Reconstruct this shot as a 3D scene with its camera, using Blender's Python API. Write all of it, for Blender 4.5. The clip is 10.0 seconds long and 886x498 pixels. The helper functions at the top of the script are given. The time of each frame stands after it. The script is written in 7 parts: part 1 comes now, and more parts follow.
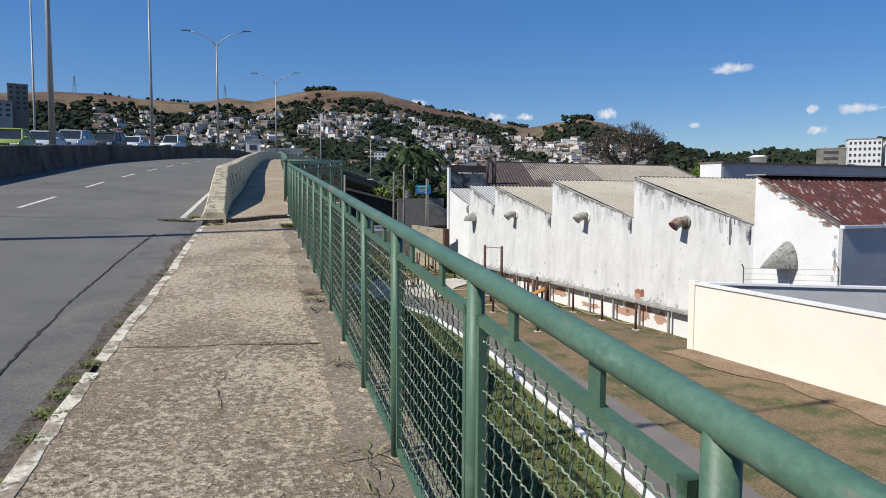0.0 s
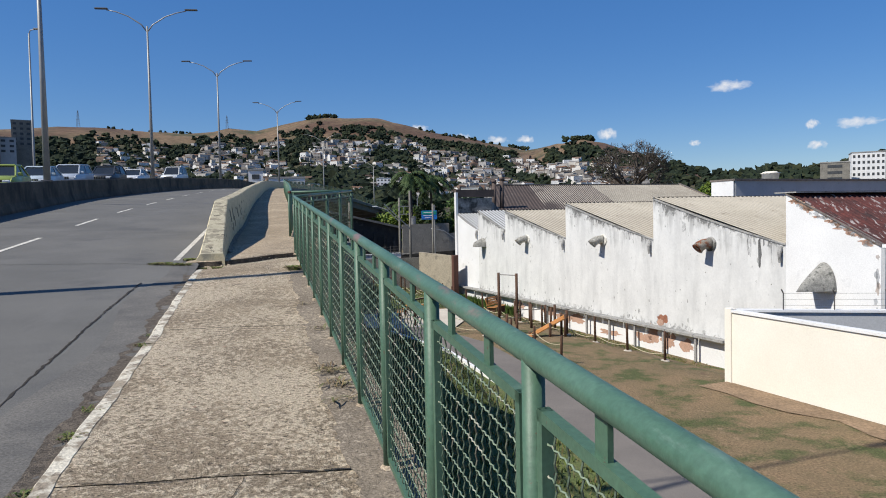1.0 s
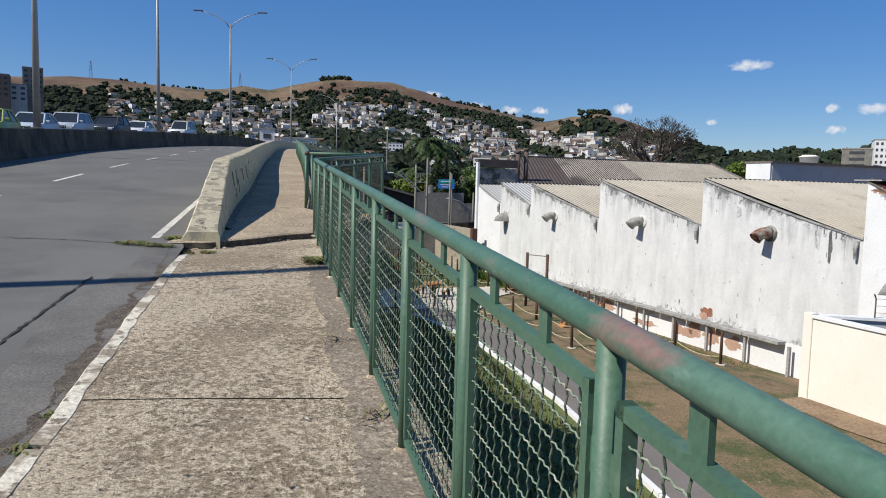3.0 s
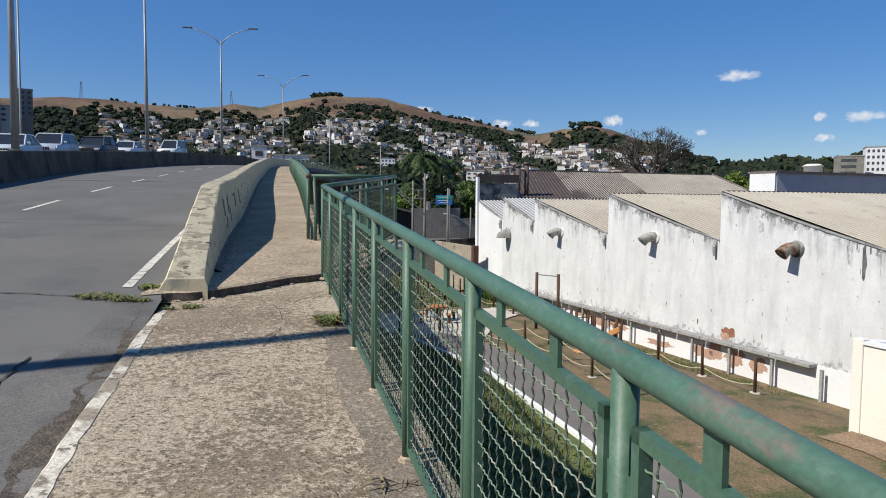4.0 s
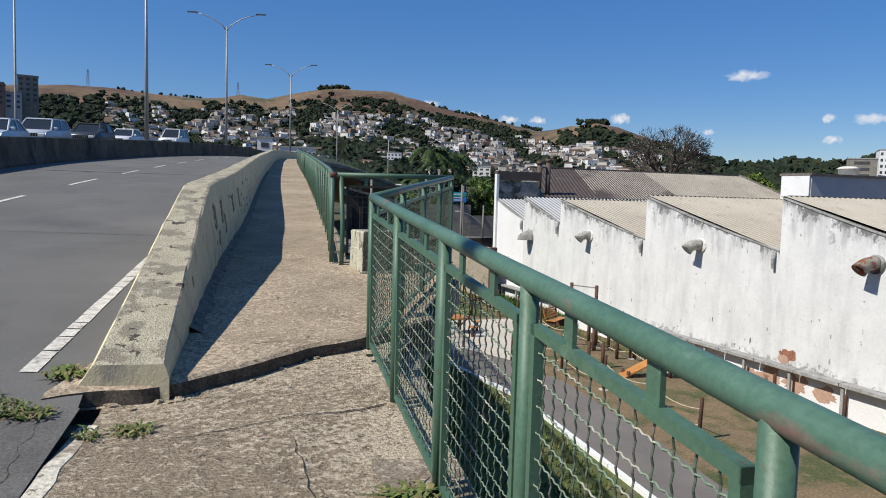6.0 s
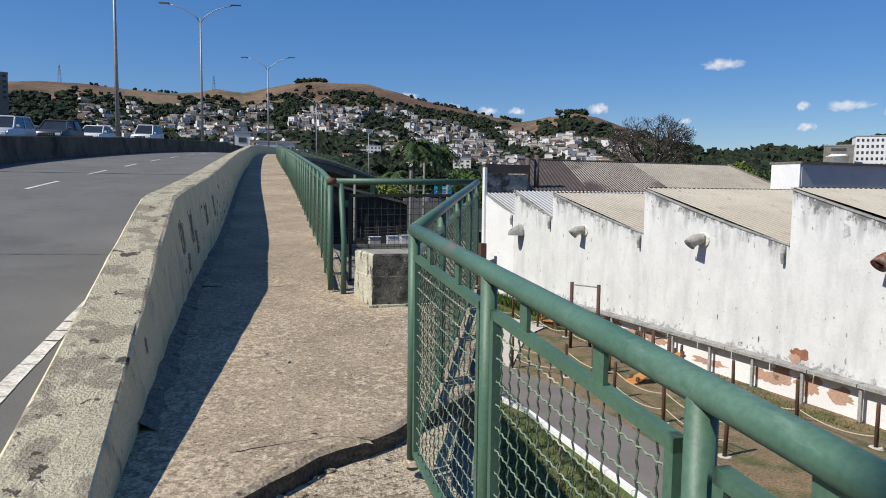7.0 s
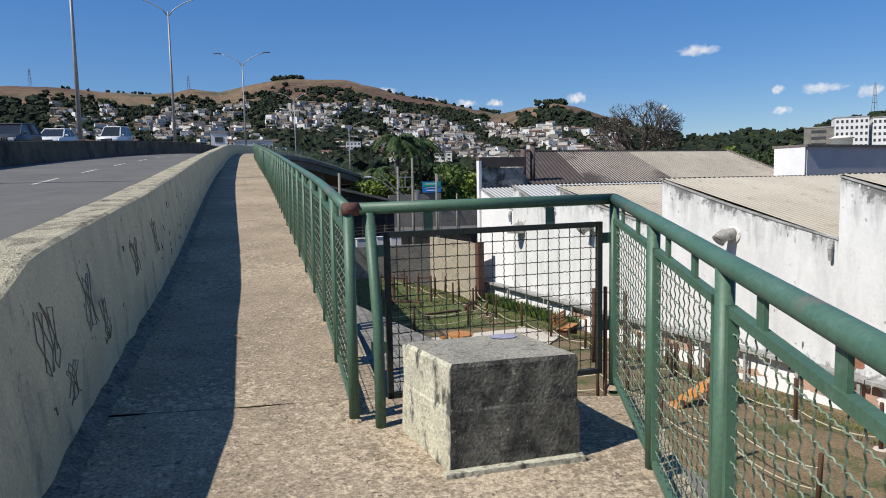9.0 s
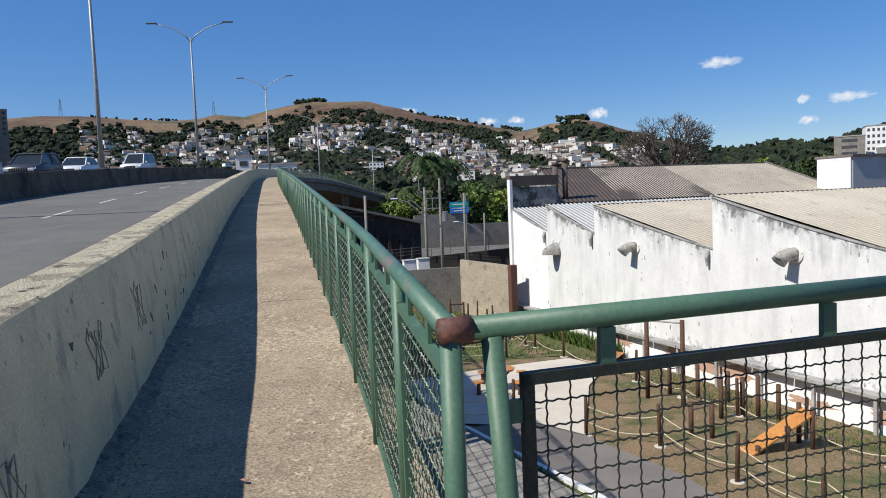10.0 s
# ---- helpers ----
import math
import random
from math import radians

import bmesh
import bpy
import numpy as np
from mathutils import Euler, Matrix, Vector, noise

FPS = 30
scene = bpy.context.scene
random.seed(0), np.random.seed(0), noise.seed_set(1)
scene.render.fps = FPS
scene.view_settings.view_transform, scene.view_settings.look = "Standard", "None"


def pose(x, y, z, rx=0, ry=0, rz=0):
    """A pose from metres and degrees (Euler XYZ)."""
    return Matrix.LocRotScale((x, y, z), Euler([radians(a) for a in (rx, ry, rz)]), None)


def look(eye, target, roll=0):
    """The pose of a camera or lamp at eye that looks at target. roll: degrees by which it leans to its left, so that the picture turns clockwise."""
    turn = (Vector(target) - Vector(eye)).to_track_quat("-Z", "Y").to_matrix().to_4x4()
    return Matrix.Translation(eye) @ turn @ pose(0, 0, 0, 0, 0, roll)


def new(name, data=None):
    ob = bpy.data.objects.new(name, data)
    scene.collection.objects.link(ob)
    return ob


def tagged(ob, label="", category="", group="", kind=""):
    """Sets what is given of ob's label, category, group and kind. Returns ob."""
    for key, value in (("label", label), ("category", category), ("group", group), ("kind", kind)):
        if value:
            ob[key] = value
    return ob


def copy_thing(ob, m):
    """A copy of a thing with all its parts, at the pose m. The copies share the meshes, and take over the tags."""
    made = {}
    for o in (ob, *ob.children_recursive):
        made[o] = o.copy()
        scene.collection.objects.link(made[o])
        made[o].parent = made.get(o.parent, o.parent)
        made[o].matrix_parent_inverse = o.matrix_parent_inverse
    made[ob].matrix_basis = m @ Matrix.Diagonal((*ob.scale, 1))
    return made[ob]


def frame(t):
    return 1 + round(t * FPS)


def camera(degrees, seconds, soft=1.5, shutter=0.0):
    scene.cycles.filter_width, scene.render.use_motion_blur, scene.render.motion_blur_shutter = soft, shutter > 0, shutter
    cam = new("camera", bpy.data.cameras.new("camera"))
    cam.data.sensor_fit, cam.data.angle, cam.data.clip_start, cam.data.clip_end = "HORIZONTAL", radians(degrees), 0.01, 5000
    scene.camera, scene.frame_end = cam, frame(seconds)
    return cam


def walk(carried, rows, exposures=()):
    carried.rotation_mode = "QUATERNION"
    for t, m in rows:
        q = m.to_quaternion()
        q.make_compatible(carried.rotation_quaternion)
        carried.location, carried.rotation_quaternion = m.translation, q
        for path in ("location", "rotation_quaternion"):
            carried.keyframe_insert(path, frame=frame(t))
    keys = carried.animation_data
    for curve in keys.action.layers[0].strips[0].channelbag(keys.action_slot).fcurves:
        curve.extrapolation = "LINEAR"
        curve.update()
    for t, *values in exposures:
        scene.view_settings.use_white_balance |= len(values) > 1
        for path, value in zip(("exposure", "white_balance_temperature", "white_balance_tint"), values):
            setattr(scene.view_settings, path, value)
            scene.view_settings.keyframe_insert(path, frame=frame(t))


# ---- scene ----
cam = camera(64.7, 10.0, soft=1.0)
PATH = [
    (0, (1.988, -19.367, 0.24), (2.228, -17.388, 0.083), 0.3),
    (0.5, (1.901, -18.503, 0.319), (2.145, -16.522, 0.198), -0.1),
    (1, (1.78, -17.671, 0.399), (2.01, -15.686, 0.31), -1.2),
    (1.5, (1.752, -16.757, 0.474), (1.962, -14.77, 0.385), -2.3),
    (2, (1.641, -15.842, 0.462), (1.845, -13.859, 0.303), -1.3),
    (2.2, (1.639, -15.559, 0.473), (1.838, -13.578, 0.285), -0.4),
    (3.3, (1.164, -13.679, 0.596), (1.375, -11.698, 0.426), 1.6),
    (3.5, (1.097, -13.263, 0.653), (1.315, -11.281, 0.503), 1.1),
    (4, (0.979, -12.372, 0.711), (1.205, -10.389, 0.572), 0.5),
    (4.5, (0.947, -11.541, 0.805), (1.152, -9.554, 0.701), 0.5),
    (5, (0.84, -10.7, 0.848), (1.039, -8.712, 0.758), 0.8),
    (5.5, (0.69, -9.816, 0.899), (0.89, -7.829, 0.786), 1.1),
    (5.7, (0.598, -9.437, 0.878), (0.802, -7.452, 0.746), 1.4),
    (7, (0.195, -7.084, 1.06), (0.464, -5.11, 0.886), 0.7),
    (7.5, (0.141, -6.272, 1.113), (0.444, -4.302, 0.949), 0.0),
    (8, (0.072, -5.342, 1.133), (0.405, -3.376, 0.985), -0.8),
    (8.5, (0.027, -4.461, 1.17), (0.357, -2.497, 0.985), -3.0),
    (9, (-0.074, -3.597, 1.243), (0.243, -1.631, 1.051), -1.1),
    (9.5, (-0.138, -2.752, 1.399), (0.129, -0.778, 1.223), -2.1),
    (10, (-0.202, -1.679, 1.43), (0.049, 0.3, 1.292), -2.4),
]
walk(cam, [(t, look(eye, target, roll)) for t, eye, target, roll in PATH], exposures=((0.0, -0.03), (8.3, -0.03), (9.2, 0.03), (10.0, 0.11)))

# ---- world, sun, exposure ----
SUN = Vector((-0.88, -0.32, 1.0)).normalized()
world = bpy.data.worlds.new("sky")
scene.world = world
world.use_nodes = True
wn = world.node_tree.nodes
sky = wn.new("ShaderNodeTexSky")
sky.sky_type, sky.sun_disc = "NISHITA", False
sky.sun_elevation, sky.sun_rotation = math.asin(SUN.z), math.atan2(SUN.x, SUN.y)
sky.altitude, sky.air_density, sky.dust_density, sky.ozone_density = 500.0, 1.0, 0.3, 2.5
wn["Background"].inputs["Strength"].default_value = 0.110
hs = wn.new("ShaderNodeHueSaturation")
hs.inputs["Saturation"].default_value, hs.inputs["Hue"].default_value = 1.40, 0.512
world.node_tree.links.new(sky.outputs["Color"], hs.inputs["Color"])
even = wn.new("ShaderNodeMix")
even.data_type = "RGBA"
even.inputs["Factor"].default_value = 0.4
even.inputs["B"].default_value = (0.90, 2.25, 5.1, 1)
world.node_tree.links.new(hs.outputs["Color"], even.inputs["A"])
world.node_tree.links.new(even.outputs["Result"], wn["Background"].inputs["Color"])
sun_data = bpy.data.lights.new("sun", "SUN")
sun_data.energy, sun_data.angle, sun_data.color = 5.6, radians(0.55), (1.0, 0.95, 0.855)
sun = new("sun", sun_data)
sun.matrix_world = look(SUN * 60, (0, 0, 0))


# ---- small building kit ----
BASE = {}


def curve(*tab):
    """A smooth function through rows of (y, value)."""
    ys = np.array([a for a, _ in tab], float)
    vs = np.array([b for _, b in tab], float)
    sl = np.gradient(vs, ys)

    def f(y):
        if y <= ys[0]:
            return float(vs[0] + sl[0] * (y - ys[0]))
        if y >= ys[-1]:
            return float(vs[-1] + sl[-1] * (y - ys[-1]))
        i = int(np.searchsorted(ys, y)) - 1
        h = ys[i + 1] - ys[i]
        t = (y - ys[i]) / h
        return float((2 * t**3 - 3 * t**2 + 1) * vs[i] + (t**3 - 2 * t**2 + t) * h * sl[i] + (3 * t**2 - 2 * t**3) * vs[i + 1] + (t**3 - t**2) * h * sl[i + 1])

    return f


def thing(name, base, label, category, group="", kind=""):
    ob = new(name)
    ob.empty_display_size = 0.1
    ob.location = base
    BASE[ob.name] = Vector(base)
    return tagged(ob, label, category, group, kind)


def finish(bm, name, material, base=(0, 0, 0), smooth=False):
    me = bpy.data.meshes.new(name)
    bmesh.ops.recalc_face_normals(bm, faces=bm.faces)
    bm.to_mesh(me)
    bm.free()
    for m in material if isinstance(material, (list, tuple)) else (material,):
        me.materials.append(m)
    if any(base):
        me.transform(Matrix.Translation(-Vector(base)))
    if smooth:
        me.polygons.foreach_set("use_smooth", [True] * len(me.polygons))
    return me


def part(name, bm, material, parent, label="", smooth=False):
    """One mesh under a thing or a part; the shape is given in world places."""
    base = BASE[parent.name]
    me = finish(bm, name, material, base, smooth)
    ob = new(name, me)
    ob.parent = parent
    BASE[ob.name] = base
    return tagged(ob, label)


def solid(name, bm, material, label, category, kind="", group="", smooth=False):
    """A thing or a piece of the setting that is one mesh."""
    ob = new(name, finish(bm, name, material, (0, 0, 0), smooth))
    BASE[ob.name] = Vector((0, 0, 0))
    return tagged(ob, label, category, group, kind)


def raw(name, verts, faces, material, smooth=False):
    me = bpy.data.meshes.new(name)
    me.from_pydata(verts, [], faces)
    for m in material if isinstance(material, (list, tuple)) else (material,):
        me.materials.append(m)
    if smooth:
        me.polygons.foreach_set("use_smooth", [True] * len(me.polygons))
    me.update()
    return me


def box(bm, c, s, rz=0.0, bevel=0.0, m=None):
    """A box of size s about c, turned by rz degrees, with bevelled edges."""
    got = bmesh.ops.create_cube(bm, size=1.0)["verts"]
    mat4 = (m or Matrix.Identity(4)) @ pose(*c, 0, 0, rz) @ Matrix.Diagonal((*s, 1))
    bmesh.ops.transform(bm, matrix=mat4, verts=got)
    if bevel:
        edges = {e for v in got for e in v.link_edges}
        bmesh.ops.bevel(bm, geom=list(edges), offset=bevel, segments=1, affect="EDGES")
    return bm


def slab(bm, a, b, z0a, z1a, z0b, z1b, t, side=0.0):
    """An upright board from a to b (x, y), with its own lower and upper heights at both ends, t thick."""
    a, b = Vector(a[:2]), Vector(b[:2])
    d = (b - a).normalized()
    n = Vector((-d.y, d.x)) * t
    off = n * (side - 0.5)
    vs = []
    for p, z0, z1 in ((a, z0a, z1a), (b, z0b, z1b)):
        for k in (0, 1):
            q = p + off + n * k
            vs += [bm.verts.new((q.x, q.y, z0)), bm.verts.new((q.x, q.y, z1))]
    for f in ((0, 1, 3, 2), (4, 6, 7, 5), (0, 4, 5, 1), (2, 3, 7, 6), (1, 5, 7, 3), (0, 2, 6, 4)):
        bm.faces.new([vs[i] for i in f])


def tube(bm, pts, r, n=8, caps=True):
    """A round bar along points; r one radius or one a point."""
    pts = [Vector(p) for p in pts]
    rs = r if isinstance(r, (list, tuple)) else [r] * len(pts)
    rings, ref = [], None
    for i, p in enumerate(pts):
        d = (pts[min(i + 1, len(pts) - 1)] - pts[max(i - 1, 0)])
        d = d.normalized() if d.length > 1e-9 else Vector((0, 0, 1))
        if ref is None:
            ref = Vector((0, 0, 1)) if abs(d.z) < 0.9 else Vector((1, 0, 0))
        u = (ref - d * ref.dot(d)).normalized()
        v = d.cross(u)
        ref = u
        rings.append([bm.verts.new(p + rs[i] * (math.cos(2 * math.pi * k / n) * u + math.sin(2 * math.pi * k / n) * v)) for k in range(n)])
    for a, b in zip(rings, rings[1:]):
        for k in range(n):
            bm.faces.new((a[k], a[(k + 1) % n], b[(k + 1) % n], b[k]))
    if caps:
        bm.faces.new(rings[0][::-1])
        bm.faces.new(rings[-1])
    return bm


def strip(rows):
    """A surface from rows of points, all of one length."""
    bm = bmesh.new()
    vs = [[bm.verts.new(p) for p in row] for row in rows]
    for a, b in zip(vs, vs[1:]):
        for k in range(len(a) - 1):
            bm.faces.new((a[k], a[k + 1], b[k + 1], b[k]))
    return bm


def loft(rows, closed=True):
    """A solid from closed rings of points."""
    bm = bmesh.new()
    vs = [[bm.verts.new(p) for p in row] for row in rows]
    n = len(vs[0])
    for a, b in zip(vs, vs[1:]):
        for k in range(n):
            bm.faces.new((a[k], a[(k + 1) % n], b[(k + 1) % n], b[k]))
    if closed:
        bm.faces.new(vs[0][::-1])
        bm.faces.new(vs[-1])
    return bm


def plate(pts, z, drop=0.0):
    """A flat piece of ground from corner points at height z (or a function of x, y)."""
    bm = bmesh.new()
    zf = z if callable(z) else (lambda x, y: z)
    bm.faces.new([bm.verts.new((x, y, zf(x, y))) for x, y in pts])
    if drop:
        got = bmesh.ops.extrude_face_region(bm, geom=bm.faces[:])["geom"]
        bmesh.ops.translate(bm, vec=(0, 0, drop), verts=[g for g in got if isinstance(g, bmesh.types.BMVert)])
    return bm


# ---- materials ----
def mat(name, c1, c2, scale=2.0, rough=0.8, fine=40.0, bump=0.15, metal=0.0, c3=None, scale3=1.0, lo3=0.55, hi3=0.65, mapping=(1, 1, 1), dist=0.01, rand=0.0, island=False, spec=0.3, fine_amount=0.35, map3=(1, 1, 1), c4=None, scale4=3.0, lo4=0.5, hi4=0.65, map4=(1, 1, 1)):
    """A surface with two colours in large soft patches, fine grain and relief, and a third colour in patches of its own."""
    m = bpy.data.materials.new(name)
    m.use_nodes = True
    nt = m.node_tree
    nd, ln = nt.nodes, nt.links
    bs = nd["Principled BSDF"]
    co = nd.new("ShaderNodeTexCoord")

    def noise_at(sc, mp, detail=6.0):
        v = nd.new("ShaderNodeMapping")
        v.inputs["Scale"].default_value = mp
        ln.new(co.outputs["Object"], v.inputs["Vector"])
        t = nd.new("ShaderNodeTexNoise")
        t.inputs["Scale"].default_value, t.inputs["Detail"].default_value = sc, detail
        t.inputs["Roughness"].default_value = 0.62
        ln.new(v.outputs["Vector"], t.inputs["Vector"])
        return t.outputs["Fac"]

    def ramp(src, lo, hi):
        r = nd.new("ShaderNodeMapRange")
        r.inputs["From Min"].default_value, r.inputs["From Max"].default_value = lo, hi
        ln.new(src, r.inputs["Value"])
        return r.outputs["Result"]

    def mix(fac, a, b, blend="MIX"):
        x = nd.new("ShaderNodeMix")
        x.data_type, x.blend_type = "RGBA", blend
        for sock, val in ((x.inputs["Factor"], fac), (x.inputs["A"], a), (x.inputs["B"], b)):
            if isinstance(val, (int, float)):
                sock.default_value = val
            elif isinstance(val, tuple):
                sock.default_value = (*val, 1)
            else:
                ln.new(val, sock)
        return x.outputs["Result"]

    col = mix(ramp(noise_at(scale, mapping), 0.35, 0.65), c1, c2)
    grain = noise_at(fine, mapping, 4.0)
    if c3 is not None:
        col = mix(ramp(noise_at(scale3, map3, 8.0), lo3, hi3), col, c3)
    if c4 is not None:
        col = mix(ramp(noise_at(scale4, map4, 9.0), lo4, hi4), col, c4)
    gr = nd.new("ShaderNodeMapRange")
    gr.inputs["From Min"].default_value, gr.inputs["From Max"].default_value = 0.3, 0.7
    gr.inputs["To Min"].default_value, gr.inputs["To Max"].default_value = 1 - fine_amount, 1 + fine_amount
    ln.new(grain, gr.inputs["Value"])
    val = nd.new("ShaderNodeVectorMath")
    val.operation = "SCALE"
    ln.new(col, val.inputs[0])
    ln.new(gr.outputs["Result"], val.inputs["Scale"])
    col = val.outputs["Vector"]
    if rand:
        if island:
            src = nd.new("ShaderNodeNewGeometry").outputs["Random Per Island"]
        else:
            src = nd.new("ShaderNodeObjectInfo").outputs["Random"]
        rr = nd.new("ShaderNodeMapRange")
        rr.inputs["To Min"].default_value, rr.inputs["To Max"].default_value = 1 - rand, 1 + rand
        ln.new(src, rr.inputs["Value"])
        v2 = nd.new("ShaderNodeVectorMath")
        v2.operation = "SCALE"
        ln.new(col, v2.inputs[0])
        ln.new(rr.outputs["Result"], v2.inputs["Scale"])
        col = v2.outputs["Vector"]
    ln.new(col, bs.inputs["Base Color"])
    bs.inputs["Roughness"].default_value = rough
    bs.inputs["Metallic"].default_value = metal
    bs.inputs["Specular IOR Level"].default_value = spec
    if bump:
        b = nd.new("ShaderNodeBump")
        b.inputs["Strength"].default_value, b.inputs["Distance"].default_value = bump, dist
        ln.new(grain, b.inputs["Height"])
        ln.new(b.outputs["Normal"], bs.inputs["Normal"])
    return m


def tints(name, colours, rough=0.85, island=False, grain=0.25, scale=0.6):
    """A surface whose colour differs from thing to thing (or from piece to piece)."""
    m = mat(name, (1, 1, 1), (0.8, 0.78, 0.75), scale, rough, 8.0, 0.0, fine_amount=grain, spec=0.2)
    nt = m.node_tree
    src = nt.nodes.new("ShaderNodeNewGeometry").outputs["Random Per Island"] if island else nt.nodes.new("ShaderNodeObjectInfo").outputs["Random"]
    cr = nt.nodes.new("ShaderNodeValToRGB")
    cr.color_ramp.interpolation = "CONSTANT"
    el = cr.color_ramp.elements
    while len(el) < len(colours):
        el.new(0.5)
    for i, c in enumerate(colours):
        el[i].position, el[i].color = i / len(colours), (*c, 1)
    nt.links.new(src, cr.inputs["Fac"])
    mul = nt.nodes.new("ShaderNodeMix")
    mul.data_type, mul.blend_type = "RGBA", "MULTIPLY"
    mul.inputs["Factor"].default_value = 1.0
    old = nt.nodes["Principled BSDF"].inputs["Base Color"].links[0].from_socket
    nt.links.new(old, mul.inputs["A"])
    nt.links.new(cr.outputs["Color"], mul.inputs["B"])
    nt.links.new(mul.outputs["Result"], nt.nodes["Principled BSDF"].inputs["Base Color"])
    return m


def worn_concrete(name, brown, pale, dark, patch=0.0, relief=0.012):
    """Old cast concrete: a brown skin worn through to pale grit in ragged flakes, with pits, stains and smoother patches."""
    m = bpy.data.materials.new(name)
    m.use_nodes = True
    nd, ln = m.node_tree.nodes, m.node_tree.links
    bs = nd["Principled BSDF"]
    co = nd.new("ShaderNodeTexCoord")

    def tex(scale, detail, rough, stretch=(1, 1, 1)):
        v = nd.new("ShaderNodeMapping")
        v.inputs["Scale"].default_value = stretch
        ln.new(co.outputs["Object"], v.inputs["Vector"])
        t = nd.new("ShaderNodeTexNoise")
        t.inputs["Scale"].default_value, t.inputs["Detail"].default_value, t.inputs["Roughness"].default_value = scale, detail, rough
        ln.new(v.outputs["Vector"], t.inputs["Vector"])
        return t.outputs["Fac"]

    def op(kind, a, b):
        x = nd.new("ShaderNodeMath")
        x.operation = kind
        for sock, val in zip(x.inputs, (a, b)):
            if isinstance(val, (int, float)):
                sock.default_value = val
            else:
                ln.new(val, sock)
        return x.outputs["Value"]

    def step(src, lo, hi):
        r = nd.new("ShaderNodeMapRange")
        r.inputs["From Min"].default_value, r.inputs["From Max"].default_value = lo, hi
        ln.new(src, r.inputs["Value"])
        return r.outputs["Result"]

    def mix(fac, a, b):
        x = nd.new("ShaderNodeMix")
        x.data_type = "RGBA"
        for sock, val in ((x.inputs["Factor"], fac), (x.inputs["A"], a), (x.inputs["B"], b)):
            if isinstance(val, tuple):
                sock.default_value = (*val, 1)
            else:
                ln.new(val, sock)
        return x.outputs["Result"]

    wide = tex(0.75, 3, 0.5)
    flakes = op("ADD", tex(21.0, 9, 0.7), op("MULTIPLY", op("SUBTRACT", wide, 0.5 + patch), 0.45))
    grit = tex(58.0, 4, 0.65)
    col = mix(step(tex(1.9, 6, 0.6), 0.38, 0.66), brown, tuple(c * 0.74 for c in brown))
    col = mix(step(flakes, 0.485, 0.54), col, pale)
    col = mix(step(tex(28.0, 6, 0.65), 0.585, 0.65), col, dark)
    col = mix(step(tex(3.1, 9, 0.7, (1, 0.7, 1)), 0.60, 0.74), col, tuple(c * 1.25 for c in dark))
    g = nd.new("ShaderNodeMapRange")
    g.inputs["From Min"].default_value, g.inputs["From Max"].default_value = 0.3, 0.7
    g.inputs["To Min"].default_value, g.inputs["To Max"].default_value = 0.52, 1.48
    ln.new(grit, g.inputs["Value"])
    sc = nd.new("ShaderNodeVectorMath")
    sc.operation = "SCALE"
    ln.new(col, sc.inputs[0])
    ln.new(g.outputs["Result"], sc.inputs["Scale"])
    ln.new(sc.outputs["Vector"], bs.inputs["Base Color"])
    bs.inputs["Roughness"].default_value, bs.inputs["Specular IOR Level"].default_value = 0.95, 0.12
    bp = nd.new("ShaderNodeBump")
    bp.inputs["Strength"].default_value, bp.inputs["Distance"].default_value = 0.9, relief
    ln.new(op("ADD", flakes, op("MULTIPLY", grit, 0.8)), bp.inputs["Height"])
    ln.new(bp.outputs["Normal"], bs.inputs["Normal"])
    return m


M_CONC = worn_concrete("sidewalk_concrete", (0.345, 0.275, 0.193), (0.55, 0.46, 0.338), (0.115, 0.093, 0.07), -0.04, 0.035)
M_CONC2 = worn_concrete("smooth_walk_concrete", (0.35, 0.28, 0.20), (0.46, 0.376, 0.272), (0.145, 0.118, 0.092), 0.10, 0.010)
M_MORTAR = worn_concrete("dark_mortar_strip", (0.245, 0.204, 0.156), (0.36, 0.305, 0.235), (0.115, 0.097, 0.078), 0.12, 0.01)
M_BARR = mat("painted_barrier", (0.66, 0.575, 0.375), (0.55, 0.48, 0.32), 2.2, 0.9, 65, 0.5, c3=(0.15, 0.135, 0.105), scale3=8.0, lo3=0.63, hi3=0.69, dist=0.01, map3=(1, 1, 0.55), fine_amount=0.16, c4=(0.37, 0.335, 0.25), scale4=4.0, lo4=0.54, hi4=0.68, map4=(1, 1, 0.6), spec=0.15)
M_BARTOP = mat("worn_barrier_top", (0.55, 0.495, 0.36), (0.44, 0.395, 0.285), 5, 0.92, 60, 1.0, c3=(0.31, 0.275, 0.205), scale3=4.5, lo3=0.51, hi3=0.56, dist=0.03, fine_amount=0.22, c4=(0.10, 0.088, 0.07), scale4=5.5, lo4=0.615, hi4=0.635, spec=0.15)
M_MEDIAN = mat("weathered_median", (0.115, 0.10, 0.076), (0.062, 0.055, 0.044), 0.6, 0.92, 12, 0.3, c3=(0.026, 0.025, 0.023), scale3=0.8, lo3=0.5, hi3=0.66, map3=(1, 1, 0.6))
M_ASPH = mat("road_asphalt", (0.145, 0.140, 0.129), (0.110, 0.107, 0.099), 0.35, 0.88, 130, 0.35, c3=(0.082, 0.081, 0.08), scale3=0.5, lo3=0.54, hi3=0.75, dist=0.005, fine_amount=0.3, c4=(0.175, 0.17, 0.162), scale4=1.6, lo4=0.6, hi4=0.8, map4=(1, 0.12, 1))
M_ASPH2 = mat("patched_gutter", (0.155, 0.145, 0.13), (0.10, 0.096, 0.09), 1.5, 0.92, 60, 0.5, dist=0.008, fine_amount=0.35)
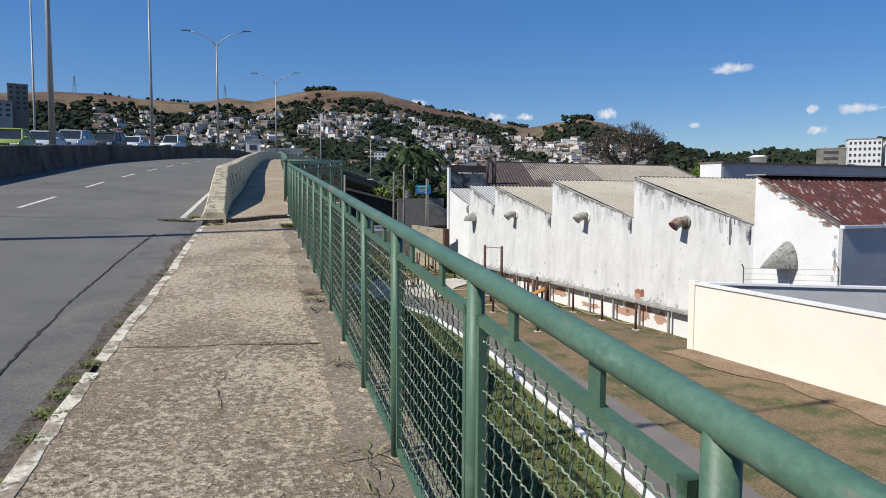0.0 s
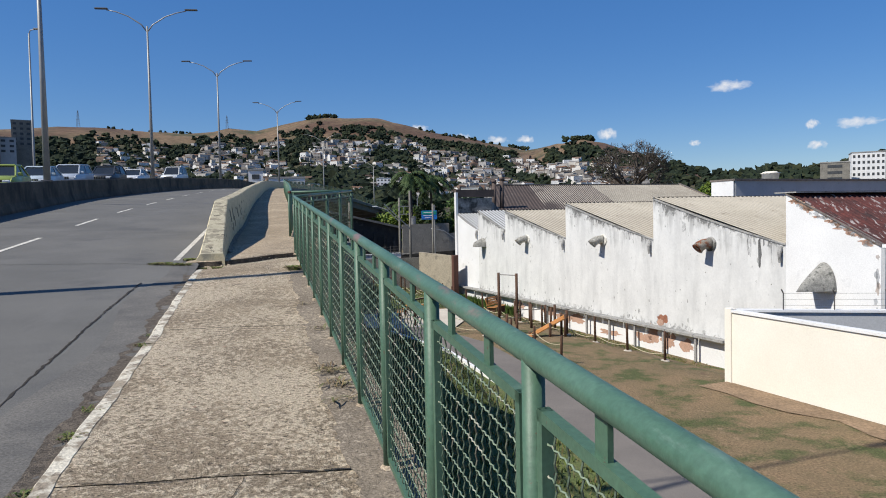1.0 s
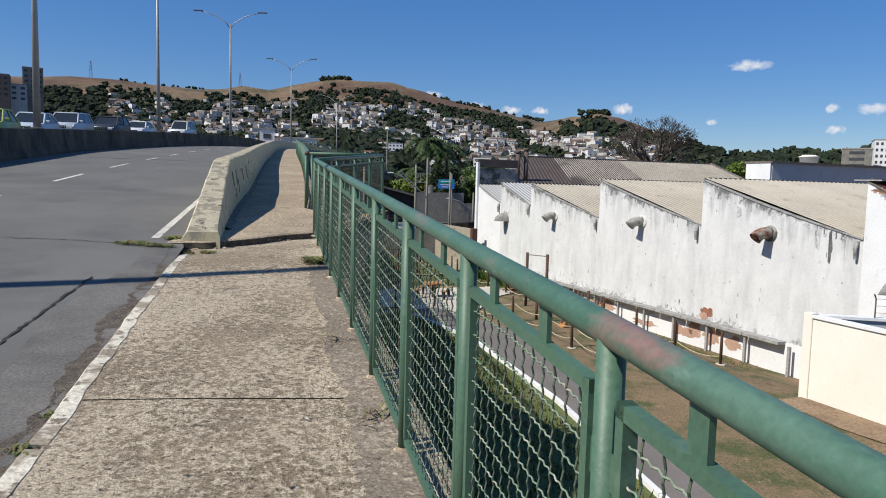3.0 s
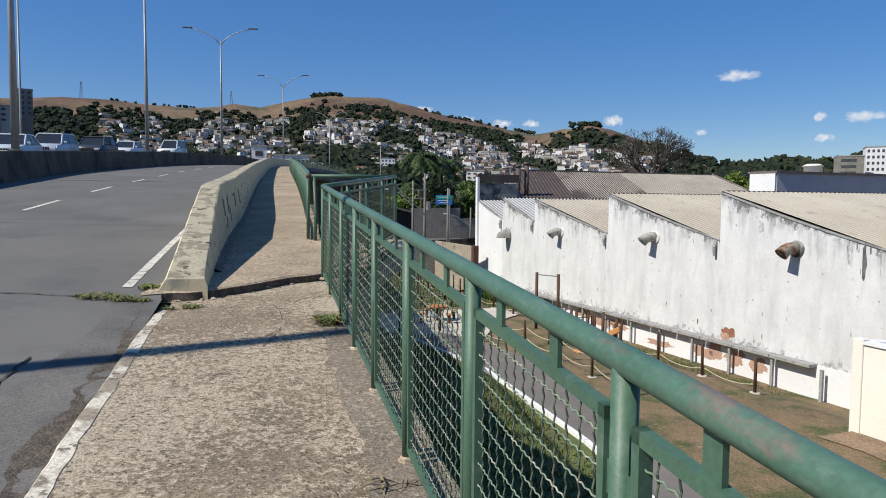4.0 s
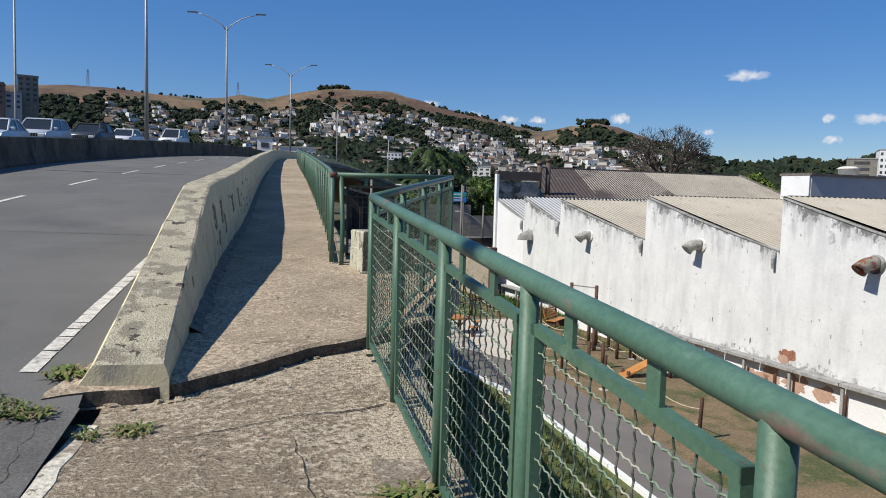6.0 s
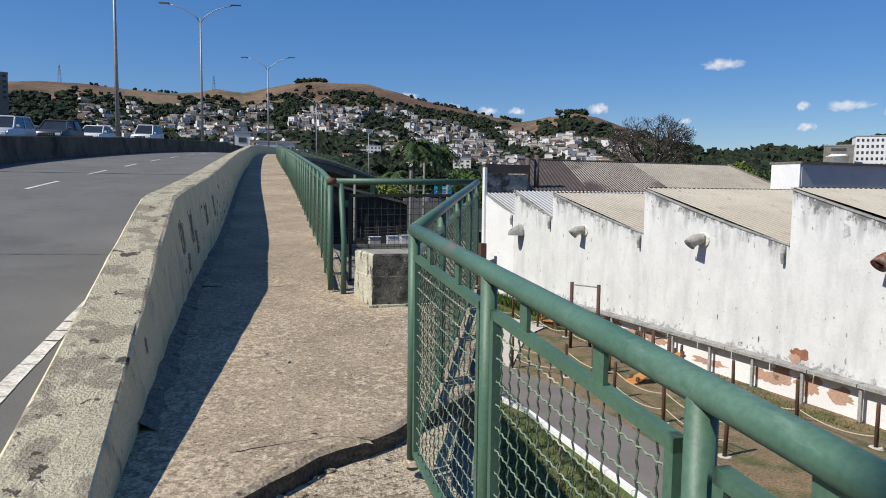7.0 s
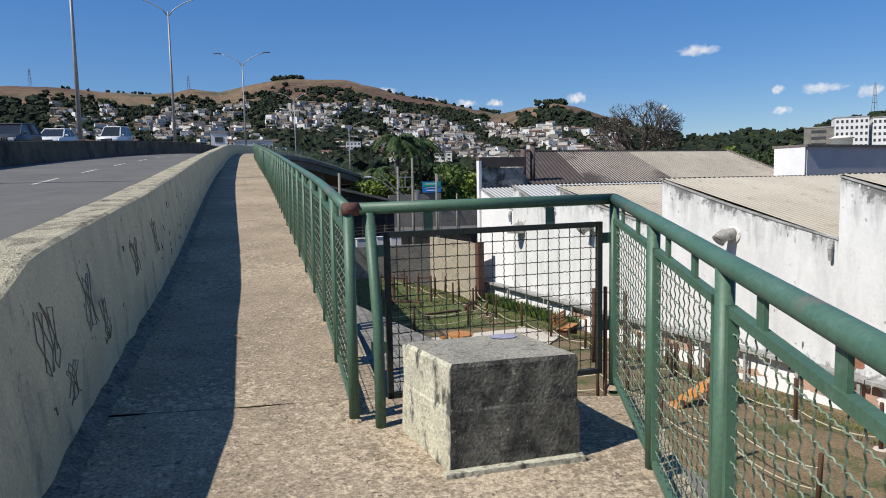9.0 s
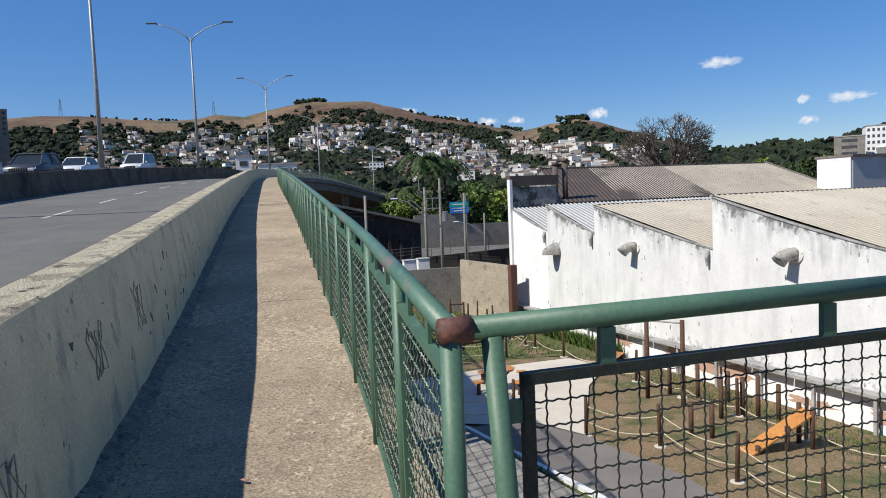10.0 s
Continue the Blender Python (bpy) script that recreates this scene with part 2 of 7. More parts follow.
M_PATH = mat("path_asphalt", (0.185, 0.165, 0.148), (0.145, 0.13, 0.118), 0.5, 0.92, 60, 0.25, fine_amount=0.2)
M_WHITE = mat("road_paint", (0.62, 0.60, 0.54), (0.50, 0.47, 0.41), 6, 0.8, 40, 0.2, c3=(0.24, 0.22, 0.19), scale3=7, lo3=0.55, hi3=0.68)
M_KERB = mat("worn_kerb_paint", (0.33, 0.28, 0.21), (0.24, 0.20, 0.155), 5, 0.92, 45, 0.7, c3=(0.60, 0.555, 0.455), scale3=4.5, lo3=0.45, hi3=0.53, dist=0.012, fine_amount=0.3, c4=(0.19, 0.155, 0.12), scale4=11, lo4=0.58, hi4=0.63, spec=0.15)
M_EDGE = mat("broken_concrete_edge", (0.14, 0.115, 0.09), (0.07, 0.058, 0.046), 14, 0.95, 60, 0.9, dist=0.02, fine_amount=0.5)
M_FOOT = mat("crumbled_mortar", (0.25, 0.225, 0.185), (0.15, 0.135, 0.112), 9, 0.95, 60, 0.9, c3=(0.09, 0.08, 0.068), scale3=12, lo3=0.55, hi3=0.65, dist=0.02, fine_amount=0.45)
M_ROOFW = mat("pale_sheet_roof", (0.50, 0.51, 0.51), (0.42, 0.43, 0.43), 0.6, 0.6, 14, 0.1, fine_amount=0.1)
M_CRACK = mat("dark_crack", (0.03, 0.026, 0.022), (0.05, 0.042, 0.034), 5, 0.95, 30, 0.3)
M_SOIL = mat("bare_soil", (0.20, 0.13, 0.076), (0.15, 0.102, 0.062), 0.7, 0.95, 9, 0.6, c3=(0.115, 0.108, 0.052), scale3=0.8, lo3=0.49, hi3=0.66, dist=0.05, fine_amount=0.4, c4=(0.25, 0.175, 0.11), scale4=2.8, lo4=0.6, hi4=0.72)
M_LAWN = mat("thin_lawn", (0.225, 0.155, 0.088), (0.165, 0.124, 0.068), 0.8, 0.95, 16, 0.7, c3=(0.08, 0.092, 0.034), scale3=0.75, lo3=0.485, hi3=0.62, dist=0.06, fine_amount=0.45, c4=(0.28, 0.20, 0.125), scale4=2.4, lo4=0.6, hi4=0.72)
M_GRASS = mat("green_grass", (0.085, 0.115, 0.035), (0.12, 0.14, 0.05), 0.8, 0.95, 20, 0.6, c3=(0.16, 0.13, 0.07), scale3=0.9, lo3=0.56, hi3=0.75, dist=0.06, fine_amount=0.45)
M_PAD = mat("pale_concrete_pad", (0.55, 0.50, 0.42), (0.47, 0.42, 0.35), 0.8, 0.9, 30, 0.15, fine_amount=0.1)
M_GREEN = mat("green_paint", (0.072, 0.142, 0.092), (0.058, 0.116, 0.076), 3, 0.5, 70, 0.1, c3=(0.13, 0.205, 0.145), scale3=6, lo3=0.58, hi3=0.75, spec=0.42, fine_amount=0.15, c4=(0.10, 0.075, 0.05), scale4=26.0, lo4=0.66, hi4=0.69)
M_RAIL = mat("worn_green_paint", (0.056, 0.122, 0.082), (0.082, 0.155, 0.110), 3.0, 0.46, 60, 0.12, c3=(0.20, 0.125, 0.105), scale3=3.6, lo3=0.565, hi3=0.66, spec=0.45, fine_amount=0.16, map3=(1.6, 0.6, 1.6), c4=(0.125, 0.20, 0.155), scale4=15.0, lo4=0.6, hi4=0.72, map4=(1.5, 0.35, 1.5))
M_RUST = mat("rusty_joint", (0.13, 0.055, 0.04), (0.075, 0.04, 0.032), 12, 0.7, 60, 0.3)
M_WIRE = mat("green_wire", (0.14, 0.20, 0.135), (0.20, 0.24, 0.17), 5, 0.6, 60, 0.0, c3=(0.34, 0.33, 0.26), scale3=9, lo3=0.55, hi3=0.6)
# same wire paint as M_WIRE, darkened to carry the shade on the uprights
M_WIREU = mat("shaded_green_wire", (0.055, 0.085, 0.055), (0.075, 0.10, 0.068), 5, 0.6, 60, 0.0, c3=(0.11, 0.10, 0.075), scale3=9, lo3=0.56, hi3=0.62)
# gate green taken nearly to black: its backlit side is put into the colour
M_WIRED = mat("backlit_gate_wire", (0.022, 0.03, 0.024), (0.035, 0.035, 0.028), 5, 0.6, 60, 0.0)
M_GALV = mat("galvanised_pole", (0.33, 0.33, 0.32), (0.25, 0.25, 0.245), 1.2, 0.5, 30, 0.05, metal=0.3, spec=0.4, fine_amount=0.1)
M_LAMPH = mat("lamp_head", (0.10, 0.10, 0.10), (0.07, 0.07, 0.07), 2, 0.5, 20, 0.0)
M_WALL = mat("stained_whitewash", (0.68, 0.68, 0.665), (0.60, 0.60, 0.59), 0.7, 0.92, 9, 0.12, c3=(0.50, 0.502, 0.495), scale3=1.5, lo3=0.48, hi3=0.80, map3=(1, 1, 0.22), dist=0.03, fine_amount=0.05, c4=(0.25, 0.245, 0.235), scale4=6.0, lo4=0.675, hi4=0.72, map4=(1, 1, 0.6), spec=0.15)


def add_mould(m):
    """Black mould running down in streaks from the coping, by the drop below it kept on the mesh, and blotched above the ledge."""
    nd, ln = m.node_tree.nodes, m.node_tree.links
    bs = nd["Principled BSDF"]
    run = nd.new("ShaderNodeAttribute")
    run.attribute_name = "run"
    co = nd.new("ShaderNodeTexCoord")

    def tex(scale, stretch, detail=7):
        v = nd.new("ShaderNodeMapping")
        v.inputs["Scale"].default_value = stretch
        ln.new(co.outputs["Object"], v.inputs["Vector"])
        t = nd.new("ShaderNodeTexNoise")
        t.inputs["Scale"].default_value, t.inputs["Detail"].default_value, t.inputs["Roughness"].default_value = scale, detail, 0.68
        ln.new(v.outputs["Vector"], t.inputs["Vector"])
        return t.outputs["Fac"]

    def op(kind, a, b):
        x = nd.new("ShaderNodeMath")
        x.operation = kind
        for sock, val in zip(x.inputs, (a, b)):
            if isinstance(val, (int, float)):
                sock.default_value = val
            else:
                ln.new(val, sock)
        return x.outputs["Value"]

    def step(src, lo, hi):
        r = nd.new("ShaderNodeMapRange")
        r.inputs["From Min"].default_value, r.inputs["From Max"].default_value = lo, hi
        r.inputs["To Max"].default_value = 0.85
        ln.new(src, r.inputs["Value"])
        return r.outputs["Result"]

    def over(fac, c):
        x = nd.new("ShaderNodeMix")
        x.data_type = "RGBA"
        ln.new(fac, x.inputs["Factor"])
        ln.new(bs.inputs["Base Color"].links[0].from_socket, x.inputs["A"])
        x.inputs["B"].default_value = (*c, 1)
        ln.new(x.outputs["Result"], bs.inputs["Base Color"])

    streak, patch, blot = tex(2.6, (1, 1, 0.13)), tex(0.42, (1, 1, 1), 3), tex(3.2, (1, 1, 0.8))
    drop = run.outputs["Fac"]
    v = op("SUBTRACT", op("ADD", streak, op("MULTIPLY", patch, 0.9)), op("MULTIPLY", drop, 0.16))
    over(step(v, 0.80, 1.10), (0.31, 0.31, 0.305))
    v2 = op("SUBTRACT", op("ADD", blot, op("MULTIPLY", patch, 0.8)), op("MULTIPLY", drop, 0.42))
    over(step(v2, 0.77, 0.90), (0.12, 0.12, 0.117))
    over(step(tex(5.5, (1, 1, 0.75), 9), 0.655, 0.68), (0.20, 0.20, 0.195))
    sep = nd.new("ShaderNodeSeparateXYZ")
    ln.new(co.outputs["Object"], sep.inputs["Vector"])
    low = op("SUBTRACT", op("ADD", tex(4.5, (1, 1, 1)), op("MULTIPLY", patch, 0.7)), op("MULTIPLY", op("SUBTRACT", sep.outputs["Z"], 1.35), 0.45))
    over(step(low, 0.80, 0.95), (0.20, 0.20, 0.19))


add_mould(M_WALL)
M_WALLC = mat("clean_whitewash", (0.76, 0.76, 0.755), (0.68, 0.68, 0.675), 0.4, 0.9, 20, 0.12, c3=(0.55, 0.55, 0.55), scale3=1.1, lo3=0.62, hi3=0.75, fine_amount=0.08)
M_STAIN = mat("black_mould", (0.09, 0.09, 0.09), (0.16, 0.16, 0.16), 5, 0.95, 30, 0.2, fine_amount=0.4)
M_BRICK = mat("exposed_brick", (0.34, 0.15, 0.09), (0.24, 0.11, 0.07), 4, 0.95, 24, 0.7, dist=0.03, fine_amount=0.4)
M_PINK = mat("faded_pink_plaster", (0.47, 0.30, 0.22), (0.38, 0.25, 0.19), 2, 0.95, 16, 0.3, fine_amount=0.25)
M_LEDGE = mat("grey_ledge", (0.36, 0.355, 0.34), (0.25, 0.245, 0.235), 2.2, 0.92, 20, 0.4, c3=(0.11, 0.11, 0.105), scale3=2, lo3=0.55, hi3=0.7)
M_ROOF = mat("beige_corrugated_roof", (0.46, 0.415, 0.335), (0.385, 0.345, 0.275), 0.35, 0.75, 14, 0.1, c3=(0.26, 0.225, 0.175), scale3=1.4, lo3=0.6, hi3=0.72, fine_amount=0.1)
M_ROOFD = mat("soiled_roof", (0.40, 0.35, 0.285), (0.33, 0.285, 0.235), 0.3, 0.8, 10, 0.1, c3=(0.085, 0.068, 0.06), scale3=0.16, lo3=0.47, hi3=0.58, fine_amount=0.15)
M_ROOFDK = mat("dark_roof", (0.115, 0.085, 0.072), (0.085, 0.066, 0.058), 0.5, 0.85, 12, 0.1, c3=(0.2, 0.17, 0.145), scale3=0.9, lo3=0.6, hi3=0.75, fine_amount=0.2)
M_ROOFR = mat("rusty_red_roof", (0.115, 0.036, 0.03), (0.065, 0.027, 0.025), 0.9, 0.8, 14, 0.1, c3=(0.34, 0.30, 0.29), scale3=2.2, lo3=0.565, hi3=0.64, map3=(3.2, 0.7, 1), fine_amount=0.3, c4=(0.045, 0.028, 0.027), scale4=1.2, lo4=0.52, hi4=0.68)
M_ROOFE = mat("roof_edge", (0.20, 0.17, 0.15), (0.11, 0.095, 0.085), 2, 0.9, 20, 0.2)
# near-black painted in for shade in hollows; plain black on small parts
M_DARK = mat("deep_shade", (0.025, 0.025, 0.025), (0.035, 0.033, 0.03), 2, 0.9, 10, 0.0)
M_VENT = mat("grey_vent_cement", (0.66, 0.64, 0.58), (0.54, 0.52, 0.47), 3, 0.85, 24, 0.2, c3=(0.25, 0.24, 0.215), scale3=5, lo3=0.6, hi3=0.7)
M_VENTR = mat("rusty_vent", (0.52, 0.49, 0.43), (0.40, 0.37, 0.32), 3, 0.8, 24, 0.2, c3=(0.36, 0.14, 0.07), scale3=2.4, lo3=0.46, hi3=0.56)
M_CREAM = mat("cream_wall", (0.80, 0.76, 0.67), (0.74, 0.70, 0.61), 0.4, 0.85, 20, 0.1, fine_amount=0.05)
# plain grey render; also stands for shade on two walls turned from the sun
M_GREYW = mat("grey_render", (0.46, 0.47, 0.48), (0.40, 0.41, 0.42), 0.5, 0.9, 18, 0.15, c3=(0.29, 0.29, 0.29), scale3=1.1, lo3=0.6, hi3=0.75, fine_amount=0.1)
M_BLOCKW = mat("concrete_wall", (0.24, 0.225, 0.195), (0.17, 0.16, 0.14), 0.4, 0.92, 14, 0.3, c3=(0.13, 0.122, 0.108), scale3=1.2, lo3=0.55, hi3=0.7)
M_OLDW = mat("mouldy_wall", (0.33, 0.32, 0.30), (0.17, 0.165, 0.155), 1.0, 0.95, 10, 0.3, c3=(0.06, 0.06, 0.056), scale3=1.3, lo3=0.48, hi3=0.6)
# mould blotches over a base darkened for the block's dim front
M_FRONT = mat("shaded_mouldy_block_face", (0.15, 0.145, 0.12), (0.08, 0.078, 0.067), 5, 0.95, 70, 1.0, c3=(0.042, 0.041, 0.037), scale3=9, lo3=0.48, hi3=0.62, dist=0.016, fine_amount=0.5, c4=(0.24, 0.23, 0.19), scale4=26.0, lo4=0.62, hi4=0.68)
M_BLOCKT = mat("block_top", (0.35, 0.33, 0.275), (0.25, 0.235, 0.195), 4, 0.92, 60, 0.9, c3=(0.13, 0.125, 0.105), scale3=17, lo3=0.55, hi3=0.68, dist=0.014, fine_amount=0.4)
M_BLOCKS = mat("block_side", (0.54, 0.52, 0.40), (0.40, 0.385, 0.30), 9, 0.9, 55, 0.8, c3=(0.08, 0.08, 0.07), scale3=10, lo3=0.52, hi3=0.62, map3=(1, 1, 0.5), dist=0.012, fine_amount=0.3)
# shade over the lower street is put into this very dark wall colour
M_STREETW = mat("shade_darkened_wall", (0.055, 0.05, 0.044), (0.032, 0.03, 0.028), 0.9, 0.95, 12, 0.3, c3=(0.10, 0.09, 0.078), scale3=1.1, lo3=0.6, hi3=0.7)
M_WOOD = mat("dark_post_wood", (0.105, 0.055, 0.033), (0.07, 0.04, 0.027), 4, 0.8, 40, 0.2, mapping=(1, 1, 0.2))
M_ORANGE = mat("varnished_plank", (0.50, 0.22, 0.055), (0.40, 0.165, 0.04), 3, 0.5, 30, 0.1, spec=0.5)
M_ROPE = mat("pale_rope", (0.52, 0.46, 0.32), (0.42, 0.36, 0.25), 6, 0.9, 60, 0.2)
M_STEEL = mat("plain_steel", (0.20, 0.19, 0.18), (0.14, 0.13, 0.12), 4, 0.5, 30, 0.0, metal=0.5)
M_BARK = mat("bark", (0.10, 0.082, 0.066), (0.06, 0.05, 0.042), 3, 0.95, 14, 0.4, mapping=(1, 1, 0.3))
M_LEAF = tints("leaves", [(0.085, 0.145, 0.036), (0.06, 0.11, 0.028), (0.105, 0.165, 0.04), (0.048, 0.088, 0.024), (0.125, 0.175, 0.045)], 0.6, True)
M_LEAFD = tints("dark_leaves", [(0.034, 0.06, 0.02), (0.044, 0.076, 0.024), (0.058, 0.092, 0.028), (0.026, 0.048, 0.016), (0.07, 0.098, 0.034)], 0.65, True)
M_LEAFY = tints("light_leaves", [(0.16, 0.23, 0.036), (0.20, 0.25, 0.042), (0.12, 0.19, 0.036), (0.08, 0.13, 0.03)], 0.6, True)
M_WEED = tints("weed_leaves", [(0.16, 0.20, 0.055), (0.12, 0.16, 0.045), (0.24, 0.22, 0.10), (0.20, 0.16, 0.08), (0.10, 0.14, 0.04)], 0.7, True)
M_FAR = tints("far_tree_leaves", [(0.016, 0.026, 0.014), (0.023, 0.034, 0.017), (0.013, 0.021, 0.012), (0.034, 0.042, 0.02)], 0.9, True)
M_GLASS = mat("window_glass", (0.02, 0.024, 0.028), (0.028, 0.032, 0.036), 1, 0.08, 10, 0.0, spec=0.6, fine_amount=0.0)
M_SIGNB = mat("blue_sign", (0.022, 0.20, 0.60), (0.02, 0.17, 0.54), 1, 0.4, 10, 0.0, fine_amount=0.03)
M_SIGNG = mat("green_sign", (0.018, 0.30, 0.24), (0.015, 0.26, 0.21), 1, 0.4, 10, 0.0, fine_amount=0.03)
M_SIGNW = mat("sign_white", (0.75, 0.75, 0.75), (0.7, 0.7, 0.7), 1, 0.5, 10, 0.0)
M_TYRE = mat("tyre_rubber", (0.02, 0.02, 0.02), (0.03, 0.03, 0.03), 5, 0.85, 30, 0.1)
M_CHROME = mat("bright_metal", (0.5, 0.5, 0.5), (0.42, 0.42, 0.42), 3, 0.25, 20, 0.0, metal=0.9)
M_LENS = mat("clear_lamp_lens", (0.6, 0.62, 0.65), (0.5, 0.52, 0.55), 3, 0.15, 20, 0.0, spec=0.6)
M_HOUSE = tints("house_walls", [(0.78, 0.78, 0.77), (0.66, 0.65, 0.62), (0.80, 0.80, 0.79), (0.25, 0.18, 0.14), (0.5, 0.47, 0.42), (0.36, 0.34, 0.32), (0.70, 0.66, 0.56), (0.22, 0.19, 0.17), (0.80, 0.80, 0.79), (0.34, 0.28, 0.23)], 0.9)
M_HOUSES = tints("small_house_walls", [(0.74, 0.74, 0.73), (0.40, 0.37, 0.34), (0.78, 0.78, 0.77), (0.52, 0.50, 0.47), (0.22, 0.16, 0.125), (0.70, 0.69, 0.66), (0.30, 0.285, 0.27), (0.62, 0.59, 0.53), (0.26, 0.24, 0.22)], 0.9, True)
M_ROOFS = tints("small_house_roofs", [(0.085, 0.06, 0.048), (0.12, 0.085, 0.065), (0.10, 0.095, 0.09), (0.16, 0.10, 0.07), (0.07, 0.065, 0.062), (0.20, 0.19, 0.18)], 0.95, True)
M_TILE = tints("house_roofs", [(0.13, 0.075, 0.052), (0.10, 0.066, 0.052), (0.19, 0.175, 0.16), (0.085, 0.075, 0.07), (0.18, 0.105, 0.07)], 0.9)
M_WINF = mat("dark_opening", (0.045, 0.05, 0.055), (0.07, 0.072, 0.075), 0.5, 0.4, 5, 0.0)

# ---- plan of the viaduct: all lines run along y ----
ZD = curve((-60, -3.84), (-30, -1.92), (0, 0), (30, 1.92), (58, 3.72), (75, 4.65), (90, 5.15), (106, 5.1), (125, 3.9), (145, 2.0), (170, -0.6), (200, -3.6), (225, -5.0), (275, -5.3))
X_RAIL = curve((-40, 5.2), (-20, 2.68), (-18.6, 2.5), (-17.3, 2.33), (-16.2, 2.18), (-15.2, 2.04), (-14.06, 1.89), (-11.4, 1.53), (-8.06, 1.07), (-3.9, 0.50))
X_FAR = curve((0, 0.02), (2.3, -0.15), (4.4, -0.36), (9.2, -0.85), (20.9, -2.1), (37, -3.95), (58, -6.2), (75, -7.5), (90, -6.6), (106, -3.2), (125, 2.2), (145, 9.0), (170, 18.5), (200, 31), (275, 64))
X_KERB = curve((-60, 4.4), (-30, 1.85), (-16.3, 0.44), (-14.1, 0.13), (-11.2, -0.22), (-7.94, -0.67), (-6.2, -0.9), (-4.7, -1.12))
X_BARR = curve((-4.6, -0.71), (0, -1.33), (4, -1.76), (9, -2.4), (16, -3.3), (37, -5.75), (58, -8.0), (75, -9.3), (90, -8.4), (106, -5.0), (125, 0.3), (145, 7.0), (170, 16.5), (200, 29), (275, 62))
X_LINE = curve((-4.7, -1.58), (3.7, -2.71), (9.5, -3.47), (37, -6.9), (58, -9.2), (75, -10.5), (90, -9.6), (106, -6.3), (125, -1.0), (145, 5.7), (170, 15), (200, 27.5), (275, 60))
X_LANE = curve((-20, -2.9), (-2.8, -5.5), (4.9, -6.9), (12.8, -8.25), (20, -9.3), (37, -11.4), (58, -13.0), (75, -13.6), (90, -12.6), (106, -9.8), (125, -4.5), (145, 2.0), (170, 11), (200, 23))
X_MED = curve((-60, 0.0), (-30, -3.5), (0, -9.4), (8.5, -11.3), (16.5, -13.0), (26.3, -15.0), (48, -16.6), (75, -15.75), (90, -14.9), (110, -12.6), (128, -9.0), (148, -4.5), (170, 4.0), (200, 17), (275, 50))


def road_z(x, y):
    """The carriageway, a little higher towards the median."""
    return ZD(y) + 0.02 * max(0.0, X_BARR(max(y, -4.6)) - x) - 0.03


def stations(a, b, near=0.6, far=4.0):
    out, y = [], a
    while y < b:
        out.append(y)
        y += near if -20 < y < 14 else far
    return out + [b]


# carriageway
def band(xl, xr, a, b, zf, n=6, lift=0.0):
    return strip([[(xl(y) + (xr(y) - xl(y)) * k / n, y, zf(xl(y) + (xr(y) - xl(y)) * k / n, y) + lift) for k in range(n + 1)] for y in stations(a, b)])


def kerb_or_barrier(y):
    return X_KERB(y) if y < -4.7 else X_BARR(y) - 0.5


road = solid("road", band(X_MED, kerb_or_barrier, -45, 275, road_z), M_ASPH, "grey worn asphalt carriageway rising along the viaduct", "road", "structure")
far_lane = solid("road_far", band(lambda y: X_MED(y) - 9.5, lambda y: X_MED(y) - 0.3, -45, 275, lambda x, y: road_z(X_MED(y), y) + 0.6), M_ASPH, "grey asphalt of the opposite carriageway", "road", "structure")
solid("gutter", band(lambda y: X_KERB(y) - 0.5 - 0.1 * math.sin(y * 1.3), X_KERB, -30, -4.9, road_z, 4, 0.005), M_ASPH2, "rough patched asphalt along the kerb", "road", "structure")

# painted lines
marks = bmesh.new()
for i in range(-5, 12):
    y0 = -2.8 + 7.8 * i
    rows = [[(X_LANE(y) - 0.06, y, road_z(X_LANE(y), y) + 0.006), (X_LANE(y) + 0.06, y, road_z(X_LANE(y), y) + 0.006)] for y in np.linspace(y0, y0 + 3.5, 5)]
    vs = [[marks.verts.new(p) for p in r] for r in rows]
    for a, b in zip(vs, vs[1:]):
        marks.faces.new((a[0], a[1], b[1], b[0]))
solid("lane_marking", marks, M_WHITE, "white broken lane line painted on asphalt", "road marking", "structure")
edge = bmesh.new()
ernd = random.Random(12)
y = -4.3
while y < 110:
    ln_ = ernd.uniform(0.16, 0.42) if y < 6 else ernd.uniform(2.0, 6.0)
    wl, wr = (ernd.uniform(0.05, 0.058), ernd.uniform(0.05, 0.058))
    rows = [[(X_LINE(q) - wl, q, road_z(X_LINE(q) - wl, q) + 0.006), (X_LINE(q) + wr, q, road_z(X_LINE(q) + wr, q) + 0.006)] for q in np.linspace(y, y + ln_, 3 if y < 6 else 5)]
    vs = [[edge.verts.new(p) for p in r] for r in rows]
    for a, b in zip(vs, vs[1:]):
        edge.faces.new((a[0], a[1], b[1], b[0]))
    y += ln_ + (ernd.uniform(0.006, 0.03) if y < 6 else ernd.uniform(0.05, 0.2))
solid("edge_line", edge, M_WHITE, "worn white edge line beside the barrier", "road marking", "structure")


def smooth(t):
    t = min(1.0, max(0.0, t))
    return t * t * (3 - 2 * t)


# sidewalk: rough slabs before the broken joint, smoother behind it
def rail_x(y):
    """The outer edge of the walk, with the bulge of the landing."""
    if y < -3.9:
        return X_RAIL(y) + 0.16
    if y < 0.25:
        return 0.50 + (y + 3.9) * 0.253 + 0.16
    return X_FAR(y) + 0.2


def joint_y(x):
    """The jagged line of the broken joint."""
    line = -3.85 + 0.98 * x if x > -0.7 else -4.536 + 0.35 * (x + 0.7)
    return line + 0.10 * noise.noise((x * 4, 1.3, 0)) + 0.05 * noise.noise((x * 15, 4.3, 0))


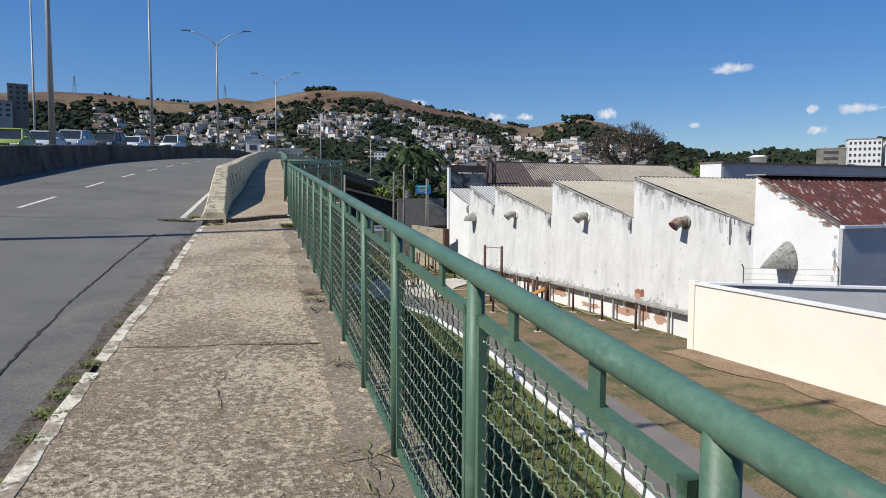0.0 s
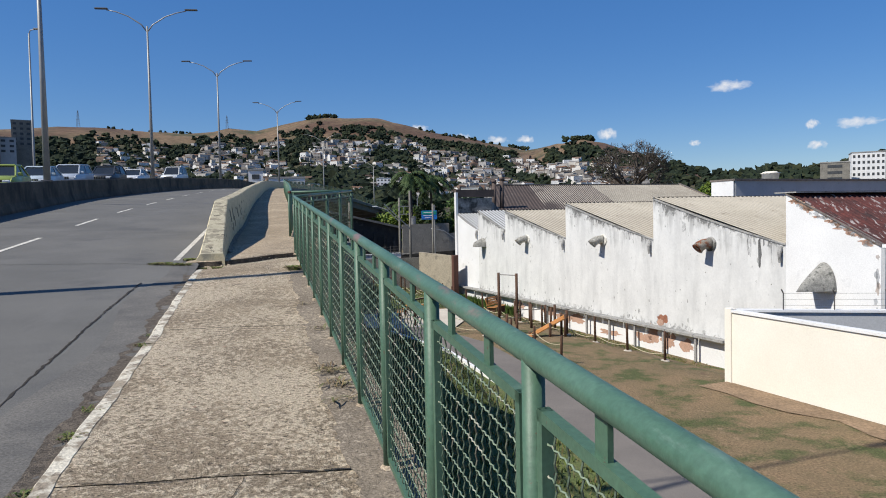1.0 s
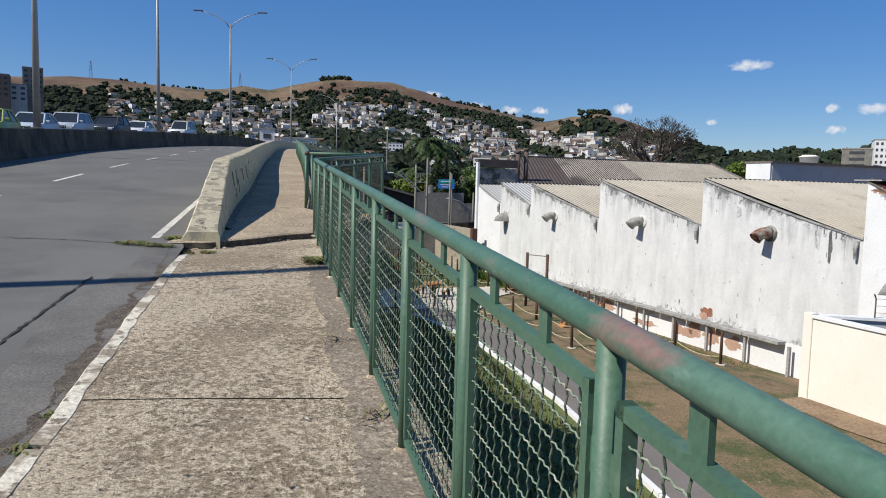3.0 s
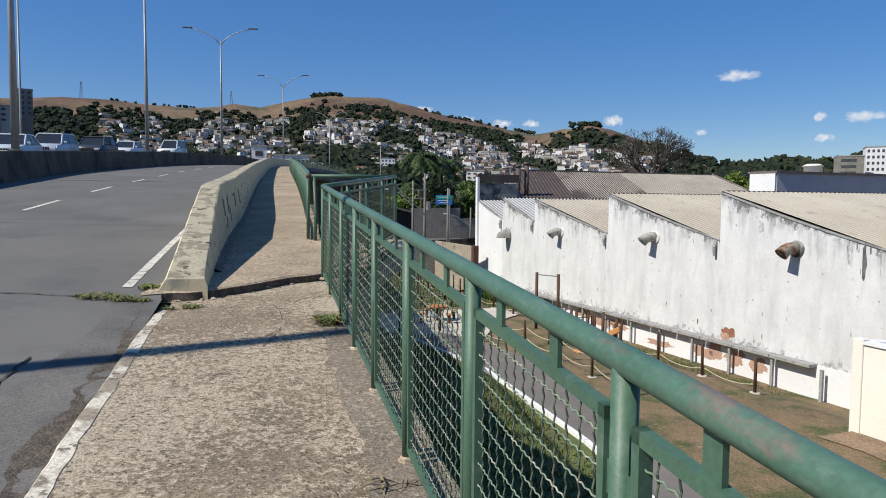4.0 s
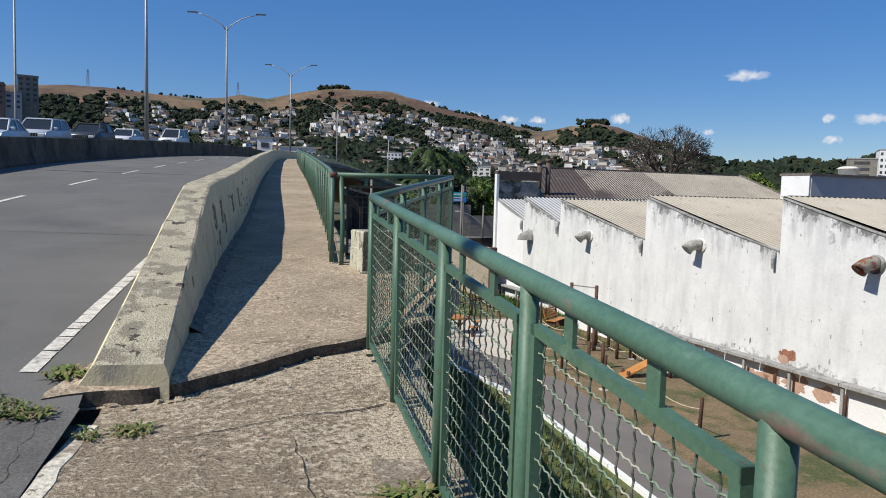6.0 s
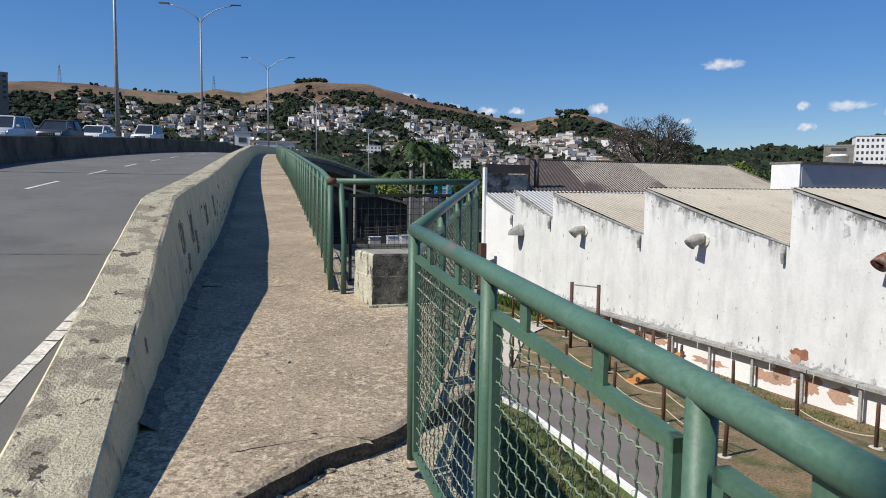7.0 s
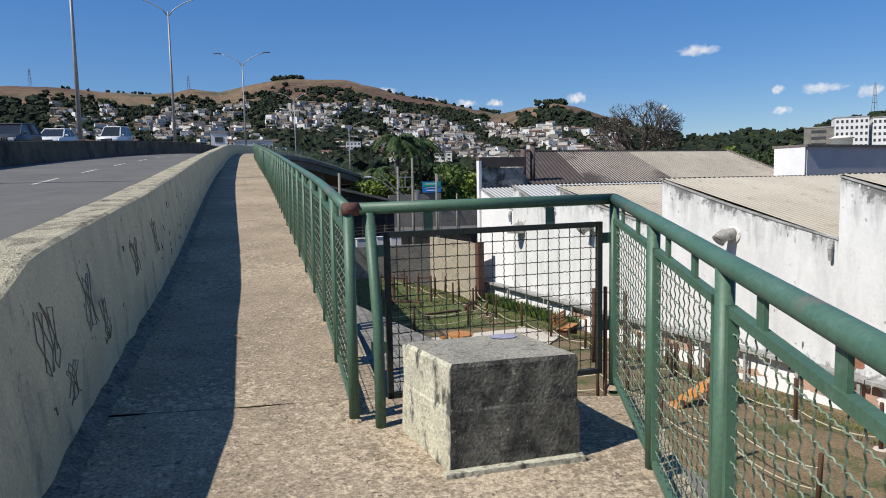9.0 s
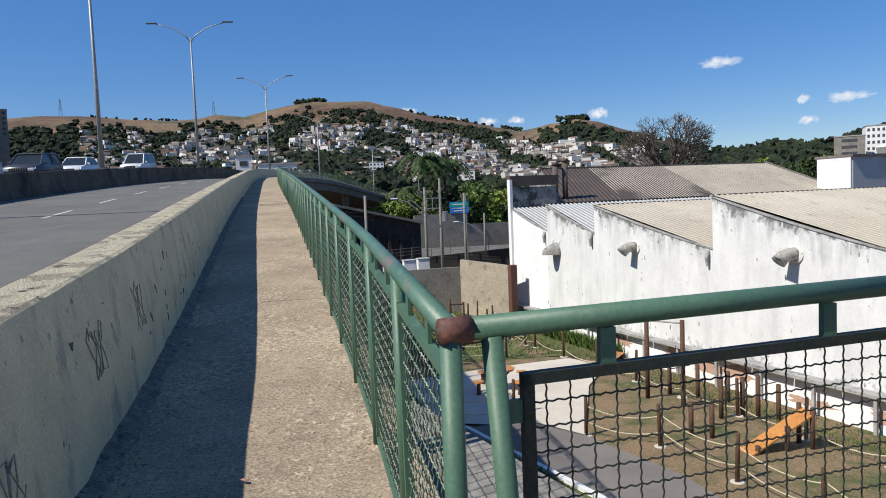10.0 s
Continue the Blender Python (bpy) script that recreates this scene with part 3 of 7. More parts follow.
def dip(x, y):
    """The settled end of the near slab at the joint."""
    return -0.095 * smooth(1 - (joint_y(x) - y) / 1.7) - 0.012 * noise.noise((x * 1.5, y * 1.5, 0))


SLABS = [-24.0, -19.0, -14.05, -10.4]


def walk_rows(a, b, step, upto=None):
    rows = []
    for y in np.arange(a, b + 1e-6, step):
        x0, x1 = X_KERB(y) + 0.075, rail_x(y)
        rows.append([(x0 + (x1 - x0) * k / 14, y, ZD(y) + dip(x0 + (x1 - x0) * k / 14, y)) for k in range(15)])
    return rows


pavement = thing("pavement", (1, -12, ZD(-12)), "rough weathered concrete sidewalk of cast slabs with open joints", "sidewalk", kind="structure")
ends = SLABS[:]
for a, b in zip(ends, ends[1:]):
    part("slab", strip(walk_rows(a + 0.006, b - 0.006, (b - a - 0.012) / 16)), M_CONC, pavement)
rows = walk_rows(-10.39, -2.8, 0.2)
last = rows[-1]
rows = [[(x, min(y, joint_y(x) - 0.03), ZD(min(y, joint_y(x) - 0.03)) + dip(x, min(y, joint_y(x) - 0.03))) for x, y, z in r] for r in rows]
rows.append([(x, joint_y(x) - 0.015, ZD(joint_y(x)) + dip(x, joint_y(x))) for x, y, z in last])
rows.append([(x, joint_y(x) + 0.09, ZD(y) - 0.35) for x, y, z in last])
part("slab", strip(rows), M_CONC, pavement)
part("joint_bed", strip([[(X_KERB(y) + 0.1, y, ZD(y) - 0.10), (rail_x(y), y, ZD(y) - 0.10)] for y in np.arange(-24, -4.5, 0.5)]), M_CRACK, pavement, "dark earth in the open joints")
# strip of finer mortar under the railing
part("mortar_strip", strip([[(X_RAIL(y) - 0.22 + 0.07 * noise.noise((y * 1.3, 0, 0)) + 0.05 * noise.noise((y * 5, 0, 0)) + 0.04 * noise.noise((y * 15, 0, 0)), y, ZD(y) + 0.006 + dip(X_RAIL(y), y)), (X_RAIL(y) + 0.17, y, ZD(y) + 0.006 + dip(X_RAIL(y), y))] for y in np.arange(-24, -5.6, 0.06)]), M_MORTAR, pavement, "smooth grey mortar under the railing")

kerb = thing("kerb", (0, -12, ZD(-12)), "worn concrete kerb with flaking white paint", "kerb", kind="structure")
kerb_cuts = [-24, -20.1, -17.2, -14.42, -11.0, -7.6, -4.95]
for a, b in zip(kerb_cuts, kerb_cuts[1:]):
    rings = []
    for y in np.linspace(a + 0.03, b - (0.22 if b == -14.42 else 0.02), 34):
        x, z = X_KERB(y), ZD(y) + dip(X_KERB(y), y)
        w = 0.012 * noise.noise((y * 4, 2.2, 0))
        rings.append([(x - 0.02 + w, y, z - 0.2), (x - 0.01 + w, y, z - 0.02), (x + 0.015 + w, y, z + 0.008), (x + 0.10 + 2.2 * w + 0.012 * noise.noise((y * 13, 5, 0)), y, ZD(y) + dip(x + 0.1, y) + 0.004), (x + 0.11, y, z - 0.2)])
    part("kerb_stone", loft(rings), M_KERB, kerb)

part("gutter_dirt", strip([[(X_KERB(y) - 0.03 - max(0.01, 0.10 + 0.12 * noise.noise((y * 1.1, 3, 0)) + 0.07 * noise.noise((y * 6, 3, 0))), y, road_z(X_KERB(y) - 0.1, y) + 0.008), (X_KERB(y) - 0.03, y, ZD(y) + dip(X_KERB(y), y) - 0.022 + 0.012 * noise.noise((y * 9, 1, 0))), (X_KERB(y) + 0.02, y, ZD(y) + dip(X_KERB(y), y) - 0.015)] for y in np.arange(-20, -5.0, 0.05)]), M_EDGE, kerb, "dark earth and grit washed against the kerb")

rows = []
for k in range(25):
    x = -1.35 + k * 0.1
    rows.append((x, joint_y(x)))
front = [[(x, y - 0.02, ZD(y) - 0.3) for x, y in rows], [(x, y - 0.01 + 0.01 * noise.noise((x * 9, 3, 0)), ZD(y) - 0.01) for x, y in rows], [(x, y + 0.04, ZD(y) + 0.012) for x, y in rows]]
body = []
for y in list(np.linspace(-2.6, 0.304, 13)):
    x0, x1 = X_BARR(y) - 0.2, rail_x(y)
    body.append([(x0 + (x1 - x0) * k / 24, y, ZD(y) + 0.008 * noise.noise((k * 0.3, y, 0))) for k in range(25)])
walk2 = thing("pavement_upper", (-0.5, 5, ZD(5)), "smooth brown concrete walkway behind the broken joint", "sidewalk", kind="structure")
part("slab", strip(front[1:] + body), M_CONC2, walk2)
part("broken_edge", strip(front[:2]), M_EDGE, walk2, "dark broken slab edge")
cuts = [0.31, 6.2, 12.4, 18.6, 24.8, 31, 45, 60, 80, 110, 150, 200, 275]
for a, b in zip(cuts, cuts[1:]):
    part("slab", strip([[(X_BARR(y) - 0.2 + (X_FAR(y) + 0.2 - X_BARR(y) + 0.2) * k / 6, y, ZD(y) + 0.006 * noise.noise((k * 0.5, y, 0))) for k in range(7)] for y in np.linspace(a + 0.008, b - 0.008, 18)]), M_CONC2, walk2)


# barrier with its sloped nose
def barrier_ring(y, z, xi, h):
    hh = max(h, 0.13)
    f = (hh - 0.13) / 0.82
    return [(xi, y, z - 0.1), (xi - 0.02 * f, y, z + hh * 0.35), (xi - 0.09 * f - 0.02, y, z + hh - 0.015), (xi - 0.11 * f - 0.03, y, z + hh), (xi - 0.40 * f - 0.42 * (1 - f), y, z + hh), (xi - 0.42 * f - 0.44 * (1 - f), y, z + hh - 0.02), (xi - 0.46 - 0.02 * (1 - f), y, z + hh * 0.35), (xi - 0.52, y, z + 0.12 * f), (xi - 0.53, y, z - 0.1)]


barrier = thing("concrete_barrier", (-1.5, 0, 0), "cream painted concrete barrier with a sloped nose, flaking and scratched", "barrier", kind="structure")
rings = []
for y in list(np.arange(-4.62, 0.01, 0.22)) + list(np.arange(0.3, 16, 0.6)) + list(np.arange(16, 276, 4)):
    f = min(1.0, max(0.0, (y + 4.62) / 4.45))
    h = 0.13 + 0.83 * f
    w = 0.008 * noise.noise((y * 2.5, 7, 0))
    rings.append([(x + w, yy + (0.10 * (x + 1.2) if y < -4.5 else 0), zz + (0.012 * noise.noise((y * 3, x * 4, 0)) if k in (3, 4) else 0)) for k, (x, yy, zz) in enumerate(barrier_ring(y, ZD(y), X_BARR(y), h))])
bm = loft(rings)
for f in bm.faces:
    f.normal_update()
    mid = f.calc_center_median()
    if abs(f.normal.z) > 0.7 and mid.z > ZD(mid.y) + 0.05:
        f.material_index = 1
part("barrier_body", bm, [M_BARR, M_BARTOP], barrier)
# spoiled mortar along the barrier's foot
part("foot_fillet", strip([[(X_BARR(y) - 0.01, y, ZD(y) + 0.05 + 0.03 * noise.noise((y * 3, 0, 5))), (X_BARR(y) + 0.09 + 0.07 * noise.noise((y * 2.3, 9, 5)) + 0.05 * noise.noise((y * 8, 9, 5)), y, ZD(y) + 0.006)] for y in np.arange(-3.4, 30, 0.06)]), M_FOOT, barrier, "crumbled grey mortar at the foot")

# scratched tags and stains on the walk side of the barrier
rnd = random.Random(5)
for k in range(46):
    y = rnd.uniform(-2.2, 9) if k < 36 else rnd.uniform(9, 22)
    zz = rnd.uniform(0.2, 0.75)
    h = 0.13 + 0.82 * min(1.0, (y + 4.62) / 4.65)
    if zz > h - 0.12:
        continue
    bm = bmesh.new()
    pts, py, pz = [], y, zz
    for j in range(rnd.choice((2, 2, 3, 4))):
        t = pz / h
        pts.append((X_BARR(py) - 0.02 * min(1, t / 0.35) - 0.09 * max(0, (t - 0.35) / 0.65) + 0.001, py, ZD(py) + pz))
        py, pz = py + rnd.uniform(-0.03, 0.03), min(h - 0.06, max(0.08, pz + rnd.uniform(-0.06, 0.05)))
    tube(bm, pts, rnd.uniform(0.002, 0.005), 4)
    part("scratch", bm, M_STAIN, barrier, "dark scratch in the paint")



def face_point(y, z):
    """A place on the walk side of the barrier, z above the deck."""
    t = z / 0.95
    return (X_BARR(y) - 0.02 * min(1, t / 0.35) - 0.09 * max(0, (t - 0.35) / 0.65) + 0.002, y, ZD(y) + z)


M_TAG = mat("faint_scrawl", (0.20, 0.185, 0.145), (0.29, 0.265, 0.205), 9, 0.95, 40, 0.0)
for y0, z0, w, h in ((-0.35, 0.42, 0.30, 0.34), (0.55, 0.40, 0.24, 0.36), (0.9, 0.24, 0.14, 0.30), (-0.05, 0.20, 0.2, 0.2), (2.2, 0.4, 0.3, 0.3), (3.4, 0.38, 0.3, 0.36)):
    bm = bmesh.new()
    n = 26
    ph = rnd.uniform(0, 6)
    tube(bm, [face_point(y0 + w * (k / n) + 0.05 * math.sin(k * 1.9 + ph), z0 + h * (0.5 + 0.5 * math.sin(k * 0.85 + ph)) * rnd.uniform(0.8, 1.0)) for k in range(n)], 0.0028, 4)
    part("scrawl", bm, M_TAG, barrier, "faint dark scrawl on the paint")
for k in range(90):
    y = rnd.uniform(-2.4, 9) if k < 72 else rnd.uniform(9, 20)
    top = 0.13 + 0.82 * min(1.0, (y + 4.62) / 4.65) - 0.1
    z0 = rnd.uniform(0.1, top) if k % 3 else top - 0.16 * rnd.random()
    bm = bmesh.new()
    w, h = rnd.uniform(0.002, 0.007), rnd.uniform(0.006, 0.024)
    bm.faces.new([bm.verts.new(face_point(y + w * math.cos(a) * rnd.uniform(0.5, 1.3), z0 + h * math.sin(a) * rnd.uniform(0.5, 1.3))) for a in np.arange(0, 6.2, 0.8)])
    part("chip", bm, M_STAIN, barrier)

# median barrier
median = thing("median_barrier", (-13, 17, 1), "dark weathered concrete median barrier", "barrier", kind="structure")
rings = []
for y in list(np.arange(-45, 276, 3.0)):
    x, z = X_MED(y), road_z(X_MED(y), y)
    rings.append([(x + 0.1, y, z - 0.3), (x + 0.1, y, z + 0.1), (x, y, z + 0.4), (x - 0.06, y, z + 1.2), (x - 0.1, y, z + 1.24), (x - 0.36, y, z + 1.24), (x - 0.4, y, z + 1.2), (x - 0.5, y, z + 0.4), (x - 0.5, y, z - 0.3)])
part("barrier_body", loft(rings), M_MEDIAN, median)
rings = []
for y in list(np.arange(-45, 276, 4.0)):
    x, z = X_MED(y) - 9.5, road_z(X_MED(y), y) + 0.55
    rings.append([(x + 0.1, y, z - 0.3), (x, y, z + 0.9), (x - 0.25, y, z + 0.9), (x - 0.35, y, z - 0.3)])
solid("outer_barrier", loft(rings), M_MEDIAN, "weathered concrete edge barrier of the far carriageway", "barrier", "structure")

# body of the viaduct under the deck: solid approach, then girder and piers
rows = []
for y in list(np.arange(-45, 276, 3.0)):
    xo = rail_x(y) if y > -3.9 else X_RAIL(y) + 0.16
    zt = ZD(y)
    xl = X_MED(y) - 10
    rows.append([(xl, y, zt - 0.12), (xo, y, zt - 0.012 if y > 0.4 else zt - 0.2), (xo + 0.02, y, zt - 0.5), (xo - 0.3, y, zt - 0.55), (xo - 0.5, y, zt - 1.5), (xl + 1, y, zt - 1.5)])
solid("viaduct_deck", loft(rows), M_BLOCKW, "stained concrete girder of the viaduct", "viaduct", "structure")
bm = bmesh.new()
slab(bm, (3.9, -45), (0.2, -3.9), -8, -3.4, -8, -0.6, 0.4)
slab(bm, (0.2, -3.9), (-0.25, 0.4), -8, -0.6, -8, -0.3, 0.4)
slab(bm, (-0.25, 0.4), (-2.9, 25), -8, -0.3, -8, 1.3, 0.4)
solid("retaining_wall", bm, M_BLOCKW, "stained concrete retaining wall under the walkway", "wall", "structure")
for y in (45, 70, 95, 120, 145, 170):
    bm = bmesh.new()
    for dx in (-8, -2):
        x = X_FAR(y) + dx
        tube(bm, [(x, y, -8), (x, y, ZD(y) - 1.4)], 0.6, 12)
    solid("viaduct_pier", bm, M_BLOCKW, "round concrete viaduct pier", "pier", "structure")

# ---- ground and hills, one sheet ----
E_SKY = curve((-60, 5.0), (-40, 6.0), (-25, 6.9), (-20.7, 7.25), (-15, 7.0), (-12, 7.05), (-10.2, 7.4), (-7.8, 7.3), (-6, 7.75), (-4.3, 8.15), (-2.6, 8.35), (-0.85, 8.3), (1.8, 8.2), (3.6, 7.8), (5.4, 7.25), (7.2, 6.85), (9.5, 6.45), (12.2, 5.8), (14.5, 5.5), (16.3, 5.95), (18.5, 6.15), (20.7, 5.6), (23.4, 4.6), (27.6, 3.2), (30, 2.8), (32.4, 3.1), (36, 3.0), (38, 3.4), (41, 3.9), (48, 4.4), (60, 4.0), (90, 3.0))
R_SKY = curve((-60, 1000), (-25, 1250), (0, 1350), (8, 1300), (13, 1250), (18, 1050), (24, 1000), (30, 760), (41, 800), (60, 900), (90, 900))


def wall_gap(x, y):
    """How far a place lies in front of the warehouse wall."""
    return (21.9 - 0.2692 * y - x) / 1.0356


def lawn_z(x, y):
    d = wall_gap(x, y)
    return -5.4 - 1.5 * (1 - smooth(max(0.0, d) / 6.5)) if y > 2 else -5.4 - 1.5 * (1 - smooth(max(0.0, d) / 6.5)) * smooth((y + 4) / 6)


def hill_z(x, y):
    r = math.hypot(x, y)
    if r < 200:
        return -5.6
    az = math.degrees(math.atan2(x, y))
    if abs(az) > 90:
        return -5.6 + 0.02 * (r - 200)
    rr = R_SKY(az)
    t = (r - 260) / (rr - 260)
    lump = 1 + 0.05 * noise.noise((x * 0.008, y * 0.008, 0)) + 0.03 * noise.noise((x * 0.02, y * 0.02, 3))
    if t <= 0:
        return -5.6
    if t <= 1:
        e = -0.6 + (E_SKY(az) + 0.6) * (0.35 * smooth(t) + 0.65 * t) * (lump if t < 0.9 else 1 + (lump - 1) * (1 - t) * 10)
        return r * math.tan(radians(e)) if r > 300 else max(-5.6, r * math.tan(radians(e)))
    return rr * math.tan(radians(E_SKY(az))) - 0.25 * (r - rr)


def ground_z(x, y):
    r = math.hypot(x, y)
    if r < 200:
        return lawn_z(x, y) - 0.02 if (-6 < x < 22 and y < 60) else -5.6
    return hill_z(x, y)


def spread(lo, hi, dense0, dense1, step, coarse):
    out = list(np.arange(dense0, dense1, step))
    s, v = step, dense0
    while v > lo:
        s = min(coarse, s * 1.25)
        v -= s
        out.insert(0, v)
    s, v = step, out[-1]
    while v < hi:
        s = min(coarse, s * 1.25)
        v += s
        out.append(v)
    return out


gx = spread(-2600, 2600, -8, 26, 1.0, 24)
gy = spread(-1500, 2600, -34, 58, 1.0, 24)
gv = [(x, y, ground_z(x, y)) for y in gy for x in gx]
nx = len(gx)
gf = [(j * nx + i, j * nx + i + 1, (j + 1) * nx + i + 1, (j + 1) * nx + i) for j in range(len(gy) - 1) for i in range(nx - 1)]
M_HILL = mat("dry_hillside", (0.185, 0.122, 0.072), (0.13, 0.092, 0.054), 0.006, 0.95, 0.12, 0.0, c3=(0.066, 0.068, 0.034), scale3=0.011, lo3=0.48, hi3=0.6, fine_amount=0.4, c4=(0.098, 0.058, 0.038), scale4=0.004, lo4=0.46, hi4=0.58)
M_SCRUB = mat("dark_undergrowth", (0.055, 0.058, 0.030), (0.085, 0.068, 0.042), 0.03, 0.95, 0.3, 0.0, c3=(0.13, 0.092, 0.058), scale3=0.02, lo3=0.56, hi3=0.64, fine_amount=0.4)
ground_mesh = raw("ground", gv, gf, [M_HILL, M_SCRUB], True)


def scrubby(x, y):
    """Where the lower slopes are overgrown: under the town and the woods."""
    r, az = math.hypot(x, y), math.degrees(math.atan2(x, y))
    if r < 200 or abs(az) > 60:
        return False
    t = (r - 260) / (R_SKY(az) - 260)
    top = 0.80 if az < -6 else 0.72 if az < 3 else 0.86 if az < 15 else 0.72
    return t < top + 0.10 * noise.noise((x * 0.012, y * 0.012, 5.0)) + 0.06 * noise.noise((x * 0.04, y * 0.04, 5.0))


ground_mesh.polygons.foreach_set("material_index", [1 if scrubby(*f.center[:2]) else 0 for f in ground_mesh.polygons])
ground = new("ground", ground_mesh)
tagged(ground, "dry brown grassland rising to bare hills on the horizon", "ground", kind="structure")


# ---- railings ----
def rail_run(name, pts, label, detail=True, height=1.112, first=True, joints=(), last=True):
    """A green railing: posts at the points, a round top rail, framed panels of crimped wire between."""
    ob = thing(name, pts[0], label, "railing", "green railings")
    tops = [Vector(p) + Vector((0, 0, height)) for p in pts]
    bm = bmesh.new()
    tube(bm, tops, 0.031 if detail else 0.034, 14 if detail else 8)
    part("top_rail", bm, M_RAIL, ob, "round green top rail, paint worn to red primer", True)
    for i, p in enumerate(pts):
        if (i == 0 and not first) or (i == len(pts) - 1 and not last):
            continue
        p = Vector(p)
        bm = bmesh.new()
        tube(bm, [p + Vector((0, 0, -0.03)), p + Vector((0, 0, height - 0.01))], 0.028 if detail else 0.026, 12 if detail else 6)
        post = part("post", bm, M_GREEN, ob, smooth=True)
        if detail:
            bm = bmesh.new()
            tube(bm, [p + Vector((0, 0, -0.005)), p + Vector((0, 0, 0.012)), p + Vector((0, 0, 0.02))], [0.052, 0.042, 0.031], 10)
            part("mortar_collar", bm, M_CONC2, post, "grey mortar at the foot")
    for a, b in zip(pts, pts[1:]):
        a, b = Vector(a), Vector(b)
        d = b - a
        h = Vector((d.x, d.y, 0)).normalized()
        u = d / d.length
        p, q = a + u * 0.055, b - u * 0.055
        up = Vector((0, 0, 1))
        lo, hi = 0.06, height - 0.108
        n = h.cross(up) * 0.006
        bm = bmesh.new()
        w = 0.028 if detail else 0.022
        for s, e, z0, z1 in ((p, q, lo, lo + w), (p, q, hi - w, hi)):
            slab(bm, s, e, s.z + z0, s.z + z1, e.z + z0, e.z + z1, 0.03)
        for s in (p, q - u * w):
            e = s + u * w
            slab(bm, s, e, s.z + lo, s.z + hi, e.z + lo, e.z + hi, 0.03)
        frame_ob = part("panel_frame", bm, M_GREEN, ob)
        for f in (0.28, 0.72) if detail else ():
            bm = bmesh.new()
            c = p.lerp(q, f)
            e = c + u * 0.05
            slab(bm, c, e, c.z + hi - 0.005, c.z + height - 0.02, e.z + hi - 0.005, e.z + height - 0.02, 0.012)
            part("hanger", bm, M_GREEN, ob)
        for zz in (lo + 0.12, hi - 0.18) if detail else ():
            for s, e in ((a, p + u * 0.01), (q - u * 0.01, b)):
                bm = bmesh.new()
                slab(bm, s, e, s.z + zz, s.z + zz + 0.07, e.z + zz, e.z + zz + 0.07, 0.012)
                part("bracket", bm, M_GREEN, ob)
        length = (q - p).length
        step = 0.066 if detail else 0.1
        nv = max(3, int(length / step))
        bm = bmesh.new()
        r = 0.0027 if detail else 0.0045
        side = h.cross(up)
        bow = 0.03 * noise.noise((a.x * 3.1, a.y * 1.7, 4.0)) if detail else 0.0
        for k in range(1, nv):
            c = p.lerp(q, k / nv)
            m = 44 if detail else 1
            ph = k % 2
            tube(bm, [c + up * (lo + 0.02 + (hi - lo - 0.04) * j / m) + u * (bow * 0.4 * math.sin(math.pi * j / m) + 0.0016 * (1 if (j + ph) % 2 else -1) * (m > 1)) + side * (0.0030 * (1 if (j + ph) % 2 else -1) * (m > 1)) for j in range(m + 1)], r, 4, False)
        # uprights take the shaded copy of the wire colour
        tagged(part("upright_wire_mesh", bm, M_WIREU, frame_ob, "crimped upright wires, shade put into their darker green"), kind="stuff")
        bm = bmesh.new()
        nh = int((hi - lo) / (0.068 if detail else 0.1))
        for k in range(1, nh):
            z = lo + (hi - lo) * k / nh
            m = 4 * nv if detail else 1
            sag = -0.012 * noise.noise((k * 0.7, a.y, 0)) + bow * (0.4 + 0.6 * math.sin(math.pi * k / nh))
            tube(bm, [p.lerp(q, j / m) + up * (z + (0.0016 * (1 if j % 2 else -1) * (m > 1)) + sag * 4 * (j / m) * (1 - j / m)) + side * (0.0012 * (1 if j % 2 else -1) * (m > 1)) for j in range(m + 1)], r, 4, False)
        tagged(part("cross_wire_mesh", bm, M_WIRE, frame_ob, "crimped cross wires in the paler, lit green"), kind="stuff")
    return ob


def at_rail(y):
    return (X_RAIL(y), y, ZD(y))


near = [at_rail(-18.48 - 1.08 * k) for k in range(5, -1, -1)]
near += [at_rail(y) for y in (-17.33, -16.1, -15.12, -14.06, -13.05, -12.09, -11.08, -10.06, -8.98, -7.95, -6.97, -6.0, -4.92)] + [(0.50, -3.86, ZD(-3.86))]
rail_run("railing", near, "green steel railing with wire mesh panels along the rough sidewalk")
landing = [(0.50, -3.86, ZD(-3.86)), (0.77, -2.80, ZD(-2.8)), (1.03, -1.78, ZD(-1.78)), (1.29, -0.80, ZD(-0.8)), (1.545, 0.22, ZD(0.22))]
rail_run("landing_railing", landing, "green steel railing with wire mesh panels round the landing", first=False)
far_pts = [(X_FAR(y), y, ZD(y)) for y in [0.0] + list(np.arange(0.95, 31, 1.06))]
rail_run("walkway_railing", far_pts, "green steel railing with wire mesh panels along the narrow walkway")
far2 = [(X_FAR(y), y, ZD(y)) for y in np.arange(31.4, 262, 2.4)]
rail_run("distant_railing", far2, "thin green railing curving along the far viaduct", detail=False)

# gate across the landing
g0, g1 = Vector((0.02, 0.0, 0.0)), Vector((1.545, 0.22, ZD(0.22)))
gate = thing("gate", g0, "closed green steel gate with square wire mesh", "gate")
bm = bmesh.new()
tube(bm, [g0 + Vector((0, 0, 1.112)), g1 + Vector((0, 0, 1.112))], 0.031, 14)
part("top_rail", bm, M_GREEN, gate, smooth=True)
bm = bmesh.new()
tube(bm, [g0 + Vector((-0.028, -0.01, 1.112)), g0 + Vector((0.05, 0.004, 1.112))], [0.033, 0.035], 14)
part("rusty_joint", bm, M_RUST, gate, "rusty primer on the rail joint", True)
bm = bmesh.new()
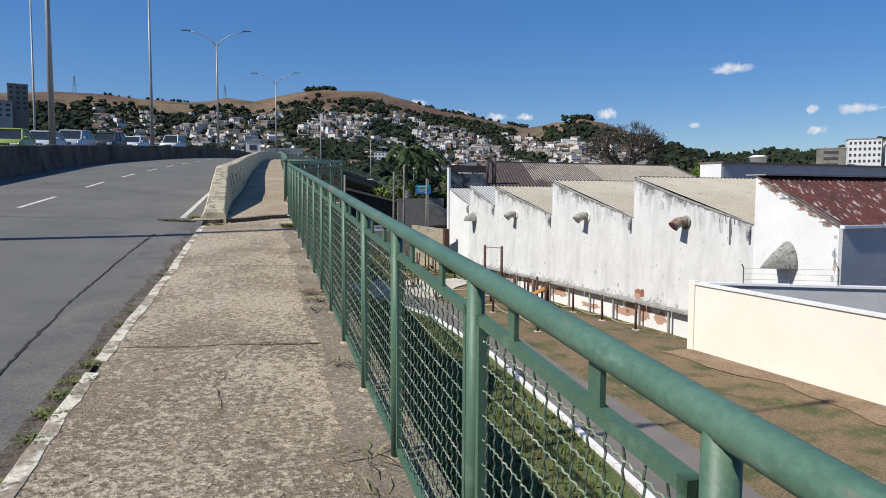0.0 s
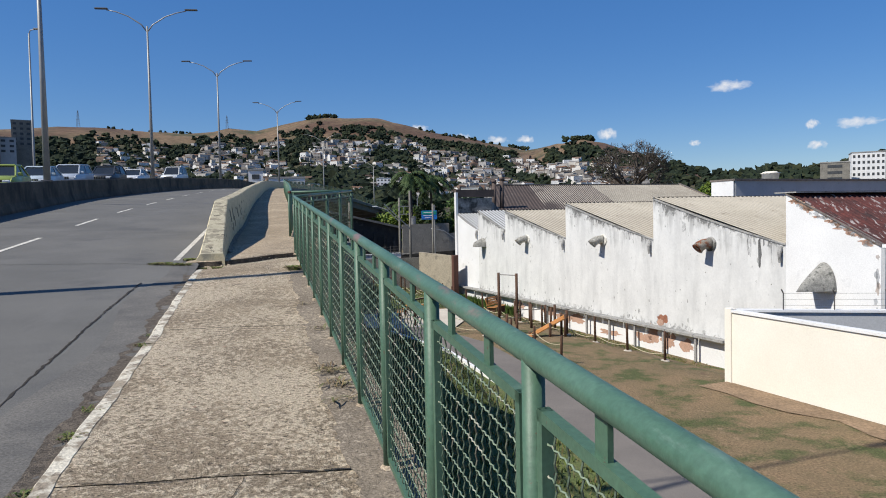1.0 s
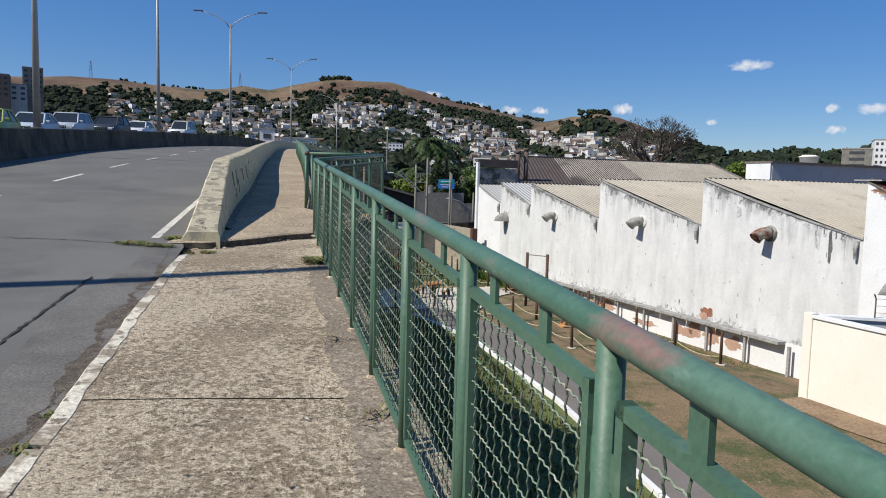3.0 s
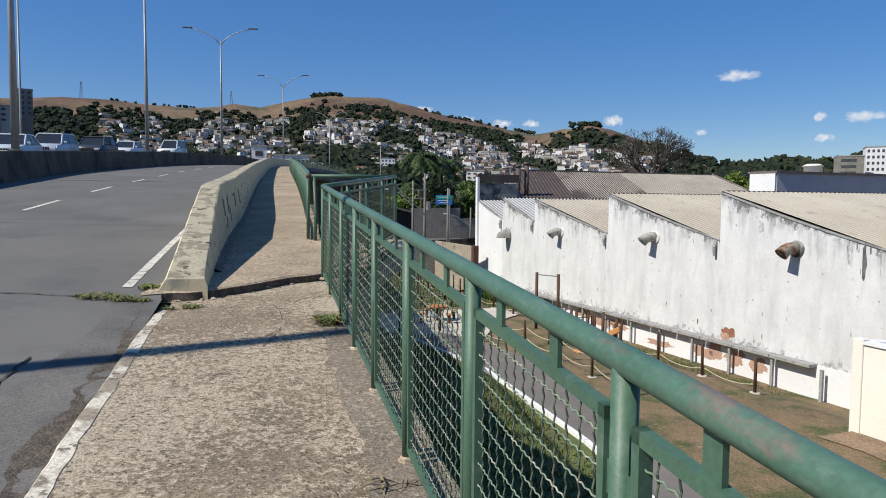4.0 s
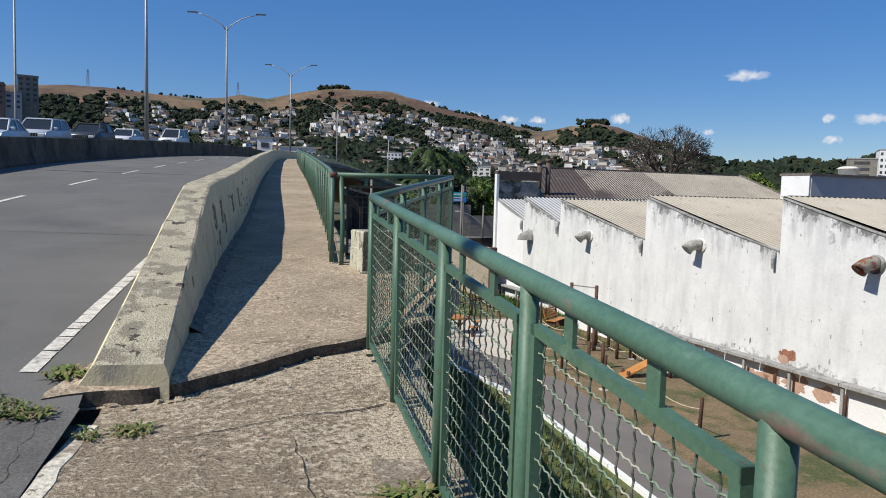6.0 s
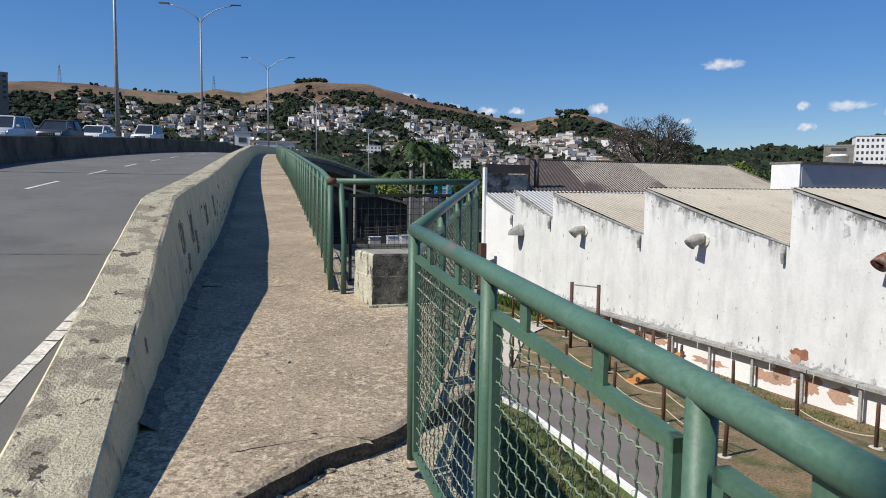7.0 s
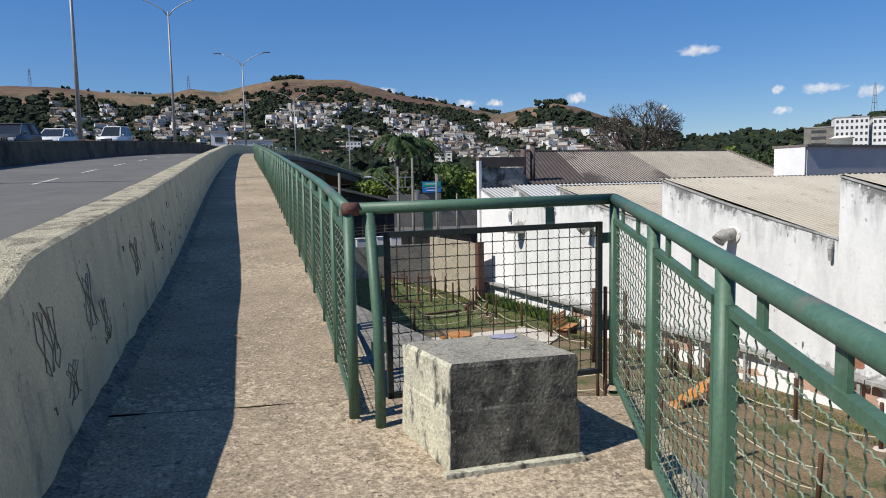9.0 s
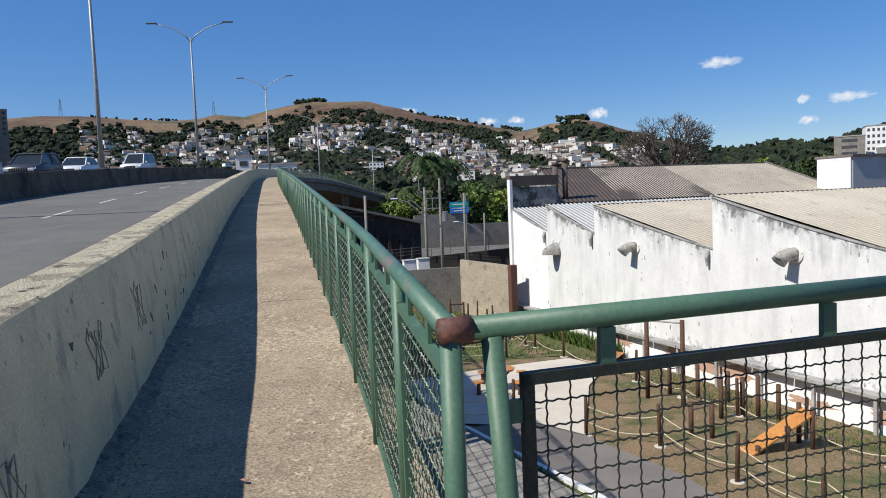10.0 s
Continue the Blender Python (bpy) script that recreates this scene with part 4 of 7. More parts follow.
tube(bm, [g0 + Vector((0.13, -0.1, -0.02)), g0 + Vector((0.135, -0.03, 0.5)), g0 + Vector((0.105, 0.01, 1.09))], 0.028, 12)
part("hinge_post", bm, M_GREEN, gate, smooth=True)
ga, gb = g0.lerp(g1, 0.118), g0.lerp(g1, 0.945)
bm = bmesh.new()
for s, e, z0, z1 in ((ga, gb, 0.10, 0.13), (ga, gb, 0.955, 0.985)):
    slab(bm, s, e, s.z + z0, s.z + z1, e.z + z0, e.z + z1, 0.03)
uu = (gb - ga).normalized()
for s in (ga, gb - uu * 0.03):
    slab(bm, s, s + uu * 0.03, s.z + 0.10, s.z + 0.985, s.z + 0.10, s.z + 0.985, 0.03)
gf_ob = part("gate_frame", bm, M_WIRED, gate, "green gate frame, backlit shade put into its dark colour")
for f in (0.26, 0.72):
    bm = bmesh.new()
    c = g0.lerp(g1, f)
    slab(bm, c, c + uu * 0.045, c.z + 0.98, c.z + 1.08, c.z + 0.98, c.z + 1.08, 0.02)
    part("hanger", bm, M_GREEN, gate)
for zz in (0.35, 0.86):
    for s, e in ((g0 + uu * 0.1, ga), (gb, g1)):
        bm = bmesh.new()
        slab(bm, s, e, s.z + zz, s.z + zz + 0.06, e.z + zz, e.z + zz + 0.06, 0.014)
        part("hinge", bm, M_GREEN, gate)
nv, nh = 19, 13
for k in range(1, nv):
    bm = bmesh.new()
    c = ga.lerp(gb, k / nv)
    tube(bm, [c + Vector((0.0017 * (-1) ** j, 0, 0.12 + 0.85 * j / 52)) for j in range(53)], 0.0027, 5, False)
    part("upright_wire", bm, M_WIRED, gf_ob)
for k in range(1, nh):
    bm = bmesh.new()
    tube(bm, [ga.lerp(gb, j / 76) + Vector((0, 0.002 * (-1) ** j, 0.12 + 0.85 * k / nh + 0.0016 * (-1) ** j)) for j in range(77)], 0.0027, 5, False)
    part("cross_wire", bm, M_WIRED, gf_ob)
# post at the gate's latch side reaching below the deck
bm = bmesh.new()
slab(bm, gb + uu * 0.02, gb + uu * 0.035, -0.12, 0.62, -0.12, 0.62, 0.02)
part("latch_bar", bm, M_RUST, gate, "rusty flat bar beside the latch")

# concrete block on the landing
blk = thing("concrete_block", (0.7, -0.3, ZD(-0.3)), "mouldy concrete block on the landing, front darkened for shade, sunward side paler", "concrete block")
A, Bc, C, D = Vector((0.415, -0.66)), Vector((1.035, -0.60)), Vector((0.90, -0.06)), Vector((0.255, -0.16))
bm = bmesh.new()
lv, mv = 0.25, 0.465
rings = []
for z, g in ((-0.06, 0.0), (0.0, 0.0), (lv - 0.1, 0.003), (lv, 0.004), (lv + 0.012, 0.010), (lv + 0.1, 0.010), (mv - 0.018, 0.012), (mv, 0.024)):
    ctr = (A + Bc + C + D) / 4
    ring = []
    for p, q in ((A, Bc), (Bc, C), (C, D), (D, A)):
        for k in range(9):
            o = p.lerp(q, k / 9)
            o = o + (ctr - o).normalized() * (g + 0.009 * noise.noise((o.x * 14, o.y * 14, z * 14)))
            ring.append((o.x, o.y, ZD(-0.3) + z))
    rings.append(ring)
bm = loft(rings)
# light put into the colours: pale sunward side, middling top, dark other faces
for f in bm.faces:
    f.normal_update()
    f.material_index = 1 if f.normal.z > 0.7 else (2 if f.normal.x < -0.55 else 0)
part("block_body", bm, [M_FRONT, M_BLOCKT, M_BLOCKS], blk)
bm = bmesh.new()
d = (Bc - A).normalized()
slab(bm, A - d * 0.03 + Vector((0, -0.02)), Bc + d * 0.01 + Vector((0, -0.02)), ZD(-0.7) - 0.02, ZD(-0.7) + 0.02, ZD(-0.6) - 0.02, ZD(-0.6) + 0.02, 0.05)
part("mortar_foot", bm, M_BLOCKS, blk, "pale mortar bead along the foot")
M_BLUE = mat("faded_blue_paint", (0.26, 0.27, 0.42), (0.30, 0.30, 0.36), 9, 0.9, 30, 0.2, fine_amount=0.2)
bm = bmesh.new()
bm.faces.new([bm.verts.new((0.78 + (0.07 + 0.03 * noise.noise((k, 0, 0))) * math.cos(k * math.pi / 8), -0.17 + 0.055 * math.sin(k * math.pi / 8), ZD(-0.3) + mv + 0.004)) for k in range(16)])
part("paint_spot", bm, M_BLUE, blk, "faded blue paint spot on top")


# ---- warehouse with saw-tooth roofs ----
def W(s, n=0.0, z=0.0):
    """A place by the warehouse wall: s along it, n into the building."""
    return Vector((21.9 - 0.26 * s + 0.9656 * n, 0.9656 * s + 0.26 * n, z))


def sheet(a, b, c, d, waves, amp=0.022):
    """A corrugated sheet with corners a, b (upper edge) and d, c (lower edge)."""
    a, b, c, d = map(Vector, (a, b, c, d))
    nrm = (b - a).cross(d - a).normalized()
    nrm = nrm if nrm.z > 0 else -nrm
    rows = []
    for j in range(5):
        l, r = a.lerp(d, j / 4), b.lerp(c, j / 4)
        rows.append([l.lerp(r, k / (waves * 4)) + nrm * (amp * math.sin(k * math.pi / 2) + (0.012 if j else 0)) for k in range(waves * 4 + 1)])
    bm = strip(rows)
    # the lower half of every wave takes the second, darker material
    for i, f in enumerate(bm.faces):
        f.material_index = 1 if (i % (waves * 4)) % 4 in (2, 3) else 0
    return bm


# darker colours for the lower half of the corrugations
M_ROOFV = mat("darker_roof_valley", (0.26, 0.23, 0.18), (0.20, 0.175, 0.14), 0.35, 0.85, 14, 0.1, fine_amount=0.2)
M_ROOFK = mat("darkest_roof_valley", (0.06, 0.046, 0.04), (0.045, 0.036, 0.032), 0.5, 0.9, 12, 0.1, fine_amount=0.2)
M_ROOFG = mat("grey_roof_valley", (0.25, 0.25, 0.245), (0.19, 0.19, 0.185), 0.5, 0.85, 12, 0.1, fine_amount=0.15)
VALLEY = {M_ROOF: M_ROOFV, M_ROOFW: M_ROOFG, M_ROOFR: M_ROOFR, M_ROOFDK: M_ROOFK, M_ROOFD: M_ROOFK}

TEETH = [  # s of the low end, s of the peak, low z, peak z, roof
    (5.75, 9.93, -0.95, 1.10, M_ROOFR), (9.93, 18.43, -1.02, 1.17, M_ROOF), (18.43, 27.12, -0.98, 1.12, M_ROOF),
    (27.12, 35.72, -1.08, 0.80, M_ROOF), (35.72, 40.6, -0.62, 0.88, M_ROOFW), (40.6, 45.0, -0.62, 0.7, M_ROOFW)]
DEPTH = 26.0
for i, (s0, s1, z0, z1, roof_mat) in enumerate(TEETH):
    bay = thing("warehouse_bay", W((s0 + s1) / 2, 0, -6.9), ("white clean rendered warehouse bay with a rusty red corrugated roof" if i == 0 else "white stained warehouse bay with a sloping corrugated saw-tooth roof"), "warehouse", "warehouse bays")
    bm = bmesh.new()
    zf = -7.2
    nseg = 10
    # a wall top that sags a little between its ends
    tops = [z0 + (z1 - z0) * t + (-0.10 if i else 0.02) * math.sin(math.pi * t) for t in np.linspace(0, 1, nseg + 1)]
    for k in range(nseg):
        sa, sb = s0 + (s1 - s0) * k / nseg, s0 + (s1 - s0) * (k + 1) / nseg
        slab(bm, W(sa), W(sb), zf, tops[k], zf, tops[k + 1], 0.28, -0.5)
    bmesh.ops.remove_doubles(bm, verts=bm.verts, dist=0.0005)
    wall_ob = part("wall", bm, M_WALLC if i in (0, 5) else M_WALL, bay)
    drop = wall_ob.data.attributes.new("run", "FLOAT", "POINT")
    drop.data.foreach_set("value", [0.0 if v.co.z > 1 else 7.5 for v in wall_ob.data.vertices])
    # worn coping of the slope
    bm = bmesh.new()
    for k in range(nseg):
        sa, sb = s0 + (s1 - s0) * k / nseg, s0 + (s1 - s0) * (k + 1) / nseg
        slab(bm, W(sa, -0.04), W(sb, -0.04), tops[k] - 0.03, tops[k] + 0.02, tops[k + 1] - 0.03, tops[k + 1] + 0.02, 0.34, -0.5)
    bmesh.ops.remove_doubles(bm, verts=bm.verts, dist=0.001)
    part("coping", bm, M_LEDGE if i else M_ROOFE, bay, "stained mortar coping")
    # roof
    hgt = 0.05
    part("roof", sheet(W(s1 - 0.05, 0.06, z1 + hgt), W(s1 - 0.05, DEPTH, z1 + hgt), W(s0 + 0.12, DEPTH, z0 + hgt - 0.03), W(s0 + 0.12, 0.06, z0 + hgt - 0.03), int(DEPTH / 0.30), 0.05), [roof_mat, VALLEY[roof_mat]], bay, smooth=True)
    # upright face under the peak, its shade put into a near-black colour
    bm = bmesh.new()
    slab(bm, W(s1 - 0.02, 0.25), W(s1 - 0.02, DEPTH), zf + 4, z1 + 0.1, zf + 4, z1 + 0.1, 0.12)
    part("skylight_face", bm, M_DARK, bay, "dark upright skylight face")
    bm = bmesh.new()
    slab(bm, W(s1 - 0.0, -0.05), W(s1 - 0.0, DEPTH), z1 + hgt - 0.03, z1 + hgt + 0.022, z1 + hgt - 0.03, z1 + hgt + 0.022, 0.16 if i else 1.1)
    part("ridge_cap", bm, M_LEDGE if i == 0 else M_ROOF, bay)
    if i:
        # gutter spout and mould under the low end
        bm = bmesh.new()
        tube(bm, [W(s0 + 0.25, -0.02, z0 - 0.1), W(s0 + 0.2, -0.16, z0 - 0.35), W(s0 + 0.2, -0.12, z0 - 0.75)], [0.11, 0.08, 0.06], 8)
        part("spout", bm, M_LEDGE, bay)
    else:
        # shaded end of the white bay, greyed in its colour
        bm = bmesh.new()
        slab(bm, W(s0, 0.02), W(s0, DEPTH), zf, z0, zf, z0, 0.28)
        part("end_wall", bm, M_GREYW, bay, "end wall with its shade put into the grey")
        bm = bmesh.new()
        slab(bm, W(s0 - 0.12, 0.0), W(s0 - 0.12, DEPTH), z0 - 0.06, z0 + 0.06, z0 - 0.06, z0 + 0.06, 0.2)
        part("gutter", bm, M_WALLC, bay)

# vents: a cement elbow in each bay
def vent(s, z, mat_, big=False, flat=False):
    ob = thing("wall_vent", W(s, 0, z), ("rusty pale vent elbow on the white wall" if mat_ is M_VENTR else "grey cement vent hood on the white wall"), "vent", "wall vents")
    bm = bmesh.new()
    if flat or big:
        # a hood like a quarter dome
        rr, h, dep = (0.52, 1.05, 1.4) if big else (0.42, 0.66, 0.95)
        rows = []
        for j in range(9):
            f = j / 8
            g = (1 - f) ** (0.85 if big else 0.4)
            rows.append([W(s + rr * g * math.cos(math.pi * k / 12), -0.01 - dep * f, z + (h * g + 0.02) * math.sin(math.pi * k / 12)) for k in range(13)])
        bm = strip(rows)
        bmesh.ops.remove_doubles(bm, verts=bm.verts, dist=0.002)
        bmesh.ops.solidify(bm, geom=bm.faces[:], thickness=0.04)
        part("hood", bm, mat_, ob)
        # flat dark sheet put in for the shade under the hood
        bm = bmesh.new()
        bm.faces.new([bm.verts.new(W(s + rr * 0.9 * math.cos(math.pi * k / 10), -0.012, z + 0.02 + h * 0.88 * math.sin(math.pi * k / 10))) for k in range(11)])
        part("opening", bm, M_DARK, ob)
        return
    pts = [W(s, 0.1, z + 0.28), W(s, -0.22, z + 0.28), W(s + 0.02, -0.42, z + 0.25), W(s + 0.05, -0.60, z + 0.16), W(s + 0.08, -0.74, z + 0.02)]
    tube(bm, pts, [0.24, 0.24, 0.245, 0.255, 0.275], 18, False)
    bmesh.ops.solidify(bm, geom=bm.faces[:], thickness=0.035)
    part("elbow", bm, mat_, ob, smooth=True)
    bm = bmesh.new()
    tube(bm, [W(s, -0.005, z + 0.27), W(s, -0.03, z + 0.275), W(s, -0.07, z + 0.28)], [0.38, 0.35, 0.27], 18)
    part("mortar_ring", bm, M_OLDW if mat_ is M_VENTR else M_VENT, ob, "crumbled mortar round the pipe")
    # dark disc put in for the shade inside the pipe
    bm = bmesh.new()
    tube(bm, [W(s + 0.06, -0.64, z + 0.125), W(s + 0.062, -0.65, z + 0.11)], 0.21, 14)
    part("opening", bm, M_DARK, ob)


M_HOOD = mat("mottled_hood_cement", (0.34, 0.33, 0.30), (0.22, 0.215, 0.195), 5, 0.9, 24, 0.3, c3=(0.11, 0.11, 0.10), scale3=6, lo3=0.54, hi3=0.64)
vent(8.1, -2.75, M_HOOD, big=True)
vent(14.25, -1.35, M_VENTR)
vent(23.0, -1.35, M_VENT)
vent(32.3, -1.5, M_VENT)
vent(39.6, -2.0, M_HOOD, flat=True)

# ledge, lower wall patches, brackets
bm = bmesh.new()
for a in np.arange(13.0, 45.0, 2.0):
    slab(bm, W(a + 0.02, -0.02), W(a + 1.98, -0.02), -5.62, -5.50, -5.62, -5.50, 0.45, 0.5)
ledge = thing("wall_ledge", W(28, 0, -5.6), "grey sloping cement ledge along the foot of the white wall", "ledge", kind="structure")
part("ledge_slab", bm, M_LEDGE, ledge)
for a in np.arange(12.5, 45.0, 2.35):
    bm = bmesh.new()
    slab(bm, W(a, -0.34), W(a + 0.12, -0.34), lawn_z(*W(a, -0.4)[:2]) - 0.1, -5.6, lawn_z(*W(a, -0.4)[:2]) - 0.1, -5.6, 0.10)
    part("ledge_support", bm, M_LEDGE, ledge)
bm = bmesh.new()
slab(bm, W(5.8, 0), W(45.0, 0), -7.4, -5.55, -7.4, -5.55, 0.06, 0.5)
part("plinth", bm, M_WALLC, ledge, "white lower wall with pink patches")
prnd = random.Random(3)


def blotch(s, z, w, h, material, name, parent, lift=0.075, n=18, seed=0):
    bm = bmesh.new()
    pts = []
    for k in range(n):
        a = 2 * math.pi * k / n
        q = 1 + 0.55 * noise.noise((math.cos(a) * 1.3 + seed, math.sin(a) * 1.3, seed * 3.1)) + 0.5 * noise.noise((math.cos(a) * 4 + seed, math.sin(a) * 4, 1))
        pts.append(bm.verts.new(W(s + w * q * math.cos(a), -lift, z + h * q * math.sin(a))))
    bm.faces.new(pts)
    part(name, bm, material, parent)


for s, z, w, h in ((17.2, -6.15, 0.55, 0.4), (18.4, -6.0, 0.4, 0.45), (19.2, -6.3, 0.6, 0.25), (15.9, -6.25, 0.5, 0.3), (22.2, -6.5, 1.0, 0.18), (25.6, -6.1, 0.8, 0.3), (27.4, -6.25, 0.9, 0.25), (29.4, -6.0, 0.8, 0.3), (33.5, -6.1, 0.7, 0.25)):
    blotch(s, z, w, h, M_PINK, "plaster_patch", ledge, 0.065, 34, seed=s)
wallfix = thing("wall_damage", W(17.8, 0, -5.2), "brick showing where plaster fell off the white wall", "damaged plaster", kind="structure")
blotch(17.75, -5.14, 0.40, 0.24, M_BRICK, "bare_brick", wallfix, 0.006, seed=1.2)
blotch(17.95, -5.32, 0.30, 0.18, M_PINK, "bare_brick", wallfix, 0.009, seed=2.2)
for k in range(60):
    s = prnd.uniform(10, 44)
    z = prnd.uniform(-5.2, -1.2) if k % 3 else prnd.uniform(-5.4, -4.8)
    blotch(s, z, prnd.uniform(0.012, 0.045), prnd.uniform(0.03, 0.14), M_LEDGE if k % 4 else M_STAIN, "flaked_spot", wallfix, 0.005, 8, seed=k)

M_FLAKE = mat("flaked_undercoat", (0.50, 0.43, 0.385), (0.42, 0.385, 0.36), 4, 0.95, 20, 0.2, fine_amount=0.2)
for k in range(60):
    f = prnd.uniform(0.02, 0.95)
    s = 5.75 + 4.18 * f
    blotch(s, -0.95 + 2.05 * f - 0.05 - 0.22 * prnd.random() ** 2, prnd.uniform(0.06, 0.24), prnd.uniform(0.03, 0.10), M_PINK if k % 3 else M_GREYW, "flaked_spot", wallfix, 0.005, 16, seed=k * 1.7)
for k in range(7):
    blotch(5.85 + 0.12 * prnd.random(), -1.1 - 2.6 * prnd.random(), 0.07, prnd.uniform(0.06, 0.3), M_FLAKE if k % 2 else M_GREYW, "flaked_spot", wallfix, 0.005, 14, seed=k * 2.3)
M_STREAK = mat("grey_streak", (0.38, 0.378, 0.37), (0.58, 0.58, 0.572), 6, 0.95, 26, 0.2, c3=(0.14, 0.14, 0.14), scale3=6, lo3=0.5, hi3=0.65, map3=(1, 1, 0.3), fine_amount=0.3)


def top_at(s):
    for i, (s0, s1, z0, z1, _) in enumerate(TEETH):
        if s0 <= s < s1:
            return z0 + (z1 - z0) * (s - s0) / (s1 - s0) - 0.10 * math.sin(math.pi * (s - s0) / (s1 - s0))
    return 0.0


for k in range(70):
    s = prnd.choice((prnd.uniform(10.1, 18.2), prnd.uniform(10.1, 13), prnd.uniform(18.6, 27), prnd.uniform(18.6, 21), prnd.uniform(27.3, 35.5), prnd.uniform(36, 40)))
    if s > 27 and k % 2:
        continue
    h = 0.08 + 0.5 * prnd.random() ** 2.2 + (0.9 * prnd.random() if k % 11 == 0 else 0)
    z = top_at(s) - 0.05 - h * 0.5 - (0.5 * prnd.random() ** 2 if k % 3 == 0 else 0)
    blotch(s, z, prnd.uniform(0.012, 0.05) if k % 6 else prnd.uniform(0.08, 0.2), h * 0.5, M_STREAK if k % 19 else M_STAIN, "mould_streak", wallfix, 0.0045, 14, seed=k * 0.37)

# hall behind with its long roof
hall = thing("hall", W(55, 10, -6.9), "long hall with a beige corrugated roof, blackened at one end", "hall")
a, b, c, d = W(54, 7.5, 3.66), W(54, 32, 3.72), W(46.2, 32.3, 0.95), W(46.2, 4.6, 0.93)
f0, f1 = 0.19, 0.5
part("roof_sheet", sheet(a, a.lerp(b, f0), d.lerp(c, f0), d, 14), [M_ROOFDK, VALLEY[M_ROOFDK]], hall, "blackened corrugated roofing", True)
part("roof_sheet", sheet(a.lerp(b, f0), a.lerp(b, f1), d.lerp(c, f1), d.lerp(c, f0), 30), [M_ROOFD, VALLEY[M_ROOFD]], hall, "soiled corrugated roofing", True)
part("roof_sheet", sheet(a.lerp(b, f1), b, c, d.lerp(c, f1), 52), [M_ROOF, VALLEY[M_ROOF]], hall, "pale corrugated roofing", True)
bm = bmesh.new()
slab(bm, W(46.5, 4.6), W(46.5, 32), -7, 0.75, -7, 0.75, 0.3)
slab(bm, W(59, 8.8), W(59, 32), -7, 1.75, -7, 1.75, 0.3)
slab(bm, W(46.5, 4.8), W(54, 7.6), -7, 0.8, -7, 3.5, 0.3)
slab(bm, W(54, 7.6), W(59, 8.9), -7, 3.5, -7, 1.7, 0.3)
slab(bm, W(46.5, 32), W(54, 32), -7, 0.8, -7, 3.5, 0.3)
slab(bm, W(54, 32), W(59, 32), -7, 3.5, -7, 1.7, 0.3)
part("wall", bm, M_OLDW, hall)
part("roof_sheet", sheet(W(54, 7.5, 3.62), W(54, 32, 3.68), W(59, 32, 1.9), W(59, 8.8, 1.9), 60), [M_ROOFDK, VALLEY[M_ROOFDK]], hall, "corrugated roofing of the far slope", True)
bm = bmesh.new()
slab(bm, W(46.12, 4.6), W(46.12, 32.4), 0.72, 0.90, 0.72, 0.90, 0.08)
slab(bm, b, c, 3.66, 3.86, 0.88, 1.06, 0.3)
slab(bm, W(54, 7.4), W(54, 32.2), 3.66, 3.76, 3.7, 3.8, 0.3)
part("roof_edge", bm, M_ROOFE, hall)
bm = bmesh.new()
slab(bm, W(45.15, 0.0), W(45.15, 3.4), -7, 2.1, -7, 2.1, 0.25)
slab(bm, W(45.3, 3.3), W(46.6, 4.7), -7, 1.9, -7, 1.2, 0.25)
part("parapet", bm, M_OLDW, hall, "mouldy parapet")
bm = bmesh.new()
slab(bm, W(45.2, -0.1), W(45.2, 3.6), 2.2, 2.85, 2.2, 2.85, 0.5)
part("dark_gable", bm, M_ROOFDK, hall, "black tarred gable end")
for n in (4.6, 5.4):
    bm = bmesh.new()
    tube(bm, [W(47.0, n, 0.6), W(47.0, n, 3.4 + 0.3 * (n - 3.9))], 0.2, 10)
    tube(bm, [W(47.0, n, 3.35 + 0.3 * (n - 3.9)), W(47.0, n, 3.6 + 0.3 * (n - 3.9))], 0.25, 10)
    part("chimney", bm, M_ROOFDK, hall, "sooty chimney pipe", True)
bm = bmesh.new()
slab(bm, W(44.9, -0.06), W(45.25, -0.06), -7, 2.6, -7, 2.6, 0.2)
part("corner_pier", bm, M_WALLC, hall)

# parapet building beyond the roofs
back = thing("flat_roofed_building", W(46, 34, -6.9), "flat roofed grey building with a white end wall", "building")
bm = bmesh.new()
slab(bm, W(44, 30.5), W(44, 72), -7, 3.6, -7, 3.6, 0.3)
slab(bm, W(44, 30.7), W(47, 30.7), -7, 3.6, -7, 3.6, 0.3)
slab(bm, W(47, 30.5), W(47, 72), -7, 3.6, -7, 3.6, 0.3)
slab(bm, W(44, 72), W(47, 72), -7, 3.6, -7, 3.6, 0.3)
part("wall", bm, M_GREYW, back)
bm = bmesh.new()
slab(bm, W(43.9, 30.3), W(43.9, 72.2), 3.58, 3.78, 3.58, 3.78, 0.4)
slab(bm, W(43.8, 30.45), W(47.2, 30.45), 3.58, 3.78, 3.58, 3.78, 0.4)
part("coping", bm, M_ROOFE, back)
bm = bmesh.new()
slab(bm, W(43.9, 30.35), W(47, 30.35), -2, 3.57, -2, 3.57, 0.12)
part("end_wall", bm, M_WALLC, back, "white end wall")
bm = bmesh.new()
slab(bm, W(44, 51), W(47, 51), 3.4, 3.5, 3.4, 3.5, 41)
part("flat_roof", bm, M_LEDGE, back)
tank = thing("water_tank", W(45.5, 37, 3.5), "round pale water tank on the flat roof", "water tank")
bm = bmesh.new()
tube(bm, [W(45.5, 37, 3.5), W(45.5, 37, 4.4), W(45.5, 37, 4.45), W(45.5, 37, 4.65)], [0.8, 0.9, 1.05, 0.6], 18)
part("tank_body", bm, M_CREAM, tank, smooth=True)

